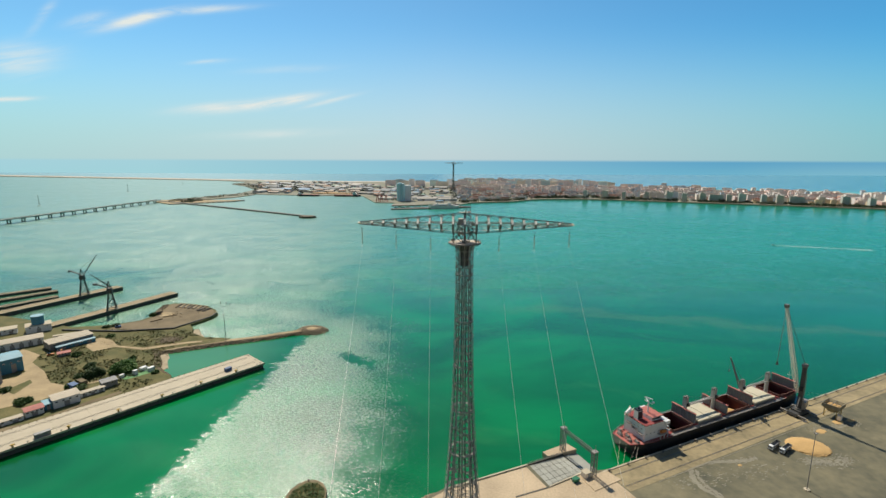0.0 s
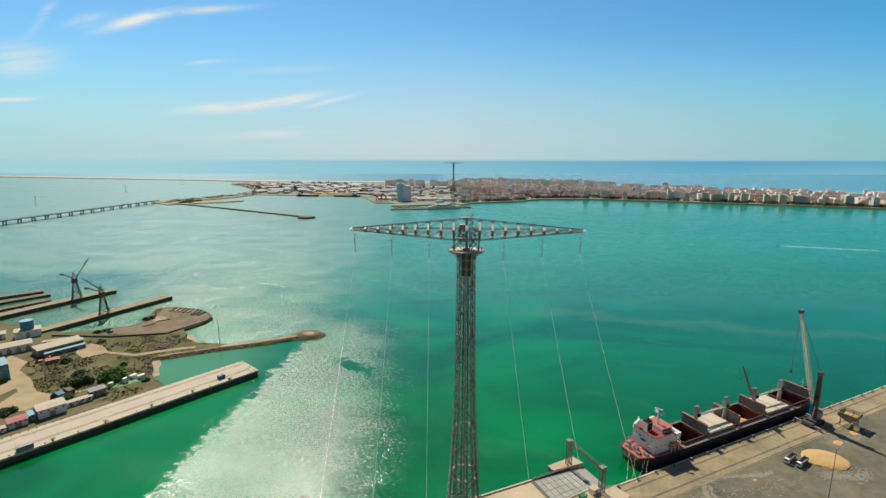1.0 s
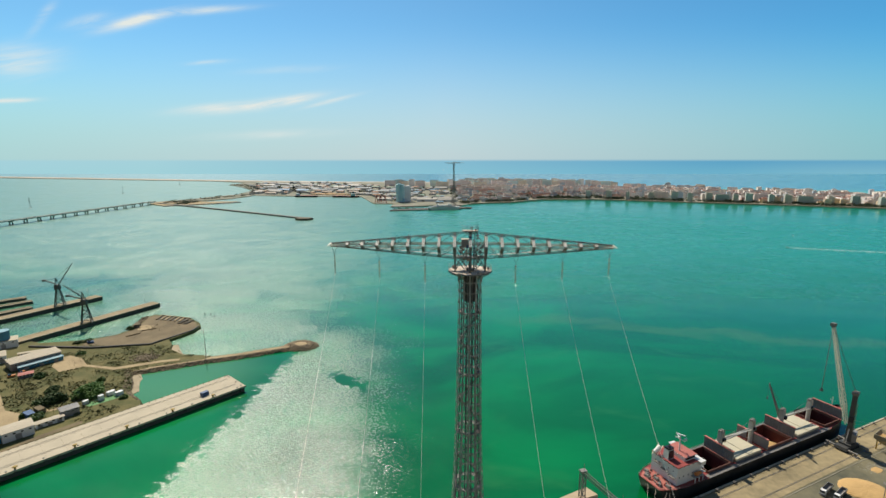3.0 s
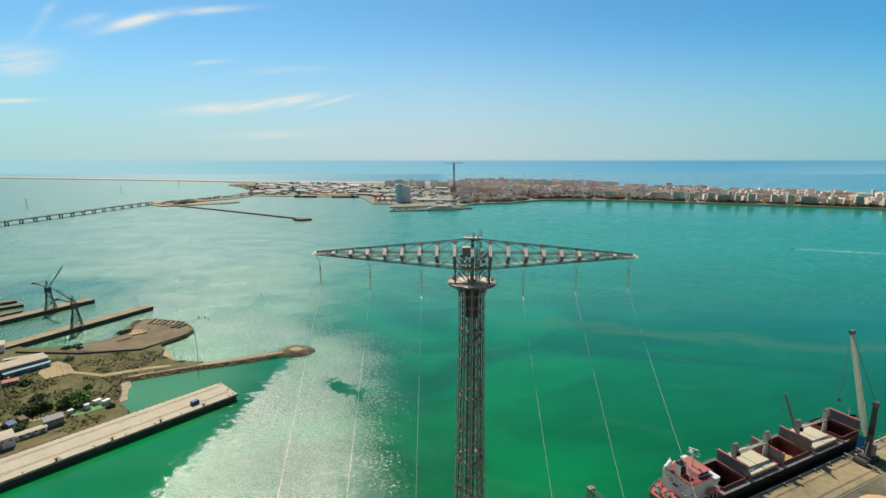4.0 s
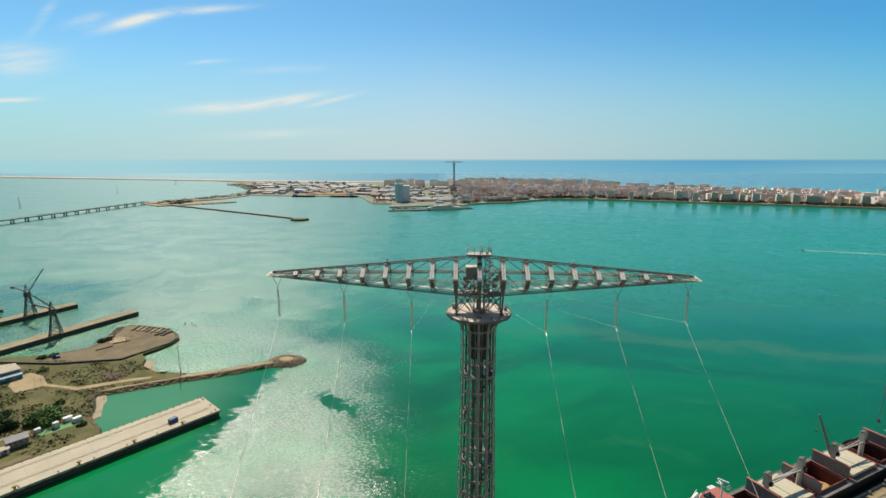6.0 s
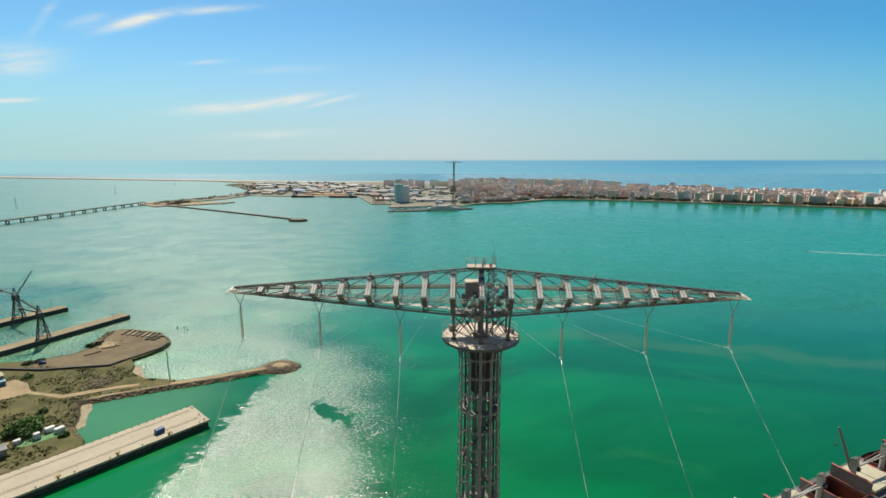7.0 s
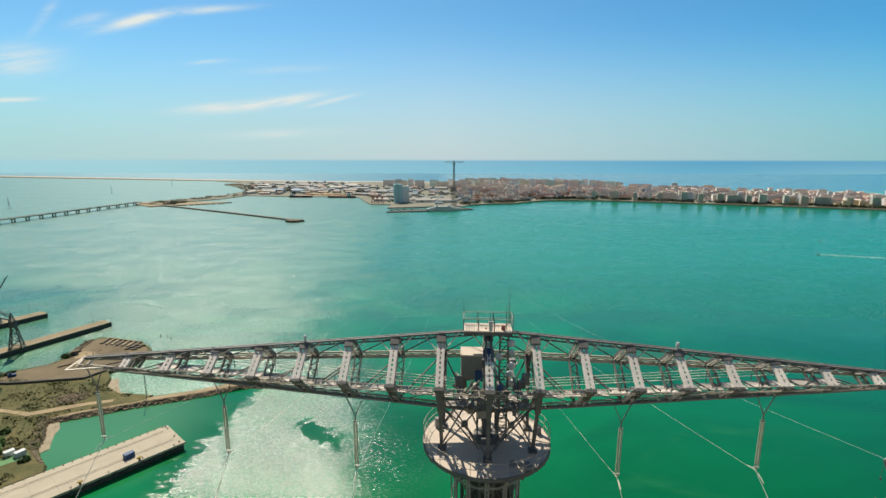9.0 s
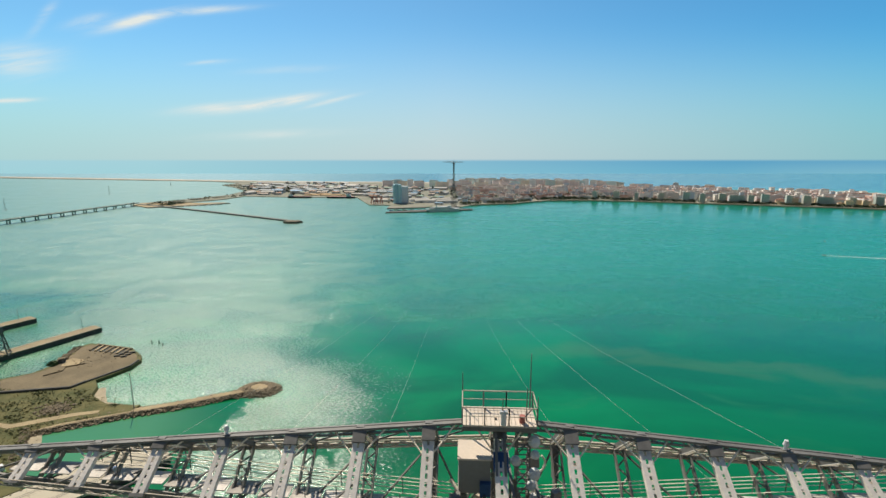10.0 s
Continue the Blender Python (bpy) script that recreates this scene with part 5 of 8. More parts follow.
    def wide(x):
        return 0.95 + 3.1 * (1 - abs(x) / HALF)

    def chord(x, which):
        h, d = half(x), wide(x)
        z = Z_MID - base
        return Vector({"T": (ax + x, 0, z + h), "F": (ax + x, -d, z), "R": (ax + x, d, z), "B": (ax + x, 0, z - h)}[which])

    frames = [k * BAY for k in range(-9, 10)]
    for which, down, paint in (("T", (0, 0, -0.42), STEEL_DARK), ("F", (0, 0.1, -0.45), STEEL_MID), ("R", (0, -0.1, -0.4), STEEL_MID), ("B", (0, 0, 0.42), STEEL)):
        g = Geo()
        d = Vector(down)
        for x0, x1 in ((-HALF, 0), (0, HALF)):
            p, s = chord(x0, which), chord(x1, which)
            k0, k1 = (0.45, 1.0) if x0 < 0 else (1.0, 0.45)
            for oy in (-0.18, 0.18):
                o = Vector((0, oy, 0)) if which in "TB" else Vector((0, 0, oy))
                g.beam(p + o, s + o, 0.05 if which == "F" else 0.13, 0.05 if which == "F" else 0.13)
            if which != "F":
                g.beam(p, s, 0.42 if which == "T" else 0.08, 0.06)
            g.beam(p + d * k0, s + d * k1, 0.05 if which == "F" else 0.12, 0.05 if which == "F" else 0.11)
            g.lace(p, s, p + d * k0, s + d * k1, 36, {"R": 0.09, "F": 0.03}.get(which, 0.06))
        part({"T": "top_chord", "F": "front_chord", "R": "rear_chord", "B": "bottom_chord"}[which], g, paint, t)
    for x in frames:
        h = half(x)
        if abs(x) > 34:
            continue
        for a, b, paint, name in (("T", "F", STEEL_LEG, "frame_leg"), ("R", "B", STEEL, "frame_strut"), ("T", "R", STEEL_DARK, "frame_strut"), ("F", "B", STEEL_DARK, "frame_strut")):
            p, s = chord(x, a), chord(x, b)
            g = Geo()
            along = Vector((1, 0, 0))
            p, s = p.lerp(s, 0.17 if name == "frame_leg" else 0.02), p.lerp(s, 0.93 if name == "frame_leg" else 0.98)
            if a == "T" and b == "F":
                # leg foot shifted forward so its face catches more sun
                s = s + Vector((0, -0.75 * half(x) / 3.7, 0.0))
            up = (s - p).normalized().cross(along)
            if name == "frame_leg":
                for k in (-1, 1):
                    g.beam(p + along * k * 0.19, s + along * k * 0.19, 0.24, 0.07, up)
                    g.beam(p + along * k * 0.30 - up * 0.12, s + along * k * 0.30 - up * 0.12, 0.04, 0.24, up)
                n = max(2, int((s - p).length / 0.42))
                for k in range(n + 1):
                    c = p.lerp(s, k / n)
                    g.beam(c - along * 0.1 - up * 0.004, c + along * 0.1 - up * 0.004, 0.17, 0.05, up)
            else:
                for k in (-1, 1):
                    g.beam(p + along * k * 0.3, s + along * k * 0.3, 0.10, 0.30, up)
                g.lace(p - along * 0.3, s - along * 0.3, p + along * 0.3, s + along * 0.3, max(2, int(h * 1.5)), 0.07)
            part(name, g, paint, t)
            if name == "frame_leg":
                e = chord(x, "T")
                part("leg_head", Geo().beam(e.lerp(s, 0.02), e.lerp(s, 0.185), 0.74, 0.26, up), STEEL_DARK, t)
                part("leg_shoe", Geo().beam(s.lerp(p, -0.02), s.lerp(p, 0.05), 0.8, 0.2, up), STEEL_DARK, t)
            elif a + b == "TR" and h > 0.8:
                # pale strips: sun on the flanges is put into their colour
                part("lit_flange", Geo().beam(p.lerp(s, 0.22) + up * 0.17, p.lerp(s, 0.95) + up * 0.17, 0.16, 0.05, up).beam(p.lerp(s, 0.22) - along * 0.31 + up * 0.17, p.lerp(s, 0.95) - along * 0.31 + up * 0.17, 0.12, 0.05, up), STEEL_LEG, t)
        if abs(x) > 1:  # tapering bracket under the front chord
            f, b = chord(x, "F"), chord(x, "B")
            e = f.lerp(b, 0.62)
            part("bracket", Geo().add([f + Vector((-0.42, -0.03, 0.1)), f + Vector((0.42, -0.03, 0.1)), e + Vector((0.16, -0.03, 0)), e + Vector((-0.16, -0.03, 0)),
                                       f + Vector((-0.42, 0.2, 0.1)), f + Vector((0.42, 0.2, 0.1)), e + Vector((0.16, 0.2, 0)), e + Vector((-0.16, 0.2, 0))],
                                      [(0, 1, 2, 3)[::-1], (4, 5, 6, 7), (0, 4, 5, 1)[::-1], (1, 5, 6, 2)[::-1], (2, 6, 7, 3)[::-1], (3, 7, 4, 0)[::-1]]), STEEL_DARK, t)
        for which in "TFRB":
            c = chord(x, which)
            part("gusset", Geo().box(c, (0.5, 0.28, 0.2), 0, 0.85), STEEL_DARK, t)
    for a, b in (("T", "F"), ("R", "B"), ("T", "R"), ("F", "B")):
        for k, (x0, x1) in enumerate(zip(frames, frames[1:])):
            if max(abs(x0), abs(x1)) > 34:
                x0, x1 = max(x0, -34.6), min(x1, 34.6)
            p0, p1, s0, s1 = chord(x0, a), chord(x1, a), chord(x0, b), chord(x1, b)
            m0, n0 = (p0 + p1) / 2, (s0 + s1) / 2
            w = 0.04 if a == "F" else 0.065
            if a + b != "TF":
                part("diagonal", Geo().beam(s0, p1, w + 0.03) if x0 < 0 else Geo().beam(p0, s1, w + 0.03), STEEL_DARK, t)
            if a == "T":
                for e, f in ((p0, s0), (p1, s1)):
                    part("knee_brace", Geo().beam(m0.lerp(e, 0.2), e.lerp(f, 0.4), w), STEEL_PALE if b == "F" else STEEL_DARK, t)
            if b == "F":  # lower knee, on the outer side of each frame
                e, f = (p1, s1) if x0 < 0 else (p0, s0)
                part("knee_brace", Geo().beam(n0.lerp(f, 0.15), f.lerp(e, 0.34), w + 0.02), STEEL_DARK, t)
    for x in (-4 * BAY, 4 * BAY):
        c = chord(x, "T")
        part("warning_light", Geo().tube(c, c + Vector((0, 0, 0.35)), 0.09, 8).tube(c + Vector((0, 0, 0.35)), c + Vector((0, 0, 0.62)), 0.17, 10, 0.1), WHITE, t, "small white warning light")
    for sx in (-1, 1):
        p = [chord(sx * HALF, w) for w in "TFBR"]
        g = Geo()
        for i in range(4):
            g.beam(p[i], p[(i + 1) % 4], 0.22)
        part("end_frame", g, STEEL_PALE, t)
        part("end_bar", Geo().beam(p[0] + Vector((sx * 0.1, 0.2, 0)), p[1] + Vector((sx * 0.6, -0.6, -0.1)), 0.22, 0.1), STEEL_PALE, t)
        part("end_bar", Geo().beam(p[1] + Vector((sx * 0.6, -0.6, -0.1)), p[1] - Vector((sx * 2.5, 0.25, -0.1)), 0.16, 0.1), STEEL_PALE, t)
    # walkway low inside the arm, board by board, with hand rails on its rear side
    def walk_z(x):
        return chord(x, "B").z + 0.42 + 0.38 * (1 - abs(x) / HALF)

    board = Geo().box((0, 0, 0), (1.84, 1.15, 0.06)).mesh("board", BOARD)
    for k in range(-15, 16):
        x = k * 1.9
        if abs(x) < 1.2:
            continue
        ob = part("board", board, None, t)
        ob.matrix_basis = pose(ax + x, 0.75, walk_z(x))
    for y, hs in ((0.40, (1.0,)), (1.6, (0.4, 0.65, 0.9, 1.15))):
        for h in hs:
            g = Geo()
            for x0, x1 in ((-25, -2), (2, 25)):
                g.beam((ax + x0, y, walk_z(x0) + h), (ax + x1, y, walk_z(x1) + h), 0.035)
            part("hand_rail", g, STEEL_PALE, t)
        for k in range(-13, 14):
            if abs(k) > 1:
                part("rail_post", Geo().beam((ax + k * 1.9, y, walk_z(k * 1.9)), (ax + k * 1.9, y, walk_z(k * 1.9) + hs[-1]), 0.045), STEEL_DARK, t)
    # turntable: legs between platform and arm, with crossed stays
    for x in (-BAY, 0, BAY):
        for w in "FR":
            p = chord(x, w)
            g = Geo()
            foot = Vector((p.x * 0.97, math.copysign(3.15 if x == 0 else 1.7, p.y), zp))
            g.beam(p, foot, 0.27, 0.24).box((foot.x, foot.y, zp + 0.1), (0.7, 0.7, 0.2)).beam(p, p.lerp(foot, 0.32), 0.42, 0.34)
            part("arm_leg", g, STEEL_DARK, t)
    stays = []
    for sx in (-1, 1):
        for sy in (-1, 1):
            f = chord(sx * BAY, "F" if sy < 0 else "R")
            o = chord(0, "F" if sy < 0 else "R")
            node = Vector((sx * 1.9, f.y * 0.62, zp + 2.7))
            stays += [(node, f), (node, o), (node, (sx * BAY * 0.97, sy * 1.7, zp + 0.2)), (node, (sx * 0.7, f.y * 0.45, zp)), (node, (0.0, sy * 3.15, zp + 0.2))]
            stays += [((sx * 1.2, sy * 0.6, zp), chord(sx * BAY, "B")), ((sx * BAY * 0.97, sy * 1.7, zp + 0.4), (sx * 1.0, sy * 0.7, Z_MID - base - 1.2))]
            part("node_plate", Geo().box(node, (0.55, 0.12, 0.55), 20), STEEL_DARK, t)
    for p0, p1 in stays:
        part("turntable_stay", Geo().beam(p0, p1, 0.1), STEEL_DARK, t)
    part("turntable_hub", Geo().tube((ax, 0, zp), (ax, 0, zp + 0.5), 1.1, 18).tube((ax, 0, zp + 0.5), (ax, 0, zp + 2.6), 0.42, 12, 0.4), STEEL_DARK, t)
    for sx in (-1, 1):  # lift head between platform and arm
        for sy in (-1, 1):
            part("lift_post", Geo().beam((sx * 0.8, sy * 0.8, zp), (sx * 0.8, sy * 0.8, Z_MID - base - 0.5), 0.13), STEEL_DARK, t)
    rnd = random.Random(17)
    for k in range(26):  # winches, motors and boxes crowded under the arm
        a, r = rnd.uniform(0, 6.28), rnd.uniform(0.6, 2.4)
        c = (ax + 0.5 + r * math.cos(a) * 1.3, r * math.sin(a), zp + rnd.uniform(2.6, 5.6))
        if k % 3:
            part("equipment_box", Geo().box(c, (rnd.uniform(0.25, 0.8), rnd.uniform(0.25, 0.8), rnd.uniform(0.25, 0.7)), rnd.uniform(0, 90), 0.93), STEEL_DARK if k % 4 else STEEL_MID, t)
        else:
            part("pipe", Geo().tube(c, (c[0] + rnd.uniform(-1.4, 1.4), c[1] + rnd.uniform(-1, 1), c[2] + rnd.uniform(-1.2, 1.2)), rnd.uniform(0.05, 0.13), 8), STEEL if k % 2 else STEEL_PALE, t)
    for x0, x1, y0, y1 in ((-3.5, -1.4, -0.9, 0.4), (-1.3, 1.2, -1.1, 1.5), (1.4, 3.6, -0.9, 0.45)):  # plates added low in the middle of the arm to shade the deck
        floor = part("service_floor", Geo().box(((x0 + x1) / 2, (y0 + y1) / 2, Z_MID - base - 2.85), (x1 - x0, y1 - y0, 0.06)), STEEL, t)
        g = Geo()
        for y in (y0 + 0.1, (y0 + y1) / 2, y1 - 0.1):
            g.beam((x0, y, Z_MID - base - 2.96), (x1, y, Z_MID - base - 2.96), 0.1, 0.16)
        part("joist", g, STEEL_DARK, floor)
    for x, y, s, h in ((-4.3, 1.6, 0.5, 0.9), (4.6, 1.0, 0.5, 0.7), (3.0, -4.0, 0.9, 0.3), (2.0, -3.6, 0.5, 0.25)):
        part("cabinet", Geo().box((x, y, zp + h / 2), (s, s, h), 20, 0.92), GREYBOX, t)
    for x, y, s, h, paint in ((-2.4, -2.0, 0.6, 0.7, STEEL_DARK), (2.6, -2.2, 0.6, 0.6, STEEL_DARK), (3.0, -1.6, 0.5, 0.9, STEEL), (-0.4, 1.6, 0.5, 0.7, STEEL_DARK), (2.2, 1.8, 0.7, 0.7, STEEL), (0.9, -2.9, 0.4, 0.5, BLUE)):
        part("equipment_box", Geo().box((x, y, Z_MID - base - 0.35 + h / 2), (s, s * 0.8, h), 15, 0.9), paint, t)
    for x in (-2.2, -0.8, 0.8, 2.2):
        part("floor_beam", Geo().beam((ax + x, chord(x, "F").y, Z_MID - base - 0.42), (ax + x, chord(x, "R").y, Z_MID - base - 0.42), 0.16, 0.2), STEEL_DARK, t)
    # middle post with blue head, cabin, ladder mast with dishes
    g = Geo()
    p, s = chord(0, "T"), chord(0, "F")
    for k in (-1, 1):
        g.beam((ax + k * 0.22, -0.25, p.z + 0.2), (ax + k * 0.24, s.y + 0.1, s.z), 0.14, 0.3)
    part("middle_post", g, STEEL_DARK, t)
    mid = (p + s) / 2
    part("post_cap", Geo().beam(p.lerp(s, 0.32) + Vector((0, -0.08, 0.06)), p.lerp(s, 0.5) + Vector((0, -0.08, 0.06)), 0.78, 0.16, Vector((0, -0.7, 0.7))), BLUE, t, "blue painted sleeve")
    cab = part("cabin", Geo().box((ax - 1.35, 0.2, Z_TOP - base - 2.85), (1.75, 1.7, 2.1)), GREYBOX, t, "grey sheet-metal cabin")
    part("roof", Geo().box((ax - 1.35, 0.2, Z_TOP - base - 1.76), (1.9, 1.85, 0.1)), CREAM, cab)
    part("box", Geo().box((ax - 0.75, -0.8, Z_TOP - base - 3.5), (0.6, 0.3, 0.8)), BLUE, cab)
    part("cabin_stand", Geo().beam((ax - 2, 0.2, Z_TOP - base - 5.2), (ax - 1.9, 0.2, Z_TOP - base - 3.9), 0.2).beam((ax - 0.8, 0.2, Z_TOP - base - 5.2), (ax - 0.9, 0.2, Z_TOP - base - 3.9), 0.2), STEEL_DARK, t)
    mx = ax + 1.35
    for sx in (-0.35, 0.35):
        for sy in (-0.35, 0.35):
            part("ladder_rail", Geo().beam((mx + sx, sy, zp), (mx + sx, sy, Z_TOP - base + 0.3), 0.1), STEEL_DARK, t)
    g = Geo()
    for k in range(34):
        z = zp + 0.3 * k
        g.beam((mx - 0.35, -0.35, z), (mx + 0.35, -0.35, z), 0.05)
        if k % 3 == 0:
            g.beam((mx - 0.35, 0.35, z), (mx + 0.35, 0.35, z), 0.07).beam((mx - 0.35, -0.35, z), (mx - 0.35, 0.35, z), 0.07).beam((mx + 0.35, -0.35, z), (mx + 0.35, 0.35, z), 0.07)
            g.beam((mx - 0.35, -0.35, z), (mx + 0.35, -0.35, z + 0.9), 0.05)
    part("ladder", g, STEEL_DARK, t)
    for k, (dx, dz, r) in enumerate(((0.55, -0.7, 0.34), (0.6, -1.5, 0.26), (-0.45, -1.9, 0.3), (0.6, -2.7, 0.36), (0.45, -3.4, 0.28), (0.65, -4.2, 0.3))):
        c = Vector((mx + dx, -0.45, Z_TOP - base + dz))
        dish = part("dish", Geo().tube(c, c + Vector((0.06, -0.22, 0.05)), r, 14, r * 0.8).tube(c + Vector((0.06, -0.22, 0.05)), c + Vector((0.08, -0.3, 0.07)), r * 0.8, 14, r * 0.2), WHITE, t, "small white dish aerial")
        part("bracket", Geo().beam(c, (mx + 0.3, -0.3, c.z), 0.08), STEEL_DARK, dish)
    pipe = Geo()
    for k in range(8):
        a0, a1 = k * 0.35, (k + 1) * 0.35
        pipe.tube((mx + 0.9 + 0.35 * math.sin(a0), -0.2, Z_TOP - base - 2.2 - 0.5 * math.cos(a0)), (mx + 0.9 + 0.35 * math.sin(a1), -0.2, Z_TOP - base - 2.2 - 0.5 * math.cos(a1)), 0.06, 6)
    part("pipe_bend", pipe, STEEL_PALE, t)
    # top deck
    zt = 158.0 - base
    x0, x1 = ax - 2.05, ax + 1.95
    n = 18
    plank = Geo().box((0, 0, 0), ((x1 - x0) / n - 0.02, 2.0, 0.1)).mesh("plank", CREAM)
    for k in range(n):
        part("plank", plank, None, t).matrix_basis = pose(x0 + (k + 0.5) * (x1 - x0) / n, 0, zt - 0.05)
    part("deck_beam", Geo().beam((x0, -0.95, zt - 0.22), (x1, -0.95, zt - 0.22), 0.14, 0.24).beam((x0, 0.95, zt - 0.22), (x1, 0.95, zt - 0.22), 0.14, 0.24), STEEL_DARK, t)
    for x in (x0, x0 + 1.2, x0 + 2.5, x1 - 1.5, x1):
        for y in (-0.95, 0.95):
            part("deck_post", Geo().beam((x, y, zt), (x, y, zt + 1.0), 0.07), STEEL_DARK, t)
    for a, b in (((x0, 0.95), (x0 + 2.5, 0.95)), ((x1 - 1.5, 0.95), (x1, 0.95)), ((x0, -0.95), (x1, -0.95)), ((x0, -0.95), (x0, 0.95)), ((x1, -0.95), (x1, 0.95))):
        part("deck_rail", Geo().beam((*a, zt + 1.0), (*b, zt + 1.0), 0.05).beam((*a, zt + 0.5), (*b, zt + 0.5), 0.03), STEEL_MID, t)
    for x, y, h in ((x0, 0.95, 2.1), (x1 - 0.15, 0.95, 3.3), (x1 - 0.5, -0.4, 1.9), (x1, -0.95, 1.7), (ax + 0.1, -1.0, 1.6)):
        part("aerial", Geo().tube((x, y, zt), (x, y, zt + h), 0.045, 6, 0.02), STEEL_DARK, t)
    part("beacon", Geo().tube((ax + 0.15, -1.05, zt + 0.1), (ax + 0.15, -1.05, zt + 0.75), 0.15, 10).box((ax + 0.15, -1.05, zt + 0.82), (0.42, 0.2, 0.15)), WHITE, t, "white beacon lamp housing")
    part("beacon", Geo().tube((ax + 1.2, -0.6, zt), (ax + 1.2, -0.6, zt + 0.4), 0.16, 10), REDLIGHT, t, "reddish beacon housing")
    return t


AXIS = (0.95, 4.4)
STAND = pose(AXIS[0], AXIS[1], 3.0, 0, 0, -2.7)  # the pylon's base, its arm turned a little


def build_string(m, label):
    """A suspension insulator: V yoke, two long strings of discs, clamp."""
    t = thing("insulator_string", m, label, "insulator", "insulators under the cross-arm")
    for s in (-1, 1):
        part("yoke", Geo().beam((s * 0.78, 0, 0.1), (0, 0, -1.75), 0.07), STEEL, t)
    part("plate", Geo().beam((0, 0, -1.7), (0, 0, -2.3), 0.12, 0.05).box((0, 0, -2.32), (0.42, 0.08, 0.12)), STEEL, t)
    for s in (-1, 1):
        g = Geo()
        for k in range(21):
            z = -2.45 - k * 0.19
            g.tube((s * 0.105, 0, z), (s * 0.105, 0, z - 0.16), 0.095, 8, 0.075)
        g.tube((s * 0.105, 0, -2.35), (s * 0.105, 0, -6.6), 0.035, 6)
        part("disc_string", g, GLASSY, t)
    part("clamp", Geo().box((0, 0, -6.66), (0.42, 0.1, 0.14)).beam((0, 0, -6.7), (0, 0, -6.95), 0.1).cable([(0, -1.2, -7.3), (0, -0.4, -7.02), (0, 0.4, -7.02), (0, 1.2, -7.3)], 0.035), GALV, t)
    return t


near_pylon = build_pylon(STAND, "tall dark lattice steel pylon with a tapering cross-arm and round platform")
FAR = (33.5, 1643.0)
far_pylon = copy_thing(near_pylon, pose(FAR[0], FAR[1], 3.0, 0, 0, 0))
tagged(far_pylon, "distant lattice steel pylon standing on the opposite shore")
WIRES = [k * s * BAY for s in (-1, 1) for k in (2.95, 5.95, 8.9)]


def arm_bottom(x):
    return Z_MID - (0.42 + 3.28 * (1 - abs(x) / HALF)) - 0.1


first = None
for x in WIRES:
    p = STAND @ pose(x, 0, arm_bottom(x) - 3.0)
    first = copy_thing(first, p) if first else build_string(p, "long grey glass insulator string hanging from the cross-arm")
for x in WIRES:  # conductors: across the bay, and down to the land side
    a = STAND @ Vector((x, 0, arm_bottom(x) - 10.0))
    c = thing("conductor", Matrix.Identity(4), "pale steel power conductor strung from the pylon", "cable", "conductors of the crossing")
    line = [((k / 48) ** 1.3) for k in range(49)]
    part("bay_span", Geo().cable([(a.x + (FAR[0] - AXIS[0]) * u, a.y + (FAR[1] - AXIS[1]) * u, a.z - 4 * 106 * u * (1 - u)) for u in line], 0.011), GALV, c)
    line = [k / 24 for k in range(25)]
    part("land_span", Geo().cable([(a.x * (1 - 0.42 * u), a.y - 290 * u, a.z + (14 - a.z) * u - 4 * 12 * u * (1 - u)) for u in line], 0.028), GALV, c)

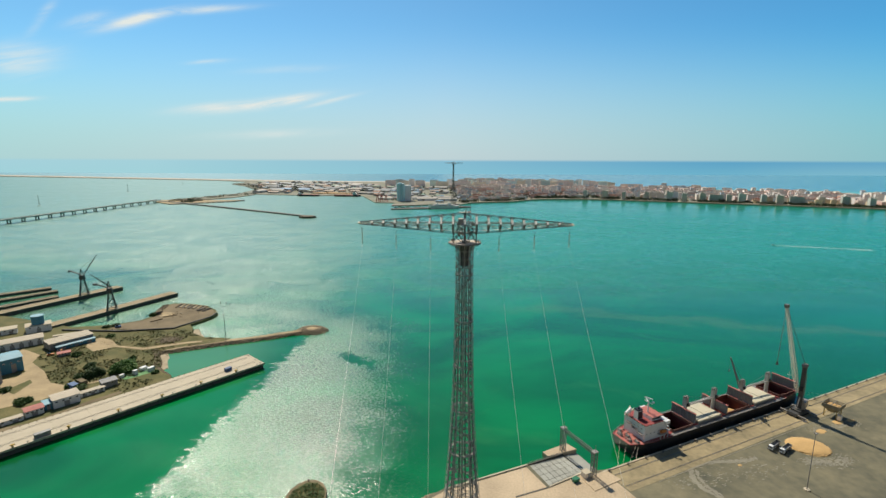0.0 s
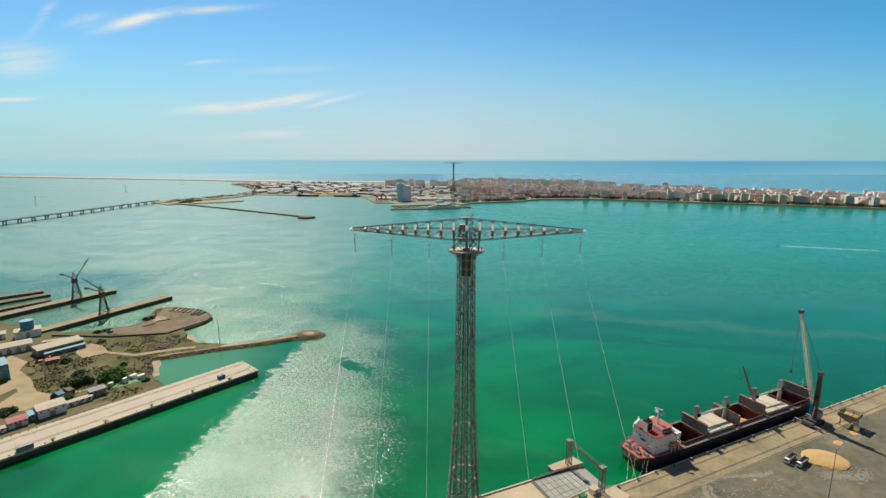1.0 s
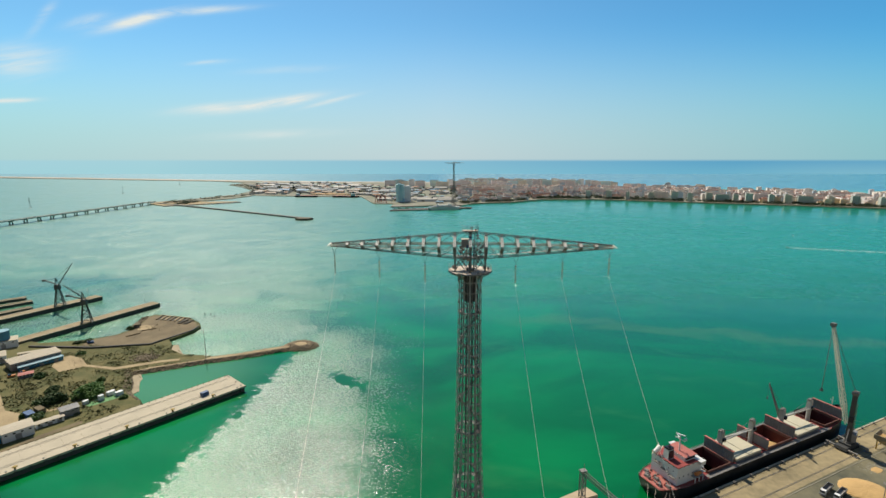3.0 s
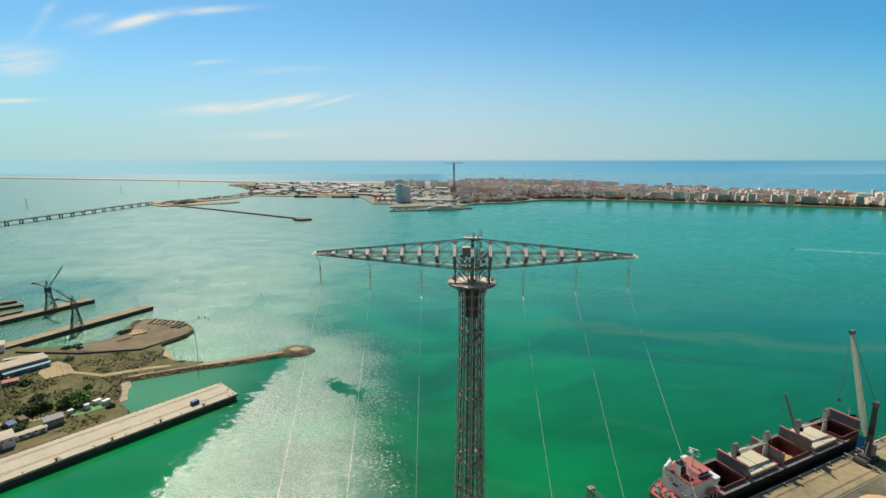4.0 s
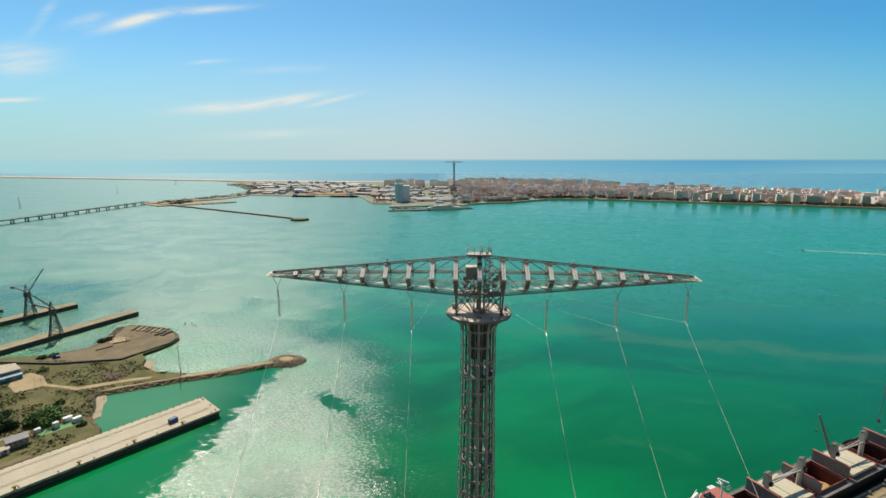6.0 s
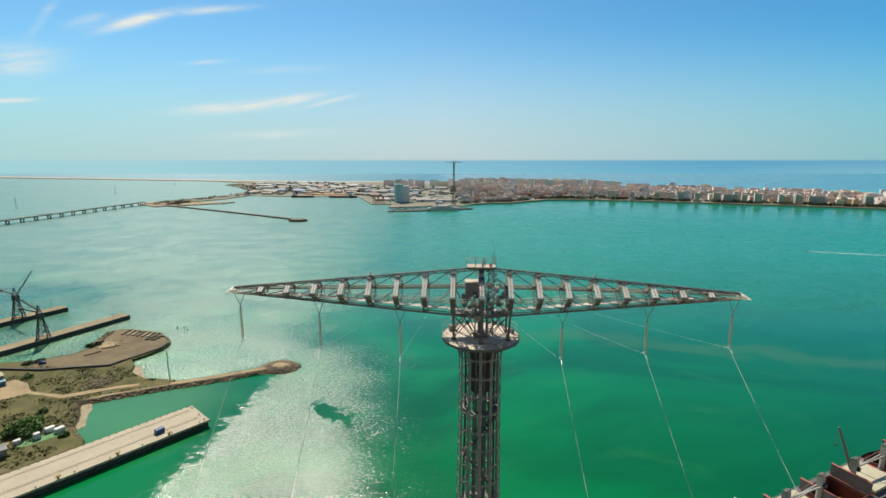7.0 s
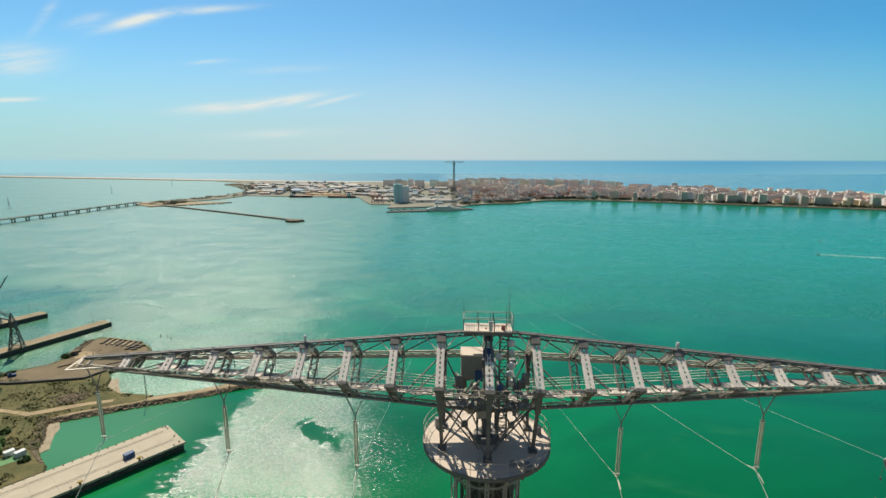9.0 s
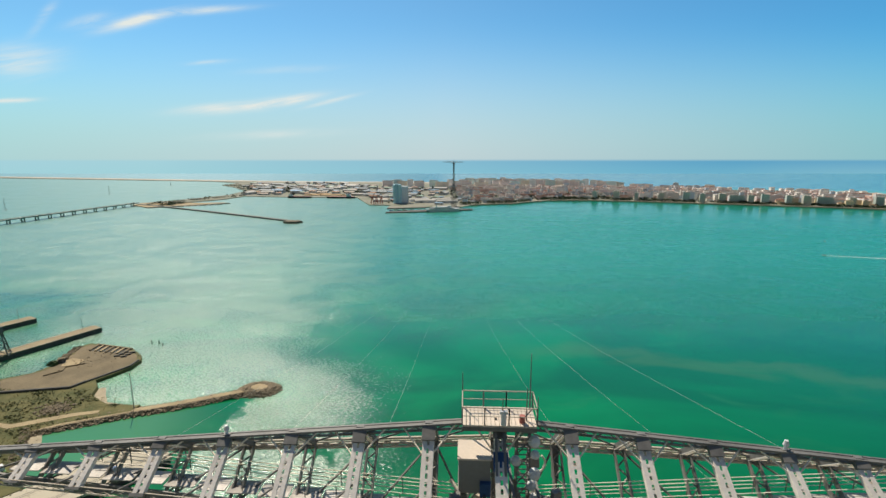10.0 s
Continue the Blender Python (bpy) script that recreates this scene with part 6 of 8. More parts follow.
# ---- bulk carrier at the quay ----
def build_ship():
    """A handysize bulk carrier: x from stern to bow, y across, z above the water."""
    L, BEAM, DECK = 176.0, 22.5, 8.2
    t = thing("bulk_carrier", QUAY @ pose(27, 13.8, 0), "black-hulled bulk carrier with red decks moored at the quay", "ship")

    def outline(x0, x1, n, wide):
        pts = []
        for k in range(n + 1):
            x = x0 + (x1 - x0) * k / n
            w = 1.0
            if x < 14:
                w = 0.62 + 0.38 * math.sin(x / 14 * math.pi / 2)
            if x > L - 30:
                w = max(0.02, 1 - ((x - L + 30) / 30) ** 2.2)
            pts.append((x, wide * w / 2))
        return pts

    def hull(z0, z1, w0, w1, cut=0.0):
        low, high = outline(cut, L - cut * 1.3, 40, w0), outline(0, L, 40, w1)
        g = Geo()
        pts, n = [], len(low)
        for ring, z in ((low, z0), (high, z1)):
            pts += [(x, y, z + (max(0, (x - L + 26) / 26) ** 2 * 2.6 if z > 3 else 0)) for x, y in ring]
            pts += [(x, -y, z + (max(0, (x - L + 26) / 26) ** 2 * 2.6 if z > 3 else 0)) for x, y in reversed(ring)]
        m = 2 * n
        return g.add(pts, [(k, k + m, (k + 1) % m + m, (k + 1) % m) for k in range(m)] + [tuple(range(m))])

    part("hull", hull(-3, DECK, BEAM * 0.94, BEAM, 5.0), HULL, t, "black painted hull")
    ring = outline(0.1, L - 0.1, 40, BEAM - 0.3)
    lift = [max(0, (x - L + 26) / 26) ** 2 * 2.6 for x, _ in ring]
    n = len(ring)
    # deck with the three open holds left out, in cross strips
    holds = [(34.5, 52.5), (84.5, 108.5), (142.0, 159.0)]
    g = Geo()

    def width(x):
        return np.interp(x, [p[0] for p in ring], [p[1] for p in ring])

    cuts = sorted({0.1, 8, 14, 24, L - 26, L - 20, L - 14, L - 8, L - 3, L - 0.1, *[v for h in holds for v in h]})
    for a, b in zip(cuts, cuts[1:]):
        za, zb = (DECK + max(0, (x - L + 26) / 26) ** 2 * 2.6 for x in (a, b))
        wa, wb = width(a), width(b)
        if any(a >= h0 and b <= h1 for h0, h1 in holds):
            for s in (-1, 1):
                g.add([(a, s * 8.2, za), (b, s * 8.2, zb), (b, s * wb, zb), (a, s * wa, za)], [(0, 1, 2, 3) if s > 0 else (3, 2, 1, 0)])
        else:
            g.add([(a, -wa, za), (b, -wb, zb), (b, wb, zb), (a, wa, za)], [(0, 1, 2, 3)])
    part("deck", g, RED, t, "red oxide painted deck")
    for s in (-1, 1):
        part("side_deck", Geo().box((88, s * 9.9, DECK + 0.05), (112, 2.6, 0.1)), HATCHGREY, t, "dark grey side deck")
    for s in (-1, 1):
        g = Geo()
        for x0, x1 in zip(range(0, 172, 4), range(4, 176, 4)):
            w0, w1 = width(max(0.1, x0)), width(min(L - 0.1, x1))
            z = DECK + max(0, (x0 - L + 26) / 26) ** 2 * 2.6
            g.beam((x0, s * w0, z + 0.95), (x1, s * w1, z + 0.95), 0.08).beam((x0, s * w0, z + 0.5), (x1, s * w1, z + 0.5), 0.05).beam((x0, s * w0, z), (x0, s * w0, z + 0.95), 0.07)
        part("railing", g, STEEL, t)
    part("bulwark", Geo().add([(x, s * y, DECK + z + h) for s in (1, -1) for h in (0, 1.3) for (x, y), z in list(zip(ring, lift))[-8:]],
                              [(o + k, o + k + 1, o + k + 9, o + k + 8) for o in (0, 16) for k in range(7)]), HULL, t)
    # holds and hatches
    for k, (a, b) in enumerate(holds):
        hold = part("hold", Geo().add([(x, y, z) for z in (-1.0, DECK + 1.6) for x, y in ((a, -8.2), (b, -8.2), (b, 8.2), (a, 8.2))],
                                      [(0, 1, 2, 3), (4, 5, 1, 0), (5, 6, 2, 1), (6, 7, 3, 2), (7, 4, 0, 3)]), RUSTRED, t, "open hold with rust-red sides")
        g = Geo()
        for p, s in (((a, -8.4), (b, -8.4)), ((b, -8.4), (b, 8.4)), ((b, 8.4), (a, 8.4)), ((a, 8.4), (a, -8.4))):
            g.beam((*p, DECK + 0.85), (*s, DECK + 0.85), 0.35, 1.8)
        part("coaming", g, RUSTCOAM, hold)
        if k == 1:
            rnd = random.Random(3)
            part("cargo", Geo().dome(((a + b) / 2, -1.0, 0.5), 11.4, 7.6, 4.5, rnd, 20, 6, 0.04).box(((a + b) / 2, 0, 0.2), (b - a - 0.4, 16, 1.4)), GRAIN, hold, "ochre grain cargo")
        else:
            part("cargo", Geo().box(((a + b) / 2, 0, -0.4), (b - a - 0.4, 16, 0.8)), RUSTRED, hold)
        sides = {0: (a - 1.5,), 1: (a - 1.2, b + 1.2), 2: (b + 1.2,)}[k]
        if k == 0:
            sides = (b + 1.2,)
        for x in sides:  # folded hatch panels standing on edge
            long_y = 17.5
            if k == 1 and x < a:
                for y, w in ((-5.2, 8.6), (6.2, 5.6)):
                    panel = part("hatch_panel", Geo().box((x, y, DECK + 4.6), (0.9, w, 5.6)), HATCHGREY, t, "grey hatch panel standing upright")
                    part("stiffener", Geo().box((x, y, DECK + 7.55), (1.3, w, 0.3)), REDLIGHT, panel)
                continue
            panel = part("hatch_panel", Geo().box((x, 0, DECK + 4.8), (0.9, long_y, 6.2)), HATCHGREY, t, "grey hatch panel standing upright")
            g = Geo()
            for i in range(9):
                g.box((x - 0.55, -long_y / 2 + 1 + i * (long_y - 2) / 8, DECK + 4.8), (0.25, 0.22, 5.8))
            part("stiffener", g, HATCHGREY, panel)
            part("edge", Geo().box((x, 0, DECK + 8.0), (1.3, long_y + 0.2, 0.3)), REDLIGHT, panel)
    for a, b in ((57.0, 79.0), (113.5, 136.0)):  # closed hatches, two covers each
        hatch = part("hatch", Geo().box(((a + b) / 2, 0, DECK + 0.9), (b - a, 17.2, 1.8)), HATCHGREY, t)
        for k in range(2):
            x0, x1 = a + k * (b - a) / 2 + 0.15, a + (k + 1) * (b - a) / 2 - 0.15
            cover = part("cover", Geo().box(((x0 + x1) / 2, 0, DECK + 2.15), (x1 - x0, 18.2, 0.8), 0, 0.97), HATCH, hatch, "buff steel hatch cover")
    # deck cranes
    for k, x in enumerate((54.8, 82.0, 111.2, 139.5)):
        crane = part("deck_crane", Geo().tube((x, 0, DECK), (x, 0, DECK + 9.5), 1.25, 14, 1.15).box((x, 0, DECK + 12.3), (2.6, 2.8, 6.4), 0, 0.9), SHIPGREY, t, "grey deck crane with slim jib")
        part("cab", Geo().box((x + 0.2, -1.9, DECK + 10.8), (1.6, 1.2, 1.8)), GLASS_DARK, crane)
        part("sheaves", Geo().tube((x - 0.9, -0.8, DECK + 15.7), (x - 0.9, 0.8, DECK + 15.7), 0.7, 10).tube((x + 0.9, -0.8, DECK + 15.7), (x + 0.9, 0.8, DECK + 15.7), 0.7, 10), STEEL_DARK, crane)
        g = Geo()
        tip = (x - 6, 6.5, DECK + 31) if k == 2 else ((x + 23.5, 0.0, DECK + 9.5) if k in (0,) else (x - 24, 1.0, DECK + 9.0))
        foot = (x, 1.4 if k == 2 else 0, DECK + 9.8)
        for y in (-0.9, 0.9):
            g.beam((foot[0] + (y if k == 2 else 0), foot[1] + (0 if k == 2 else y), foot[2]), (tip[0], tip[1], tip[2]), 0.45, 0.7)
        for i in range(1, 9):
            c = Vector(foot).lerp(Vector(tip), i / 9)
            w = 0.9 * (1 - i / 9)
            g.beam(c - (Vector((w, 0, 0)) if k == 2 else Vector((0, w, 0))), c + (Vector((w, 0, 0)) if k == 2 else Vector((0, w, 0))), 0.2)
        part("jib", g, HATCHGREY if k == 2 else SHIPGREY, crane)
        part("hoist_wire", Geo().tube((x, 0, DECK + 15.9), tip, 0.08, 5), STEEL_DARK, crane)
        if k == 2:
            part("hook", Geo().tube((tip[0], tip[1], tip[2]), (tip[0], tip[1], tip[2] - 9), 0.06, 5).box((tip[0], tip[1], tip[2] - 9.6), (0.6, 0.6, 1.4)), STEEL_DARK, crane)
    # superstructure
    house = part("superstructure", Geo().box((19.5, 0, DECK + 5.1), (18, 16.4, 10.2)).box((22.0, 0, DECK + 11.4), (8, 12, 2.4)), WHITE, t, "white painted accommodation block")
    part("roof_deck", Geo().box((19.5, 0, DECK + 10.35), (18.6, 17.0, 0.3)), RED, house, "red painted roof deck")
    part("bridge_wing", Geo().box((27.5, 0, DECK + 9.3), (3.4, 20, 2.0)).box((27.2, 0, DECK + 10.5), (4.0, 20.4, 0.25)), WHITE, house)
    part("bridge_roof", Geo().box((22.6, 0, DECK + 12.7), (9, 12.4, 0.3)), REDLIGHT, house)
    for side in (-1, 1):
        for row in (1, 3):
            for k in range(5):
                part("window", Geo().box((12.0 + k * 3.3, side * 8.22, DECK + 1.7 + row * 2.7), (0.55, 0.12, 0.5)), GLASS_DARK, house)
    for row in (2, 3):
        for k in range(5):
            part("window", Geo().box((10.46, -5.6 + k * 2.8, DECK + 1.7 + row * 2.7), (0.12, 0.5, 0.5)), GLASS_DARK, house)
    for y in (-5.5, -1, 3.5):
        part("stair_landing", Geo().box((9.6, y, DECK + 4 + (y + 6) * 0.3), (1.6, 4, 0.2)).beam((9.0, y - 2, DECK + 5 + (y + 6) * 0.3), (9.0, y + 2, DECK + 5 + (y + 6) * 0.3), 0.1), STEEL_DARK, house)
    for k in range(3):  # stepped decks on the fore side, with rails and ladders
        z = DECK + 2.6 + k * 2.6
        deck = part("fore_deck", Geo().box((30.0 - k * 0.5, 0, z), (3.6 - k * 0.7, 17.5 - k, 0.2)), SHIPGREY, house)
        part("rail", Geo().beam((31.6 - k * 0.8, -8.6 + k * 0.5, z + 1.0), (31.6 - k * 0.8, 8.6 - k * 0.5, z + 1.0), 0.09), WHITE, deck)
        part("doorway", Geo().box((28.56, -4.5 + k * 1.5, z + 1.2), (0.12, 1.0, 1.9)).box((28.56, 3.5 - k, z + 1.2), (0.12, 1.0, 1.9)), GLASS_DARK, deck)
    part("bridge_window", Geo().box((26.06, 0, DECK + 11.7), (0.12, 11.2, 0.9)).box((22.0, -6.05, DECK + 11.7), (7.0, 0.12, 0.9)), GLASS_DARK, house)
    for side in (-1, 1):
        raft = part("boat_deck", Geo().box((24.5, side * 9.4, DECK + 3.0), (7.5, 2.6, 0.2)), SHIPGREY, t)
        part("rescue_boat", Geo().tube((22.5, side * 9.6, DECK + 4.3), (26.5, side * 9.6, DECK + 4.3), 0.95, 10, 0.8), ORANGE, raft, "faded orange rescue boat")
        for x in (21.5, 24.5, 27.5):
            part("stanchion", Geo().beam((x, side * 10.5, DECK), (x, side * 10.5, DECK + 3.0), 0.3), WHITE, raft)
    rnd = random.Random(12)
    for k in range(34):  # mooring gear, vents and drums on the stern deck
        x, y = rnd.uniform(2.2, 9.6), rnd.uniform(-8.0, 8.0)
        if abs(y) > 0.7 * width(x):
            y *= 0.6
        h = rnd.uniform(0.5, 1.5)
        part("deck_gear", Geo().box((x, y, DECK + h / 2), (rnd.uniform(0.4, 1.4), rnd.uniform(0.4, 1.2), h), rnd.uniform(0, 90), 0.8), STEEL_DARK if k % 3 else REDLIGHT, t)
    part("stern_deck", Geo().prism([(0.6, -5.6), (4.5, -8.4), (9.8, -9.8), (9.8, 9.8), (4.5, 8.4), (0.6, 5.6)], DECK + 0.02, DECK + 0.07), REDLIGHT, t, "faded red stern deck")
    funnel = part("funnel", Geo().box((13.5, 0.5, DECK + 13.2), (4.2, 3.6, 5.6), 0, 0.85), WHITE, t)
    part("funnel_top", Geo().box((13.5, 0.5, DECK + 16.3), (3.7, 3.1, 0.9)).tube((13, 0.1, DECK + 16.7), (12.8, 0.1, DECK + 18), 0.4, 8).tube((14.2, 0.8, DECK + 16.7), (14, 0.8, DECK + 18), 0.35, 8), HULL, funnel)
    part("funnel_band", Geo().box((13.4, -1.25, DECK + 13.2), (3.6, 0.3, 4.4)), HULL, funnel)
    boat = part("lifeboat", Geo().tube((8.5, 5.2, DECK + 12.2), (12.5, 5.2, DECK + 14.6), 1.1, 10, 1.0), WHITE, t, "white free-fall lifeboat")
    part("davit", Geo().beam((8.5, 6.5, DECK + 10.4), (13, 6.5, DECK + 15.6), 0.3).beam((8.5, 3.9, DECK + 10.4), (13, 3.9, DECK + 15.6), 0.3), STEEL_PALE, boat)
    mast = part("radar_mast", Geo().tube((21, 0, DECK + 12.8), (21, 0, DECK + 22), 0.45, 8, 0.3).beam((21, -3, DECK + 19.5), (21, 3, DECK + 19.5), 0.3), WHITE, t)
    part("radar", Geo().box((21, 0, DECK + 22.1), (0.5, 4.6, 0.5), 25).box((21.5, 1.6, DECK + 20.2), (0.4, 3.2, 0.4), -30), WHITE, mast)
    part("dome", Geo().dome((22, -2.5, DECK + 20), 0.8, 0.8, 1.0, random.Random(1), 10, 4, 0.0), WHITE, mast)
    for x, y in ((3, 4), (3, -4), (5.5, 0), (6, 7), (6, -7), (168, 0), (163, 3), (164, -3)):
        part("winch", Geo().tube((x, y - 1.1, DECK + 0.8 + max(0, (x - 150) / 26) ** 2 * 2.6), (x, y + 1.1, DECK + 0.8 + max(0, (x - 150) / 26) ** 2 * 2.6), 0.7, 10).box((x, y, DECK + 0.4 + max(0, (x - 150) / 26) ** 2 * 2.6), (2, 2.6, 0.5)), STEEL_DARK, t)
    part("foremast", Geo().tube((166, 0, DECK), (166, 0, DECK + 12), 0.3, 8, 0.15).beam((166, -1.5, DECK + 9), (166, 1.5, DECK + 9), 0.2), STEEL_PALE, t)
    return t


build_ship()
for e0, n0, e1 in ((28, 10, 14), (29, 16, 10), (30, 5, 19), (31, 4, 24), (196, 6, 214), (193, 4, 206)):
    c = thing("mooring_line", Matrix.Identity(4), "thin mooring line from ship to quay", "rope", "mooring lines")
    a, b = Vector(q(e0, n0, 7.4)), Vector(q(e1, -1.2, 3.6))
    g = Geo().cable([a.lerp(b, k / 8) - Vector((0, 0, 2 * k / 8 * (1 - k / 8))) for k in range(9)], 0.05)
    part("rope", g, STEEL_PALE, c)

quay_bollard = bollard(QUAY @ pose(4, -1.4, 3.0), "squat dark bollard on the cargo quay", 1.6)
for k in range(1, 22):
    copy_thing(quay_bollard, QUAY @ pose(4 + k * 14, -1.4, 3.0))
for k in range(14):
    t = thing("quay_fender", QUAY @ pose(30 + k * 13, 0.5, 0), "black rubber fender hung on the quay face", "fender", "fenders of the quay")
    part("pad", Geo().tube((0, 0, 0.4), (0, 0, 2.7), 0.55, 10), RUBBER, t)
    part("chain", Geo().beam((0.7, -0.3, 2.9), (0.4, 0.2, 1.4), 0.08), STEEL_DARK, t)


# ---- mobile harbour crane ----
def mobile_crane(m):
    t = thing("mobile_harbour_crane", m, "grey mobile harbour crane with a raised white lattice boom", "crane")
    part("chassis", Geo().box((0, 0, 1.9), (15, 6.5, 1.6), 0, 0.95).box((0, 0, 3.2), (7, 6, 1.2)), TOWER, t)
    for x in (-6, -3.6, -1.2, 1.2, 3.6, 6):
        for y in (-2.7, 2.7):
            part("wheel", Geo().tube((x, y - 0.6, 0.8), (x, y + 0.6, 0.8), 0.8, 14), RUBBER, t)
    for x in (-6.2, 6.2):
        for y in (-1, 1):
            leg = part("outrigger", Geo().box((x, y * 5.2, 1.8), (1.1, 6, 0.9)).box((x, y * 7.6, 1.0), (0.7, 0.7, 1.8)), STEEL, t)
            part("pad", Geo().box((x, y * 7.6, 0.15), (2.6, 2.2, 0.3)), STEEL_DARK, leg)
    part("slew_ring", Geo().tube((0, 0, 3.8), (0, 0, 4.8), 2.3, 20), STEEL_DARK, t)
    part("machinery", Geo().box((3.2, 0, 7.2), (8, 5, 4.8), 20, 0.97).box((1.5, 0, 10.0), (4, 4.2, 1.0), 20), GREYBOX, t)
    part("counterweight", Geo().box((7.4, 1.6, 6.2), (2.4, 5.2, 3.2), 20), STEEL_DARK, t)
    part("tower", Geo().box((0, 0, 19.5), (3.2, 3.0, 30), 20, 0.8), TOWER, t, "dark grey crane tower")
    part("tower_head", Geo().box((0, 0, 35.2), (3.6, 3.2, 1.6), 20).tube((-1.2, -1.2, 35.8), (-1.2, 1.2, 35.8), 0.9, 12).tube((1.2, -1.2, 35.8), (1.2, 1.2, 35.8), 0.9, 12), STEEL_DARK, t)
    part("cab", Geo().box((-2.4, -1.0, 19.5), (2.0, 2.2, 2.6), 20), GLASS_DARK, t)
    part("ladder", Geo().beam((1.9, -1.2, 5), (1.5, -1.2, 29), 0.5, 0.12), STEEL, t)
    part("strut", Geo().beam((-4.5, -0.8, 4.5), (-1.5, -0.4, 13), 0.6).beam((5.5, 1, 9.4), (1.2, 0.4, 24), 0.3), STEEL, t)
    foot, tip = Vector((-1.8, 1.4, 15.5)), Vector((-1.0, 16.0, 72.5))
    d = (tip - foot).normalized()
    s = d.cross(Vector((0, 0, 1))).normalized()
    u = s.cross(d)
    for i in (-1, 1):
        for j in (-1, 1):
            part("boom_chord", Geo().beam(foot + s * i * 0.9 + u * j * 0.2, foot.lerp(tip, 0.2) + s * i * 1.15 + u * j * 1.1, 0.3).beam(foot.lerp(tip, 0.2) + s * i * 1.15 + u * j * 1.1, tip + s * i * 0.7 + u * j * 0.5, 0.3), STEEL_PALE, t)
    g = Geo()
    k0, k1 = foot.lerp(tip, 0.04), tip
    for i in (-1, 1):
        g.lace(k0 + s * i - u, k1 + s * i * 0.7 - u * 0.5, k0 + s * i + u, k1 + s * i * 0.7 + u * 0.5, 26, 0.16)
        g.lace(k0 + u * i - s, k1 + u * i * 0.5 - s * 0.7, k0 + u * i + s, k1 + u * i * 0.5 + s * 0.7, 26, 0.16)
    part("boom_lacing", g, STEEL_PALE, t)
    part("boom_head", Geo().box(tip + Vector((0, 0, 0.6)), (2.6, 2.4, 2.0)).tube(tip + s * -0.9, tip + s * 0.9, 1.1, 12), STEEL_DARK, t)
    for j in (-0.5, 0.5):
        part("rope", Geo().tube((j, 0.2, 36.4), tip + s * j, 0.09, 5), STEEL_DARK, t)
        part("rope", Geo().tube(tip + s * j, tip + s * j * 0.3 + Vector((-1, 0.5, -40)), 0.09, 5), STEEL_DARK, t)
    part("grab", Geo().box(tip + Vector((-1, 0.5, -41)), (0.8, 0.8, 1.0)).box(tip + Vector((-1, 0.5, -42.0)), (1.8, 1.5, 1.1), 0, 0.6), TOWER, t)
    return t


mobile_crane(QUAY @ pose(167, -8.5, 3.06, 0, 0, 0))


# ---- hopper, lorries, heap, lamp mast ----
def hopper(m):
    t = thing("loading_hopper", m, "tall steel loading hopper on yellowed legs", "hopper")
    for x in (-4, 4):
        for y in (-3.5, 3.5):
            part("leg", Geo().beam((x, y, 0), (x, y, 6.5), 0.5), YELLOW, t)
    part("bracing", Geo().beam((-4, -3.5, 0.5), (4, -3.5, 6), 0.25).beam((4, -3.5, 0.5), (-4, -3.5, 6), 0.25).beam((-4, 3.5, 0.5), (4, 3.5, 6), 0.25), YELLOW, t)
    g = Geo()
    top, low = [(-5.5, -5), (5.5, -5), (5.5, 5), (-5.5, 5)], [(-1, -1), (1, -1), (1, 1), (-1, 1)]
    pts = [(x, y, 9.5) for x, y in top] + [(x, y, 7.0) for x, y in top] + [(x, y, 2.8) for x, y in low] + [(x * 0.94, y * 0.94, 9.5) for x, y in top] + [(x * 0.9, y * 0.9, 3.4) for x, y in low]
    f = []
    for k in range(4):
        j = (k + 1) % 4
        f += [(k, k + 4, j + 4, j), (k + 4, k + 8, j + 8, j + 4), (k, j, j + 12, k + 12), (k + 12, j + 12, j + 16, k + 16)]
    part("bin", g.add(pts, f), HOPPER, t)
    part("grain", Geo().box((0, 0, 7.6), (8.6, 8, 0.8), 0, 0.7), GRAIN, t)
    part("grid", Geo().beam((-5.4, 0, 9.4), (5.4, 0, 9.4), 0.3).beam((0, -4.9, 9.4), (0, 4.9, 9.4), 0.3), STEEL_DARK, t)
    part("control_box", Geo().box((-4.5, -5.5, 2.5), (2.6, 2.2, 3.2)), STEEL_PALE, t)
    return t


hopper(QUAY @ pose(186, -19.5, 3.06, 0, 0, 8))


def lorry(m, label):
    t = thing("tipper_lorry", m, label, "lorry", "lorries beside the heap")
    cab = part("cab", Geo().box((4.6, 0, 1.95), (2.2, 2.5, 2.5), 0, 0.93), WHITE, t, "white lorry cab")
    part("windscreen", Geo().box((5.68, 0, 2.5), (0.12, 2.1, 0.9)), GLASS_DARK, cab)
    part("bumper", Geo().box((5.75, 0, 0.8), (0.3, 2.5, 0.5)), STEEL_DARK, cab)
    part("chassis", Geo().box((0, 0, 0.95), (11, 1.0, 0.35)), STEEL_DARK, t)
    part("body", Geo().box((-1.2, 0, 1.35), (8.6, 2.5, 0.2)).box((-1.2, -1.2, 2.1), (8.6, 0.12, 1.5)).box((-1.2, 1.2, 2.1), (8.6, 0.12, 1.5)).box((3.05, 0, 2.2), (0.12, 2.5, 1.8)).box((-5.45, 0, 2.1), (0.12, 2.5, 1.5)), GREYBOX, t)
    for x in (4.3, 0.6, -2.6, -4.0):
        for s in (-1, 1):
            wheel = part("wheel", Geo().tube((x, s * 0.85, 0.52), (x, s * 1.25, 0.52), 0.52, 14), RUBBER, t)
            part("rim", Geo().tube((x, s * 1.2, 0.52), (x, s * 1.28, 0.52), 0.28, 10), STEEL_PALE, wheel)
    return t


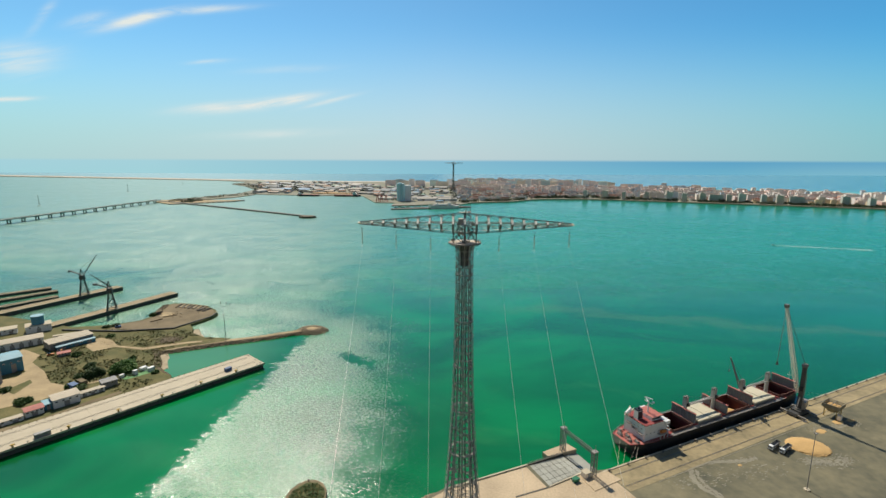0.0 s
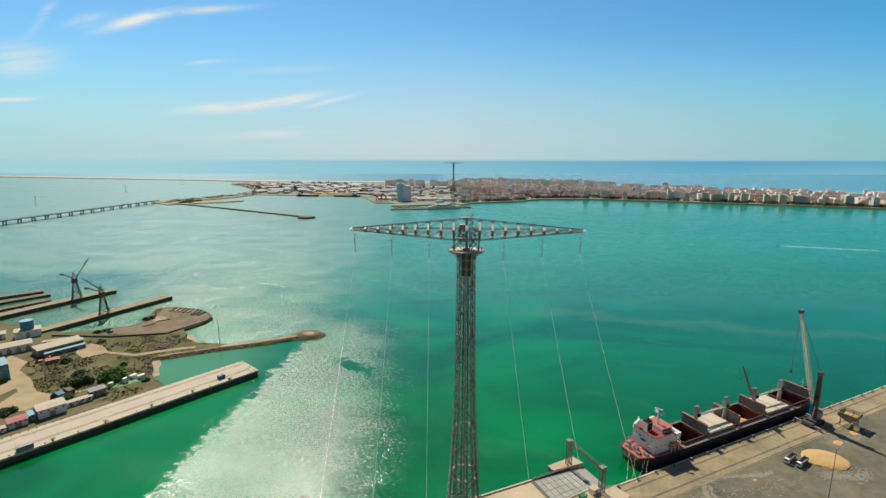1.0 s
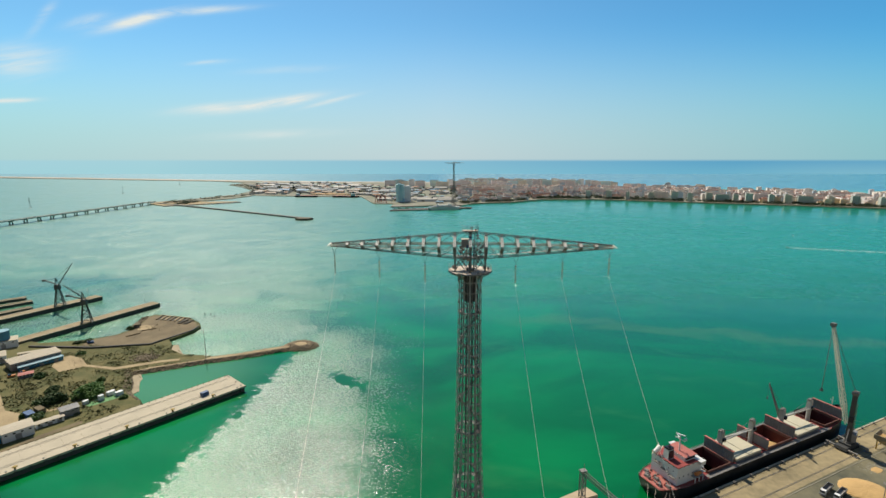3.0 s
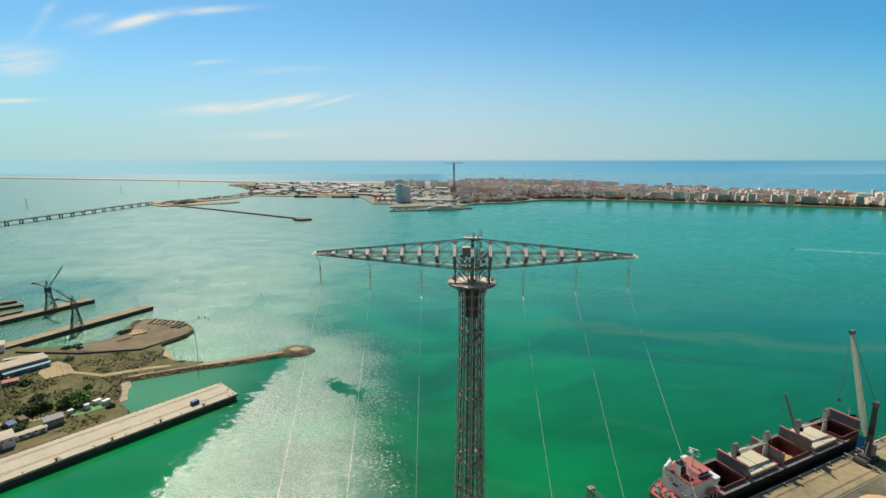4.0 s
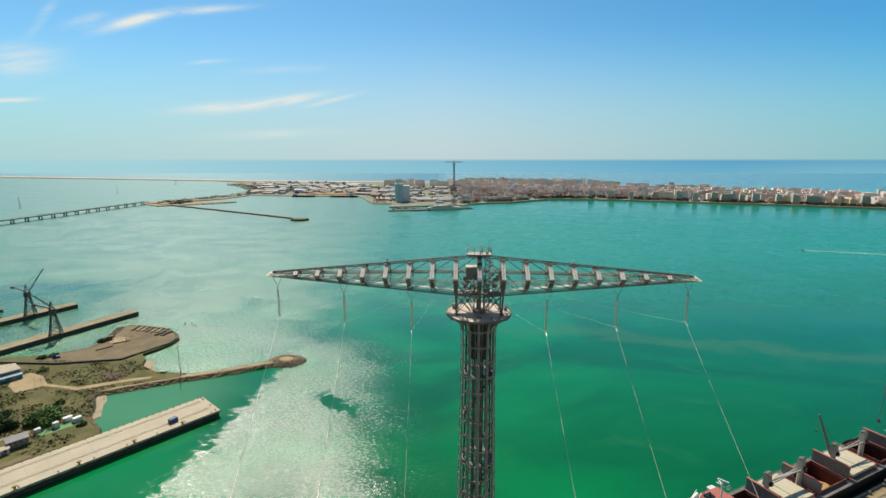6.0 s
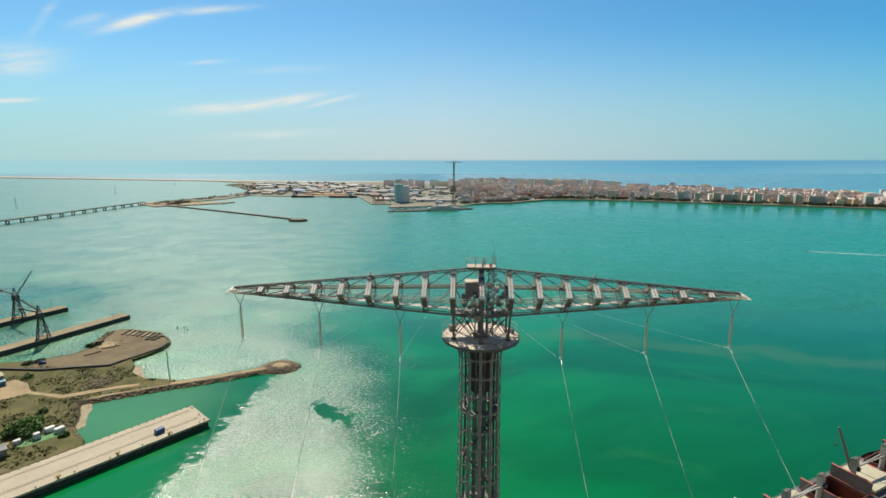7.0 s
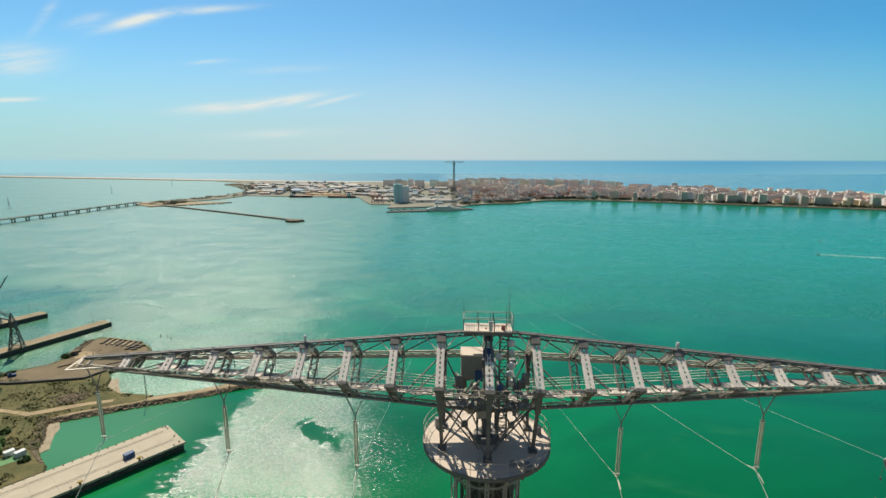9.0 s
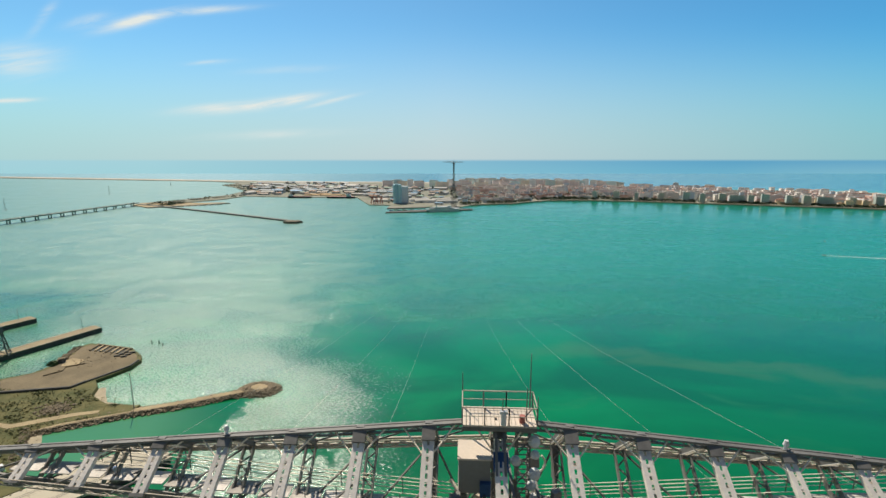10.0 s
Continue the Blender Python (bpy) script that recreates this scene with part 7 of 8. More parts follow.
lorry(pose(195.5, 110, 3.05, 0, 0, 214), "white-cabbed tipper lorry parked by a grain heap")
lorry(pose(200, 106.5, 3.05, 0, 0, 214), "white-cabbed tipper lorry parked alongside another")
rnd = random.Random(5)
heap = Geo().dome((0, 0, -0.1), 12.0, 10.0, 2.1, rnd, 40, 10, 0.03)
ob = part("grain_mound", heap, GRAIN)
ob.matrix_basis = pose(217, 111.0, 3.0, 0, 0, -10)
tagged(ob, "ochre mound of bulk grain on the yard", "mound")
for x, y, r in ((238, 128, 4), (258, 139, 4.5), (164.4, 92.8, 1.6), (268, 141, 3.2)):
    ob = part("grain_spill", Geo().dome((0, 0, -0.05), r, r * 0.6, 0.35, rnd, 16, 3, 0.15), GRAIN)
    ob.matrix_basis = pose(x, y, 3.0, 0, 0, 25)
    tagged(ob, "thin ochre spill of grain on the yard", "spill", "spills of grain")

lamp = thing("lamp_mast", pose(187.3, 72.0, 3.05), "tall slim floodlight mast on a pale base", "lamp mast")
part("pole", Geo().tube((0, 0, 0), (0, 0, 33), 0.27, 10, 0.13), STEEL, lamp)
part("base", Geo().tube((0, 0, 0), (0, 0, 0.5), 1.5, 12), CONCRETE, lamp)
for k in range(4):
    a = k * math.pi / 2
    part("floodlight", Geo().box((1.0 * math.cos(a), 1.0 * math.sin(a), 33), (0.5, 0.4, 0.25), math.degrees(a)), STEEL, lamp)
part("crown", Geo().tube((0, 0, 32.6), (0, 0, 32.9), 0.7, 12), STEEL, lamp)


# ---- gantry over the slipway ----
def gantry(a, b):
    """Two lattice portals joined by a trussed beam."""
    a, b = Vector(a), Vector(b)
    d = (b - a)
    length, turn = d.length, math.degrees(math.atan2(d.y, d.x))
    t = thing("slipway_gantry", pose(a.x, a.y, 0, 0, 0, turn), "dark steel gantry with a trussed beam over the slipway", "gantry")
    H = 18.0
    for x, z in ((0, 1.5), (length, 3.0)):
        for sx in (-0.9, 0.9):
            for sy in (-1.3, 1.3):
                part("column", Geo().beam((x + sx, sy, z), (x + sx, sy, H), 0.36), STEEL_DARK, t)
        for sy in (-1.3, 1.3):
            part("lacing", Geo().lace((x - 0.9, sy, z), (x - 0.9, sy, H), (x + 0.9, sy, z), (x + 0.9, sy, H), 5, 0.2), STEEL_DARK, t)
        for sx in (-0.9, 0.9):
            part("lacing", Geo().lace((x + sx, -1.3, z), (x + sx, -1.3, H), (x + sx, 1.3, z), (x + sx, 1.3, H), 4, 0.2), STEEL_DARK, t)
        part("cap", Geo().box((x, 0, H + 0.2), (2.6, 3.4, 0.5)), STEEL, t)
        part("aerial", Geo().tube((x + 0.5, 0, H), (x + 0.5, 0, H + 4.5), 0.12, 6), STEEL_DARK, t)
        part("plinth", Geo().box((x, 0, z - 0.6), (3.4, 4.2, 1.6)), CONCRETE, t)
    for sy in (-0.7, 0.7):
        for z in (H - 1.6, H):
            part("beam_chord", Geo().beam((0, sy, z), (length, sy, z), 0.28), STEEL_DARK, t)
        part("beam_lacing", Geo().lace((0, sy, H - 1.6), (length, sy, H - 1.6), (0, sy, H), (length, sy, H), 13, 0.16), STEEL_DARK, t)
    return t


gantry((66.0, 106.3), (77.0, 82.4))
hut = thing("machine_hut", pose(73.0, 82.4, 3.35, 0, 0, 30), "small grey machine hut by the slipway", "hut")
part("wall", Geo().box((0, 0, 1.4), (4.2, 3.4, 2.8)), STEEL_PALE, hut)
part("roof", Geo().box((0, 0, 2.9), (4.7, 3.9, 0.25)), CONCRETE, hut)
part("door", Geo().box((0.5, -1.74, 1.1), (1.0, 0.1, 2.1)), GREYBOX, hut)
skip = thing("waste_skip", pose(66.2, 78.4, 3.05, 0, 0, 30), "green waste skip on the apron", "skip")
part("body", Geo().box((0, 0, 1.0), (3.4, 2.4, 1.8), 0, 1.12), GREENBIN, skip)
part("rim", Geo().box((0, 0, 1.95), (3.9, 2.8, 0.16)), GREENBIN, skip)
fence = thing("fence", Matrix.Identity(4), "low steel railing along the slipway edge", "fence")
for p0, p1 in ((Vector((51.2, 74.0, 3.38)), Vector((66.5, 82.6, 3.38))), (Vector((42.8, 93.2, 2.98)), Vector((65.6, 104.0, 2.98)))):
    n = int((p1 - p0).length / 2)
    for k in range(n + 1):
        p = p0.lerp(p1, k / n)
        part("post", Geo().beam(p, p + Vector((0, 0, 1.1)), 0.12), STEEL_DARK, fence)
    for h in (0.6, 1.1):
        part("rail", Geo().beam(p0 + Vector((0, 0, h)), p1 + Vector((0, 0, h)), 0.08), STEEL_DARK, fence)

# ---- the city across the bay ----
CITYLAND = mat("city_ground", (0.38, 0.34, 0.28), 0.95, 0, 0.25, 0.012, 0.1, 0.0, col2=(0.12, 0.145, 0.08))
BRIDGE = mat("grey_bridge_concrete", (0.40, 0.43, 0.38), 0.85, 0, 0.15, 0.05, 0.5, 0.1)
TREES = mat("town_trees", (0.06, 0.085, 0.04), 0.8, 0, 0.4, 0.05, 0.5, 0.2, 0.2)
coast = [(-4600, 4180), (-1640, 3390), (-1340, 3180), (-1340, 2920), (-1180, 2720), (-1000, 2420), (-980, 2200), (-856, 2096), (-640, 2050), (-368, 2031), (-268, 1712), (-190, 1700), (-192, 1600), (-30, 1640), (60, 1640), (97, 1700),
         (175, 1740), (255, 1755), (335, 1830), (417, 1888), (580, 1890), (737, 1848), (1027, 1733), (1286, 1630), (1538, 1519), (2000, 1260), (2800, 800), (4800, 800), (4800, 1700), (2600, 2000), (1700, 2350),
         (900, 2820), (300, 3150), (-300, 3330), (-740, 3340), (-1600, 3540), (-4600, 4420)]
setting("ground_city", Geo().prism(coast, -2, 2.2), CITYLAND, "low city peninsula beyond the bay")
back = [(1700, 2350), (900, 2820), (300, 3150), (-300, 3330), (-740, 3345), (-1640, 3560), (-4600, 4430)]
front = [(-4600, 4330), (-1640, 3460), (-740, 3240), (-300, 3230), (300, 3060), (900, 2740), (1700, 2280)]
setting("beach_ocean", Geo().prism(back + front, -1, 2.6), SAND, "long pale ocean beach")
wall_line = [(97, 1700), (175, 1740), (255, 1755), (335, 1830), (417, 1888), (580, 1890), (737, 1848), (1027, 1733), (1286, 1630), (1538, 1519), (2000, 1260)]
g = Geo()
for a, b in zip(wall_line, wall_line[1:]):
    g.beam((*a, 2.2), (*b, 2.2), 7, 4.6)
setting("wall_promenade", g, CONCRETE, "pale sea wall of the city promenade")
g = Geo()
for a, b in zip(wall_line, wall_line[1:]):
    g.beam((a[0] - 3, a[1] - 5.5, 0.6), (b[0] - 3, b[1] - 5.5, 0.6), 6, 3.2)
setting("breakwater_foot", g, ROCK, "dark rock footing of the sea wall")


def facade(name, col, floor=3.0, bay=6.4, tint=0.26, dark=(0.50, 0.50, 0.50), share=0.66):
    """Plaster with rows of small windows too far off to be picked apart."""
    m = mat(name, col, 0.85, 0, 0.1, 0.05, 0.6, 0.0, tint)
    t = m.node_tree
    bsdf = t.nodes["Principled BSDF"]
    old = bsdf.inputs["Base Color"].links[0].from_socket
    at = t.nodes.new("ShaderNodeTexCoord")
    sep = t.nodes.new("ShaderNodeSeparateXYZ")
    link(t, at.outputs["Object"], sep.inputs[0])

    def calc(op, a, b):
        n = t.nodes.new("ShaderNodeMath")
        n.operation = op
        for i, v in enumerate((a, b)):
            if isinstance(v, float):
                n.inputs[i].default_value = v
            else:
                link(t, v, n.inputs[i])
        return n.outputs[0]
    along = calc("ADD", sep.outputs[0], sep.outputs[1])
    h = calc("LESS_THAN", calc("FRACT", calc("DIVIDE", along, bay), 0.0), share)
    v = calc("LESS_THAN", calc("ABSOLUTE", calc("SUBTRACT", calc("FRACT", calc("DIVIDE", sep.outputs[2], floor), 0.0), 0.55), 0.0), 0.22)
    mix = t.nodes.new("ShaderNodeMix")
    mix.data_type = "RGBA"
    mix.inputs[7].default_value = (*dark, 1)
    link(t, calc("MULTIPLY", h, v), mix.inputs[0])
    link(t, old, mix.inputs[6])
    link(t, mix.outputs[2], bsdf.inputs["Base Color"])
    return m


FACADES = [facade("pale_plaster_front", (0.88, 0.83, 0.79)), facade("pinkish_front", (0.86, 0.68, 0.62)), facade("ochre_front", (0.88, 0.79, 0.68)), facade("grey_front", (0.56, 0.64, 0.66)), facade("white_front", (0.80, 0.76, 0.70)), facade("terracotta_front", (0.70, 0.42, 0.32)), facade("blue_grey_front", (0.42, 0.52, 0.60))]
SLAB = [facade("slab_front_grey", (0.56, 0.62, 0.54), 3.0, 7.0, 0.2, (0.32, 0.34, 0.32)), facade("slab_front_cream", (0.68, 0.64, 0.52), 3.0, 6.0, 0.2, (0.34, 0.33, 0.30))]
OCHRE = facade("ochre_house_front", (0.82, 0.62, 0.34), 3.0, 5.0)
ROOFS = [mat("roof_terrace", (0.62, 0.49, 0.41), 0.9, 0, 0.2, 0.1, 1, 0, 0.2), mat("roof_white", (0.64, 0.58, 0.52), 0.9, 0, 0.15, 0.1, 1, 0, 0.15), mat("roof_tile_red", (0.42, 0.20, 0.13), 0.9, 0, 0.2, 0.1, 1, 0, 0.2)]
HALLROOF = [mat("hall_roof_pale", (0.46, 0.43, 0.38), 0.7, 0, 0.12, 0.05, 1, 0, 0.25), mat("hall_roof_brown", (0.42, 0.32, 0.25), 0.7, 0, 0.2, 0.05, 1, 0, 0.25), mat("hall_roof_blue", (0.10, 0.25, 0.38), 0.6, 0, 0.2, 0.05, 1, 0, 0.2), mat("hall_roof_grey", (0.30, 0.32, 0.33), 0.7, 0, 0.15, 0.05, 1, 0, 0.25),
            mat("hall_roof_tile", (0.50, 0.27, 0.17), 0.8, 0, 0.2, 0.05, 1, 0, 0.2), mat("hall_roof_green", (0.22, 0.30, 0.22), 0.7, 0, 0.2, 0.05, 1, 0, 0.2)]


def city_block(w, d, h, wall, roof, rnd):
    """Meshes of one flat-roofed block: walls with floor bands, parapet, stair heads."""
    g = Geo().box((0, 0, h / 2), (w, d, h))
    r = Geo()
    ring = [(-w / 2, -d / 2), (w / 2, -d / 2), (w / 2, d / 2), (-w / 2, d / 2)]
    inner = [(x * 0.95, y * 0.93) for x, y in ring]
    pts = [(x, y, z) for pl, z in ((ring, h), (ring, h + 1.1), (inner, h + 1.1), (inner, h + 0.2)) for x, y in pl]
    r.add(pts, [(4 * a + k, 4 * a + (k + 1) % 4, 4 * a + 4 + (k + 1) % 4, 4 * a + 4 + k) for a in range(3) for k in range(4)] + [(12, 13, 14, 15)])
    head = Geo().box((rnd.uniform(-0.3, 0.3) * w, rnd.uniform(-0.2, 0.2) * d, h + 1.8), (rnd.uniform(4, 8), rnd.uniform(3, 5), 3.4))
    return g.mesh("wall", wall), r.mesh("roof", roof), head.mesh("stair_head", wall), (w, d, h)


kept, rest = {}, []


def put_block(name, meshes, m, label, group):
    kept[name] = kept.get(name, 0) + 1
    if kept[name] > 280:
        rest.append((m, meshes))
        return None
    t = thing(name, m, label, "building", group)
    wall = part("wall", meshes[0], None, t)
    roof = part("roof", meshes[1], None, t)
    part("stair_head", meshes[2], None, roof)
    return t


rnd = random.Random(21)
tall = [city_block(w, d, h, FACADES[k % 7], ROOFS[(0, 1, 0, 2)[k % 4]], rnd) for k, (w, d, h) in enumerate(((44, 15, 23), (60, 14, 20), (34, 18, 26), (66, 14, 18), (30, 16, 27), (52, 16, 17), (28, 14, 31), (58, 16, 22), (38, 14, 20), (46, 18, 24)))]
low = [city_block(w, d, h, FACADES[(k * 3) % 7], ROOFS[(2, 1, 2, 0, 2, 1)[k]], rnd) for k, (w, d, h) in enumerate(((22, 14, 9), (30, 16, 12), (18, 12, 15), (26, 20, 10), (34, 14, 13), (20, 18, 16)))]
slabs = [city_block(w, d, h, SLAB[k % 2], ROOFS[1], rnd) for k, (w, d, h) in enumerate(((17, 26, 33), (22, 30, 35), (46, 13, 30), (18, 24, 32), (24, 22, 36)))]


def shore_y(x):
    return float(np.interp(x, [p[0] for p in wall_line], [p[1] for p in wall_line]))


used = [(300, 2850, 85)]


def free(x, y, r):
    if any((x - a) ** 2 + (y - b) ** 2 < (r + c) ** 2 for a, b, c in used):
        return False
    used.append((x, y, r))
    return True


# slab blocks standing end-on behind the promenade
x = 610.0
k = 0
while x < 1900:
    y = shore_y(x) + rnd.uniform(38, 60)
    if free(x, y, 17):
        put_block("slab_block", slabs[k % 5], pose(x, y, 2.2, 0, 0, rnd.choice((-25, -24, 65 if k % 4 == 2 else -26))), "tall pale slab block of flats near the sea wall", "slab blocks by the promenade")
    k += 1
    x += rnd.uniform(40, 72) * (1 if x > 900 else 1.4)
# low ochre houses on the sea front
ochre = [city_block(w, d, h, OCHRE, ROOFS[k % 3], rnd) for k, (w, d, h) in enumerate(((20, 12, 14), (26, 14, 18), (16, 12, 11), (22, 16, 22)))]
for k in range(70):
    x = rnd.uniform(1180, 2000)
    y = shore_y(x) + rnd.uniform(30, 95)
    if free(x, y, 11):
        put_block("town_house", ochre[k % 4], pose(x, y, 2.2, 0, 0, -25 + rnd.uniform(-8, 8)), "low ochre town house near the sea wall", "houses by the promenade")
# dense town behind
for depth in sorted(rnd.uniform(90, 760) for k in range(1500)):
    x = rnd.uniform(330, 2300)
    y = shore_y(min(x, 2000)) + depth - max(0, x - 2000) * 0.6
    lowzone = x < 760 and depth < 380
    if lowzone and rnd.random() < 0.35:
        continue
    if not inside(x, y, coast) or y > 3080 - 0.42 * max(0, x - 300) + 60:
        continue
    if not free(x, y, 13 if lowzone else 15):
        continue
    m = pose(x, y, 2.2, 0, 0, -24 + rnd.choice((0, 90)) + rnd.uniform(-6, 6))
    if lowzone:
        put_block("town_house", rnd.choice(low), m, "low plaster town building in a dense quarter", "buildings of the city")
    else:
        put_block("apartment_block", rnd.choice(tall if rnd.random() < 0.75 else low), m, "plaster apartment block in a dense city quarter", "buildings of the city")
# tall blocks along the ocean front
# distance haze put into these wall colours: paler plaster, faint windows
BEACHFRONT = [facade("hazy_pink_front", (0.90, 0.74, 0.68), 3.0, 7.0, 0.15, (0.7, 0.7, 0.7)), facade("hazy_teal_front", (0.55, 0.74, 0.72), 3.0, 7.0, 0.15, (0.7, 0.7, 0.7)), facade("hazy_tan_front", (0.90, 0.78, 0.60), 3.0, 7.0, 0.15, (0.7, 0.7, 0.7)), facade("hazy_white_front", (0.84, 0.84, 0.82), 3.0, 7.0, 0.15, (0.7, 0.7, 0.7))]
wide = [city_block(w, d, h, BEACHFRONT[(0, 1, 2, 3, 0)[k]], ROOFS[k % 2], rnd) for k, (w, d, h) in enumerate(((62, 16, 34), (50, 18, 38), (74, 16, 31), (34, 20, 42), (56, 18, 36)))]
for k in range(90):
    x = 130 + (k % 45) * 30 + rnd.uniform(-10, 10)
    y = 3020 - 0.45 * max(0, x - 300) - (k // 45) * 110 + rnd.uniform(-30, 30)
    if free(x, y, 13) and inside(x, y, coast) and rnd.random() < (0.95 if x < 900 else 0.45):
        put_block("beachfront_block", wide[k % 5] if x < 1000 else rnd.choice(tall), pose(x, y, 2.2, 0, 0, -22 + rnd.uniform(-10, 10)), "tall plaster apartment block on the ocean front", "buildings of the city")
# tall row by the ocean beach in the middle distance
for k in range(18):
    x, y = -318 + k * 44 + rnd.uniform(-8, 8), 2760 + rnd.uniform(-50, 60) - k * 4
    if free(x, y, 20):
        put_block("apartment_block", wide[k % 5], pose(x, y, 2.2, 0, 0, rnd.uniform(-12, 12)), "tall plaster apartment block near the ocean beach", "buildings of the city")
for k in range(420):
    x, y = rnd.uniform(60, 640), rnd.uniform(1790, 2560)
    if inside(x, y - 40, coast) and free(x, y, 15):
        put_block("town_house", rnd.choice(low if y < 2330 else tall[:6]), pose(x, y, 2.2, 0, 0, rnd.uniform(-30, 10)), "plaster town building between the port and the beach", "buildings of the city")

# the rest of the town, too far off and too many to count
def join_rest():
    verts, faces, slots, mats = [], [], [], []
    for m, meshes in rest:
        for me in meshes[:3]:
            if me.materials[0] not in mats:
                mats.append(me.materials[0])
            n = len(verts)
            verts.extend(tuple(m @ v.co) for v in me.vertices)
            for p in me.polygons:
                faces.append(tuple(i + n for i in p.vertices))
                slots.append(mats.index(me.materials[0]))
    me = bpy.data.meshes.new("far_quarter")
    me.from_pydata(verts, [], faces)
    for mt in mats:
        me.materials.append(mt)
    me.polygons.foreach_set("material_index", slots)
    return tagged(new("far_quarter", me), "dense pale apartment quarter far behind the promenade", "buildings", "", "stuff")


if rest:
    join_rest()
stadium = thing("stadium", pose(300, 2850, 2.2, 0, 0, -6) @ Matrix.Scale(0.85, 4), "dark roofed stadium stand", "stadium")
part("stand", Geo().box((0, 0, 11), (170, 60, 22)), FACADES[3], stadium)
part("roof", Geo().box((0, -6, 26), (185, 80, 5), 0, 0.97), mat("dark_stadium_roof", (0.05, 0.07, 0.10), 0.6), stadium)
part("rim", Geo().box((0, -45.8, 27.5), (186, 0.8, 1.6)), WHITE, stadium)


HALLWALL = mat("dusty_hall_wall", (0.60, 0.57, 0.52), 0.8, 0, 0.1, 0.05, 1, 0, 0.2)


# ---- port area with warehouses, silo and quays ----
def far_hall(w, d, h, roof, wall=None):
    g = Geo()
    r = h + d * 0.12
    for s in (-1, 1):
        g.add([(-w / 2, s * d / 2, h), (w / 2, s * d / 2, h), (w / 2, 0, r), (-w / 2, 0, r), (-w / 2, s * d / 2, h - 0.4), (w / 2, s * d / 2, h - 0.4), (w / 2, 0, r - 0.4), (-w / 2, 0, r - 0.4)],
              [(0, 1, 2, 3), (7, 6, 5, 4), (0, 4, 5, 1), (1, 5, 6, 2), (3, 2, 6, 7), (0, 3, 7, 4)])
    b = Geo().box((0, 0, h / 2), (w - 0.6, d - 0.6, h))
    return b.mesh("wall", wall or HALLWALL), g.mesh("roof", roof), Geo().box((-w * 0.2, -d / 2, h * 0.4), (w * 0.14, 0.5, h * 0.7)).mesh("door", GREYBOX)


halls = [far_hall(w, d, h, HALLROOF[(0, 3, 4, 3, 1, 2, 0, 5)[k]]) for k, (w, d, h) in enumerate(((60, 26, 8), (44, 22, 7), (36, 20, 9), (80, 30, 9), (52, 24, 7), (30, 18, 6), (70, 34, 10), (46, 30, 8)))]
port = [(-1150, 2760), (-960, 2420), (-940, 2210), (-850, 2120), (-640, 2080), (-350, 2060), (-240, 1760), (-60, 1690), (60, 1690), (120, 1760), (60, 2500), (-300, 2700), (-740, 3150), (-1250, 3120)]
# long white quay sheds beside the silo, blue halls and open ore stores further along
quay_shed = far_hall(78, 26, 9, HALLROOF[0], WHITE)
blue_hall = far_hall(58, 34, 13, mat("bright_blue_sheet", (0.06, 0.24, 0.46), 0.6, 0, 0.12, 0.05, 1, 0, 0.15))
for x, y, turn, meshes, text in ((-70, 1800, 8, quay_shed, "long white quay shed beside the silo"), (12, 1790, 8, quay_shed, "long white quay shed near the far pylon"), (-96, 1850, 8, quay_shed, "long white transit shed behind the silo"), (-8, 1856, 8, quay_shed, "long white transit shed of the port"),
                                 (-792, 2300, -10, blue_hall, "bright blue industrial hall of the port"), (-690, 2262, -10, blue_hall, "blue industrial hall near the port quay")):
    if free(x, y, 26):
        t = thing("warehouse", pose(x, y, 2.2, 0, 0, turn), text, "warehouse", "warehouses of the port")
        part("wall", meshes[0], None, t)
        part("roof", meshes[1], None, t)
        part("door", meshes[2], None, t)
ORE = mat("orange_ore_heap", (0.52, 0.36, 0.20), 0.95, 0, 0.3, 0.03, 0.4, 0.2)
for x, y, r in ((-590, 2150, 38), (-530, 2135, 30), (-480, 2140, 34), (-430, 2125, 26), (-545, 2185, 36)):
    if free(x, y, r * 0.75):
        t = thing("ore_heap", pose(x, y, 2.2), "low orange heap of loose ore on the port quay", "heap", "ore heaps of the port")
        part("heap", Geo().dome((0, 0, 0), r, r * 0.6, 6.5, rnd, 12, 4, 0.2), ORE, t)
for k in range(900):
    x, y = rnd.uniform(-1250, 120), rnd.uniform(1700, 3140)
    if (x + 173) ** 2 + (y - 1765) ** 2 < 60 ** 2 or (x - FAR[0]) ** 2 + (y - FAR[1]) ** 2 < 40 ** 2 or not inside(x, y - 30, port) or not inside(x, y, port):
        continue
    j = rnd.randrange(8)
    if free(x, y, (30, 24, 21, 38, 27, 18, 36, 26)[j] * 0.85):
        t = thing("warehouse", pose(x, y, 2.2, 0, 0, rnd.choice((-12, 78)) + rnd.uniform(-5, 5)), "pale port warehouse with a pitched sheet roof" if j % 3 == 0 or j > 5 else "port warehouse with a coloured sheet roof", "warehouse", "warehouses of the port")
        part("wall", halls[j][0], None, t)
        part("roof", halls[j][1], None, t)
        part("door", halls[j][2], None, t)
silo = thing("silo_building", pose(-172, 1776, 2.2, 0, 0, 8), "tall pale blue grain silo block on the port quay", "silo")
SILO = mat("pale_blue_silo", (0.44, 0.69, 0.75), 0.7, 0, 0.08, 0.02, 0.3, 0)
for i in range(2):
    for j in range(2):
        part("silo_cell", Geo().tube((-8 + i * 15, -8 + j * 15, 0), (-8 + i * 15, -8 + j * 15, 66), 8.6, 20), SILO, silo)
part("head_house", Geo().box((-1, 0, 67), (29, 29, 3)).box((-2, 0, 70), (12, 12, 4)), SILO, silo)
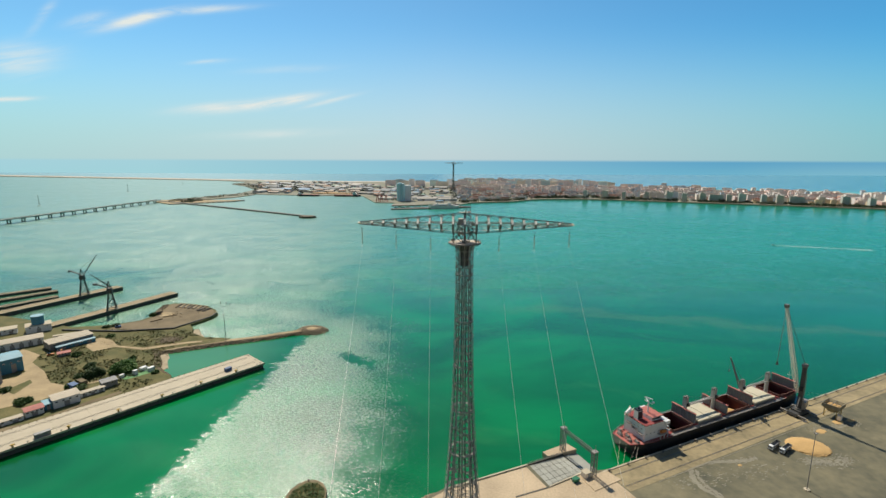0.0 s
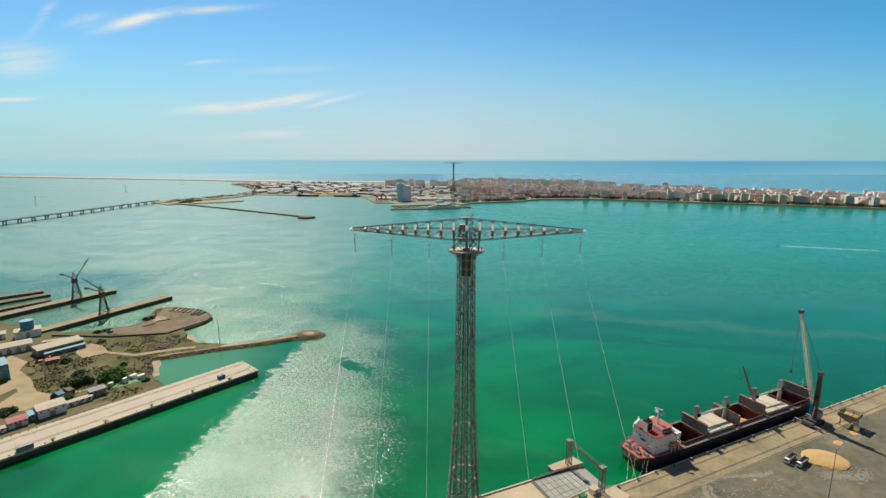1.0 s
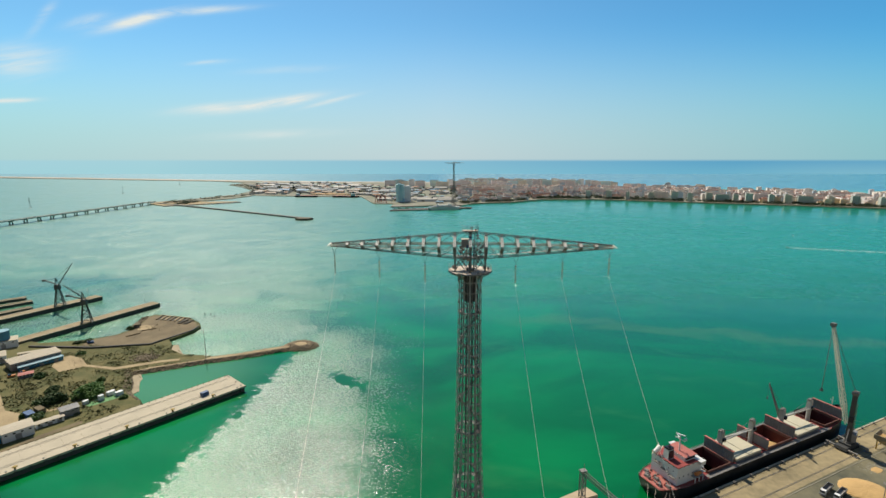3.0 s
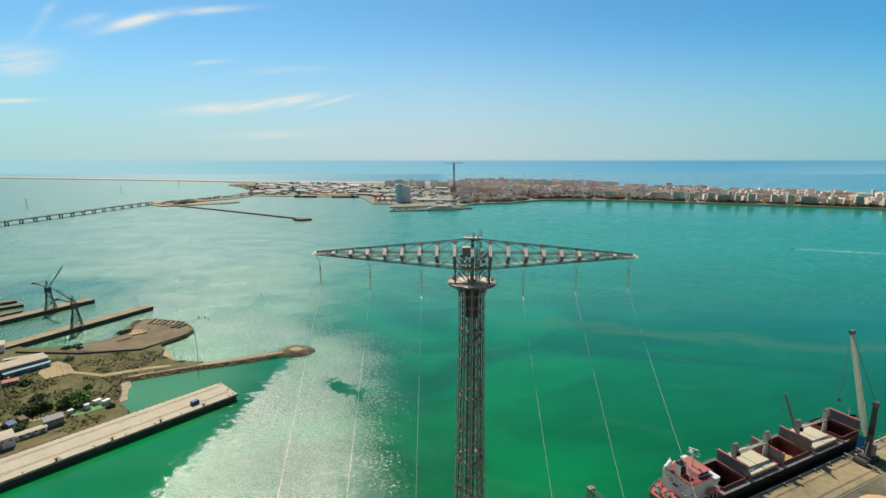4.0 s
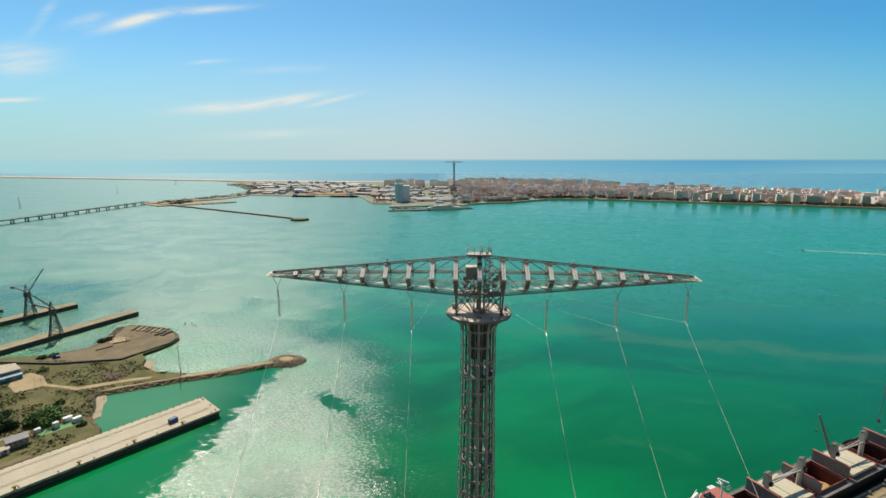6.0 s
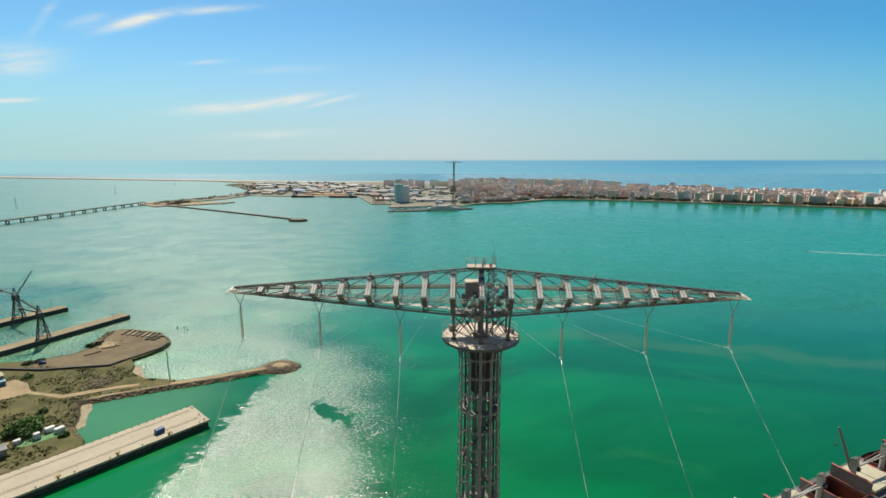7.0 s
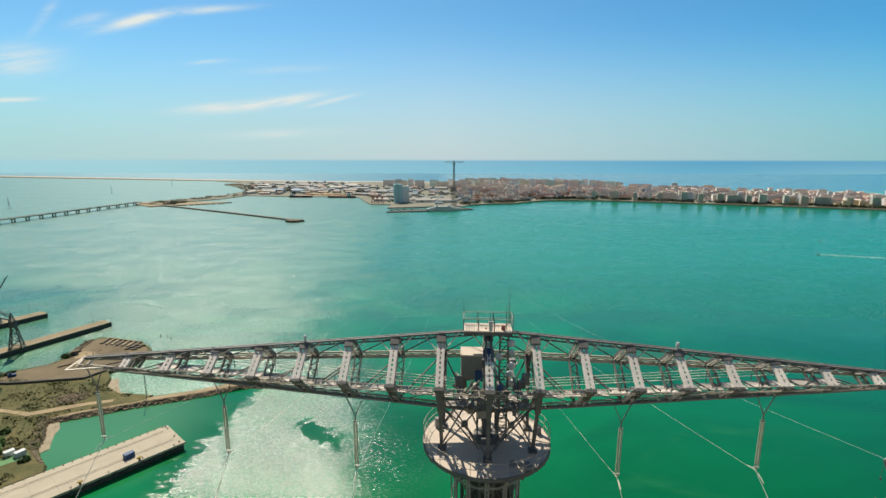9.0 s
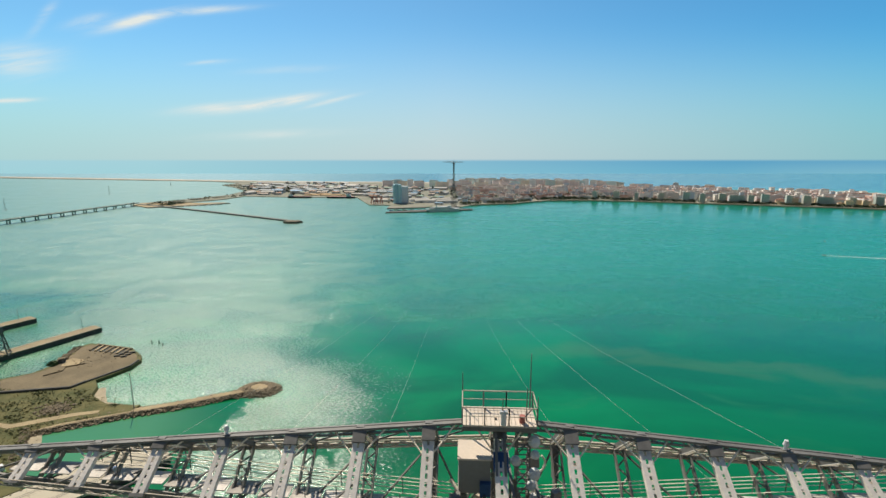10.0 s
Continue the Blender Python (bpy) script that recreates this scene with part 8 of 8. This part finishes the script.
part("annex", Geo().box((27, 22, 30), (28, 24, 60)).box((27, 22, 60.6), (29, 25, 1.2)), mat("pale_silo_annex", (0.84, 0.87, 0.88), 0.8), silo)
for k, (x, y) in enumerate(((-262, 1748), (-246, 1745), (-228, 1742))):
    t = thing("port_crane", pose(x, y, 2.2, 0, 0, 20), "red-brown portal crane on the port quay", "crane", "port cranes")
    for sx in (-5, 5):
        for sy in (-5, 5):
            part("leg", Geo().beam((sx, sy, 0), (sx * 0.4, sy * 0.4, 20), 1.2), REDLIGHT, t)
    part("cab", Geo().box((0, 0, 22), (7, 6, 5)), REDLIGHT, t)
    part("jib", Geo().beam((0, 0, 24), (12, -6, 44), 1.2).beam((0, 0, 24), (-8, 3, 30), 1.6), REDLIGHT, t)
setting("pier_port_north", Geo().prism([(-192, 1602), (-60, 1632), (-58, 1616), (-190, 1584)], -2, 2.6), CONC_DARK, "low port jetty")
setting("pier_port_south", Geo().prism([(-182, 1486), (-180, 1464), (-44, 1496), (92, 1548), (96, 1572), (40, 1600), (60, 1650), (-20, 1650), (-44, 1560)], -2, 2.8), CONC_DARK, "port jetty at the foot of the far pylon")
for k in range(9):
    t = thing("moored_boat", pose(-170 + k * 13, 1530 + (k % 2) * 22, 0.2, 0, 0, 14), "small dark work boat in the port basin", "boat", "work boats of the port")
    part("hull", Geo().box((0, 0, 0.9), (11, 4, 2.2), 0, 1.15), HULL if k % 2 else BLUE, t)
    part("wheelhouse", Geo().box((-1.5, 0, 3.0), (4, 3, 2.4)), WHITE, t)


def far_ship(name, m, length, beam, hull, label, house, decks):
    t = thing(name, m, label, "ship")
    ring = [(-length / 2, -beam / 2), (length * 0.36, -beam / 2), (length * 0.46, -beam * 0.25), (length / 2, 0), (length * 0.46, beam * 0.25), (length * 0.36, beam / 2), (-length / 2, beam / 2)]
    part("hull", Geo().prism(ring, -2, 7), hull, t)
    part("deck", Geo().prism([(x * 0.98, y * 0.94) for x, y in ring], 7, 7.4), REDLIGHT, t)
    for k in range(decks):
        x0, x1 = house
        part("deck_house", Geo().box(((x0 + x1) / 2 - k * 1.5, 0, 8.8 + k * 2.8), ((x1 - x0) * (1 - k * 0.07), beam * (0.92 - k * 0.05), 2.7)), WHITE, t)
    part("funnel", Geo().box((house[0] + 8, 0, 9 + decks * 2.8 + 2), (6, 4, 6), 0, 0.85), hull, t)
    part("mast", Geo().tube((house[1] - 6, 0, 8 + decks * 2.8), (house[1] - 6, 0, 20 + decks * 2.8), 0.5, 6), WHITE, t)
    return t


def far_ferry(m):
    t = thing("ferry", m, "white round-ended passenger ship moored below the far pylon", "ship")

    def oval(length, beam, shift=0.0):
        return [(shift + length / 2 * math.copysign(abs(math.cos(a)) ** 0.7, math.cos(a)), beam / 2 * math.copysign(abs(math.sin(a)) ** 0.7, math.sin(a))) for a in (i * 2 * math.pi / 28 for i in range(28))]
    hull = Geo()
    for k in range(5):  # flaring towards the deck
        hull.prism(oval(100 + k * 3.4, 19 + k * 1.3), k * 2.2 - 2, k * 2.2 + 0.2)
    part("hull", hull, WHITE, t)
    part("fender", Geo().prism(oval(115.5, 25.2), 8.9, 9.5), GREYBOX, t)
    part("deck", Geo().prism(oval(113, 23), 9.5, 9.8), WHITE, t)
    part("deck_house", Geo().prism(oval(84, 17, -4), 9.8, 12.8), WHITE, t)
    part("deck_house", Geo().prism(oval(58, 13, -6), 12.8, 15.6), WHITE, t)
    part("wheelhouse", Geo().prism(oval(14, 11, 20), 15.6, 18.4), WHITE, t)
    part("window_band", Geo().prism(oval(84.6, 17.6, -4), 10.8, 11.8), GREYBOX, t)
    part("funnel", Geo().tube((-22, 0, 15.6), (-23, 0, 22), 2.6, 14, 2.2), WHITE, t)
    part("mast", Geo().tube((16, 0, 18.4), (16, 0, 27), 0.4, 6), WHITE, t)


far_ferry(pose(-2, 1513, 0, 0, 0, 14))
far_ship("cargo_ship", pose(-432, 2018, 0, 0, 0, -3), 118, 18, HULL, "dark-hulled cargo ship at the port quay", (24, 42), 4)
far_ship("cargo_ship", pose(-610, 2030, 0, 0, 0, -4), 100, 16, HULL, "low dark-hulled ship at the port quay", (-44, -30), 3)

# trees of the town and the port, clump by clump
def tree_kit(rnd):
    trunk = Geo().tube((0, 0, 0), (0, 0, 4), 0.4, 6, 0.25)
    for k in range(4):
        a = k * 1.6
        trunk.tube((0, 0, 3), (2.2 * math.cos(a), 2.2 * math.sin(a), 6), 0.2, 5, 0.08)
    g = Geo()
    for k in range(150):
        a, f = rnd.uniform(0, 6.28), rnd.random() ** 0.5
        o = Vector((4.6 * f * math.cos(a), 4.6 * f * math.sin(a), 3 + rnd.random() * 6.5 * (1 - 0.6 * f * f)))
        d1, d2 = (Vector((rnd.gauss(0, 1), rnd.gauss(0, 1), rnd.gauss(0, 0.6))).normalized() * 1.1 for _ in range(2))
        g.add([o - d1, o + d2, o + d1, o - d2], [(0, 1, 2, 3)])
    return trunk.mesh("trunk", BARK), g.mesh("crown", TREES)


kits = [tree_kit(rnd) for _ in range(3)]
for k in range(330):
    zone = k % 3
    if zone == 0:
        x = rnd.uniform(330, 1850)
        y = shore_y(x) + rnd.uniform(18, 40)
    elif zone == 1:
        x = rnd.uniform(330, 760)
        y = shore_y(x) + rnd.uniform(30, 330)
    else:
        x, y = rnd.uniform(-1080, 60), rnd.uniform(1720, 2700)
        if not inside(x, y, port):
            continue
    t = thing("tree", pose(x, y, 2.2) @ Matrix.Scale(rnd.uniform(0.8, 1.7), 4), "dark green city tree by the promenade" if zone == 0 else "dark green city tree", "tree", "trees of the city")
    part("trunk", kits[k % 3][0], None, t)
    part("crown", kits[k % 3][1], None, t)
g = Geo()  # parks and street trees between the houses
for k in range(4200):
    x = rnd.uniform(60, 2000)
    y = shore_y(x) + (rnd.uniform(12, 420) if x < 900 and k % 2 else rnd.uniform(10, 40) if k % 3 else rnd.uniform(10, 90))
    if not inside(x, y - 12, coast) or any((x - a) ** 2 + (y - b) ** 2 < (c + 2) ** 2 for a, b, c in used) or noise.noise(Vector((x * 0.012, y * 0.012, 9))) < -0.1:
        continue
    for j in range(7):
        o = Vector((x + rnd.gauss(0, 3.2), y + rnd.gauss(0, 3.2), 2.2 + 2 + rnd.random() * 7))
        d1, d2 = (Vector((rnd.gauss(0, 1), rnd.gauss(0, 1), rnd.gauss(0, 0.6))).normalized() * 2.2 for _ in range(2))
        g.add([o - d1, o + d2, o + d1, o - d2], [(0, 1, 2, 3)])
    g.tube((x, y, 2), (x, y, 6), 0.35, 5)
tagged(part("town_greenery", g, TREES), "dark green trees between the town houses", "trees", "", "stuff")
g = Geo()  # woodland on the low points at the left
for k in range(2600):
    i = rnd.random()
    x, y = (rnd.uniform(-1330, -1000), rnd.uniform(2350, 2960)) if i < 0.6 else (rnd.uniform(-1060, -960), rnd.uniform(1680, 1780))
    if i > 0.85:
        f = rnd.random()
        x, y = -1060 + f * 150 + rnd.uniform(-40, 40), 1800 + f * 330
    if i < 0.6 and not inside(x, y, coast) or noise.noise(Vector((x * 0.02, y * 0.02, 4))) < (0.0 if i > 0.6 else -0.15):
        continue
    h = rnd.uniform(2, 8)
    for j in range(4):
        o = Vector((x + rnd.gauss(0, 2.5), y + rnd.gauss(0, 2.5), 2.2 + rnd.random() * h))
        d1, d2 = (Vector((rnd.gauss(0, 1), rnd.gauss(0, 1), rnd.gauss(0, 0.6))).normalized() * 1.9 for _ in range(2))
        g.add([o - d1, o + d2, o + d1, o - d2], [(0, 1, 2, 3)])
tagged(part("far_woods", g, TREES), "dark low woodland on the far shore", "woods", "", "stuff")

DYKE = mat("grey_dyke_rock", (0.24, 0.235, 0.20), 0.9, 0, 0.3, 0.05, 0.5, 0.2)


# ---- breakwater, causeway point and bridge ----
def rock_dyke(name, line, width, z, label):
    ob, g = None, Geo()
    for a, b in zip(line, line[1:]):
        a, b = Vector(a), Vector(b)
        s = Vector(((b - a).y, -(b - a).x)).normalized() * width / 2
        g.prism([(p.x, p.y) for p in (a + s, b + s, b - s, a - s)], -2, z, 3)
    return setting(name, g, DYKE, label)


rock_dyke("breakwater_port", [(-380, 1248), (-545, 1362), (-710, 1475), (-905, 1605), (-1108, 1730)], 11, 4.0, "long dark breakwater")
setting("breakwater_head", Geo().prism([(-400 + 24 * math.cos(k), 1246 + 17 * math.sin(k)) for k in (0.2, 1, 1.9, 2.8, 3.6, 4.4, 5.3)], -2, 5.5, 3), ROCK, "rounded breakwater head")
setting("ground_isthmus", Geo().prism([(-1130, 1782), (-1030, 1790), (-960, 1830), (-900, 1930), (-870, 2080), (-960, 2200), (-1010, 2060), (-1060, 1900)], -2, 2.3), CITYLAND, "low wooded isthmus")
rock_dyke("breakwater_marina", [(-800, 1780), (-940, 1660), (-1010, 1615)], 9, 3.0, "short inner dyke of a marina")
setting("ground_point", Geo().prism([(-1110, 1700), (-1010, 1620), (-900, 1680), (-800, 1775), (-830, 1800), (-930, 1790), (-1040, 1800), (-1130, 1780)], -2, 2.4), SANDPATH, "sandy causeway point with a marina")
for k in range(12):
    t = thing("small_boat", pose(-905 + (k % 6) * 18, 1670 + (k // 6) * 26 + (k % 6) * 9, 0.2, 0, 0, 40), "small white boat in the marina", "boat", "marina boats")
    part("hull", Geo().box((0, 0, 0.8), (9, 3, 1.8), 0, 1.15), WHITE, t)
    part("mast", Geo().tube((0, 0, 1.5), (0, 0, 11), 0.12, 5), STEEL_PALE, t)
bridge = thing("road_bridge", Matrix.Identity(4), "long low concrete road bridge on piers", "bridge")
a, b = Vector((-1094, 1700, 9)), Vector((-1165, 840, 11))
part("girder", Geo().beam(a + Vector((0, 0, 0.4)), b + Vector((0, 0, 0.4)), 14, 1.3), BRIDGE, bridge)
part("roadway", Geo().beam(a + Vector((0, 0, 1.7)), b + Vector((0, 0, 1.7)), 18, 0.4), BRIDGE, bridge)
for s in (-1, 1):
    part("parapet", Geo().beam(a + Vector((s * 8.8, 0, 2.4)), b + Vector((s * 8.8, 0, 2.4)), 0.4, 1.2), BRIDGE, bridge)
for k in range(21):
    p = a.lerp(b, (k + 0.6) / 21)
    part("bridge_pier", Geo().box((p.x - 4, p.y, 3.2), (2.6, 2.2, 10.5), -5).box((p.x + 4, p.y, 3.2), (2.6, 2.2, 10.5), -5).box((p.x, p.y, 0.2), (12, 3.5, 1.2), -5).box((p.x, p.y, 8.4), (12, 2.6, 1.2), -5), BRIDGE, bridge)
for x, y in ((-1440, 1560), (-1560, 2240), (-1640, 2900)):
    lattice_mast(pose(x, y, 0), 38, 5, "distant grey lattice mast standing in the shallows", "mast")

# ---- small craft ----
def motor_boat(m, label):
    t = thing("motor_boat", m, label, "boat", "small motor boats")
    ring = [(-3.5, -1.2), (1.5, -1.2), (3.8, 0), (1.5, 1.2), (-3.5, 1.2)]
    part("hull", Geo().prism(ring, -0.3, 1.1, -0.3), WHITE, t)
    part("console", Geo().box((-0.3, 0, 1.6), (1.6, 1.2, 1.0)), GLASS_DARK, t)
    return t


FOAM = mat("foam", (0.75, 0.80, 0.76), 0.6, 0, 0.15, 0.3, 2, 0.3)
motor_boat(pose(672, 818, 0, 0, 0, 162), "white motor boat crossing the bay with a wake")
wake = Geo()
for k in range(46):
    x0 = 4 + k * 3.6
    for s in (-1, 1):
        spread, y = 0.6 + rnd.random() * 1.3, s * (0.7 + k * 0.06) + rnd.uniform(-0.3, 0.3)
        wake.add([(x0, y - spread, 0.03), (x0 + rnd.uniform(2.6, 3.6), y - spread * 0.7, 0.03), (x0 + rnd.uniform(2.6, 3.6), y + spread, 0.03), (x0, y + spread * 0.6, 0.03)], [(0, 1, 2, 3)])
ob = part("wake", wake, FOAM)
ob.matrix_basis = pose(672, 818, 0.03, 0, 0, -18)
tagged(ob, "white foam wake trailing a motor boat", "wake", "", "stuff")
for x, y in ((330, 1180), (785, 961)):
    motor_boat(pose(x, y, 0, 0, 0, 60), "tiny white boat at anchor on the bay")
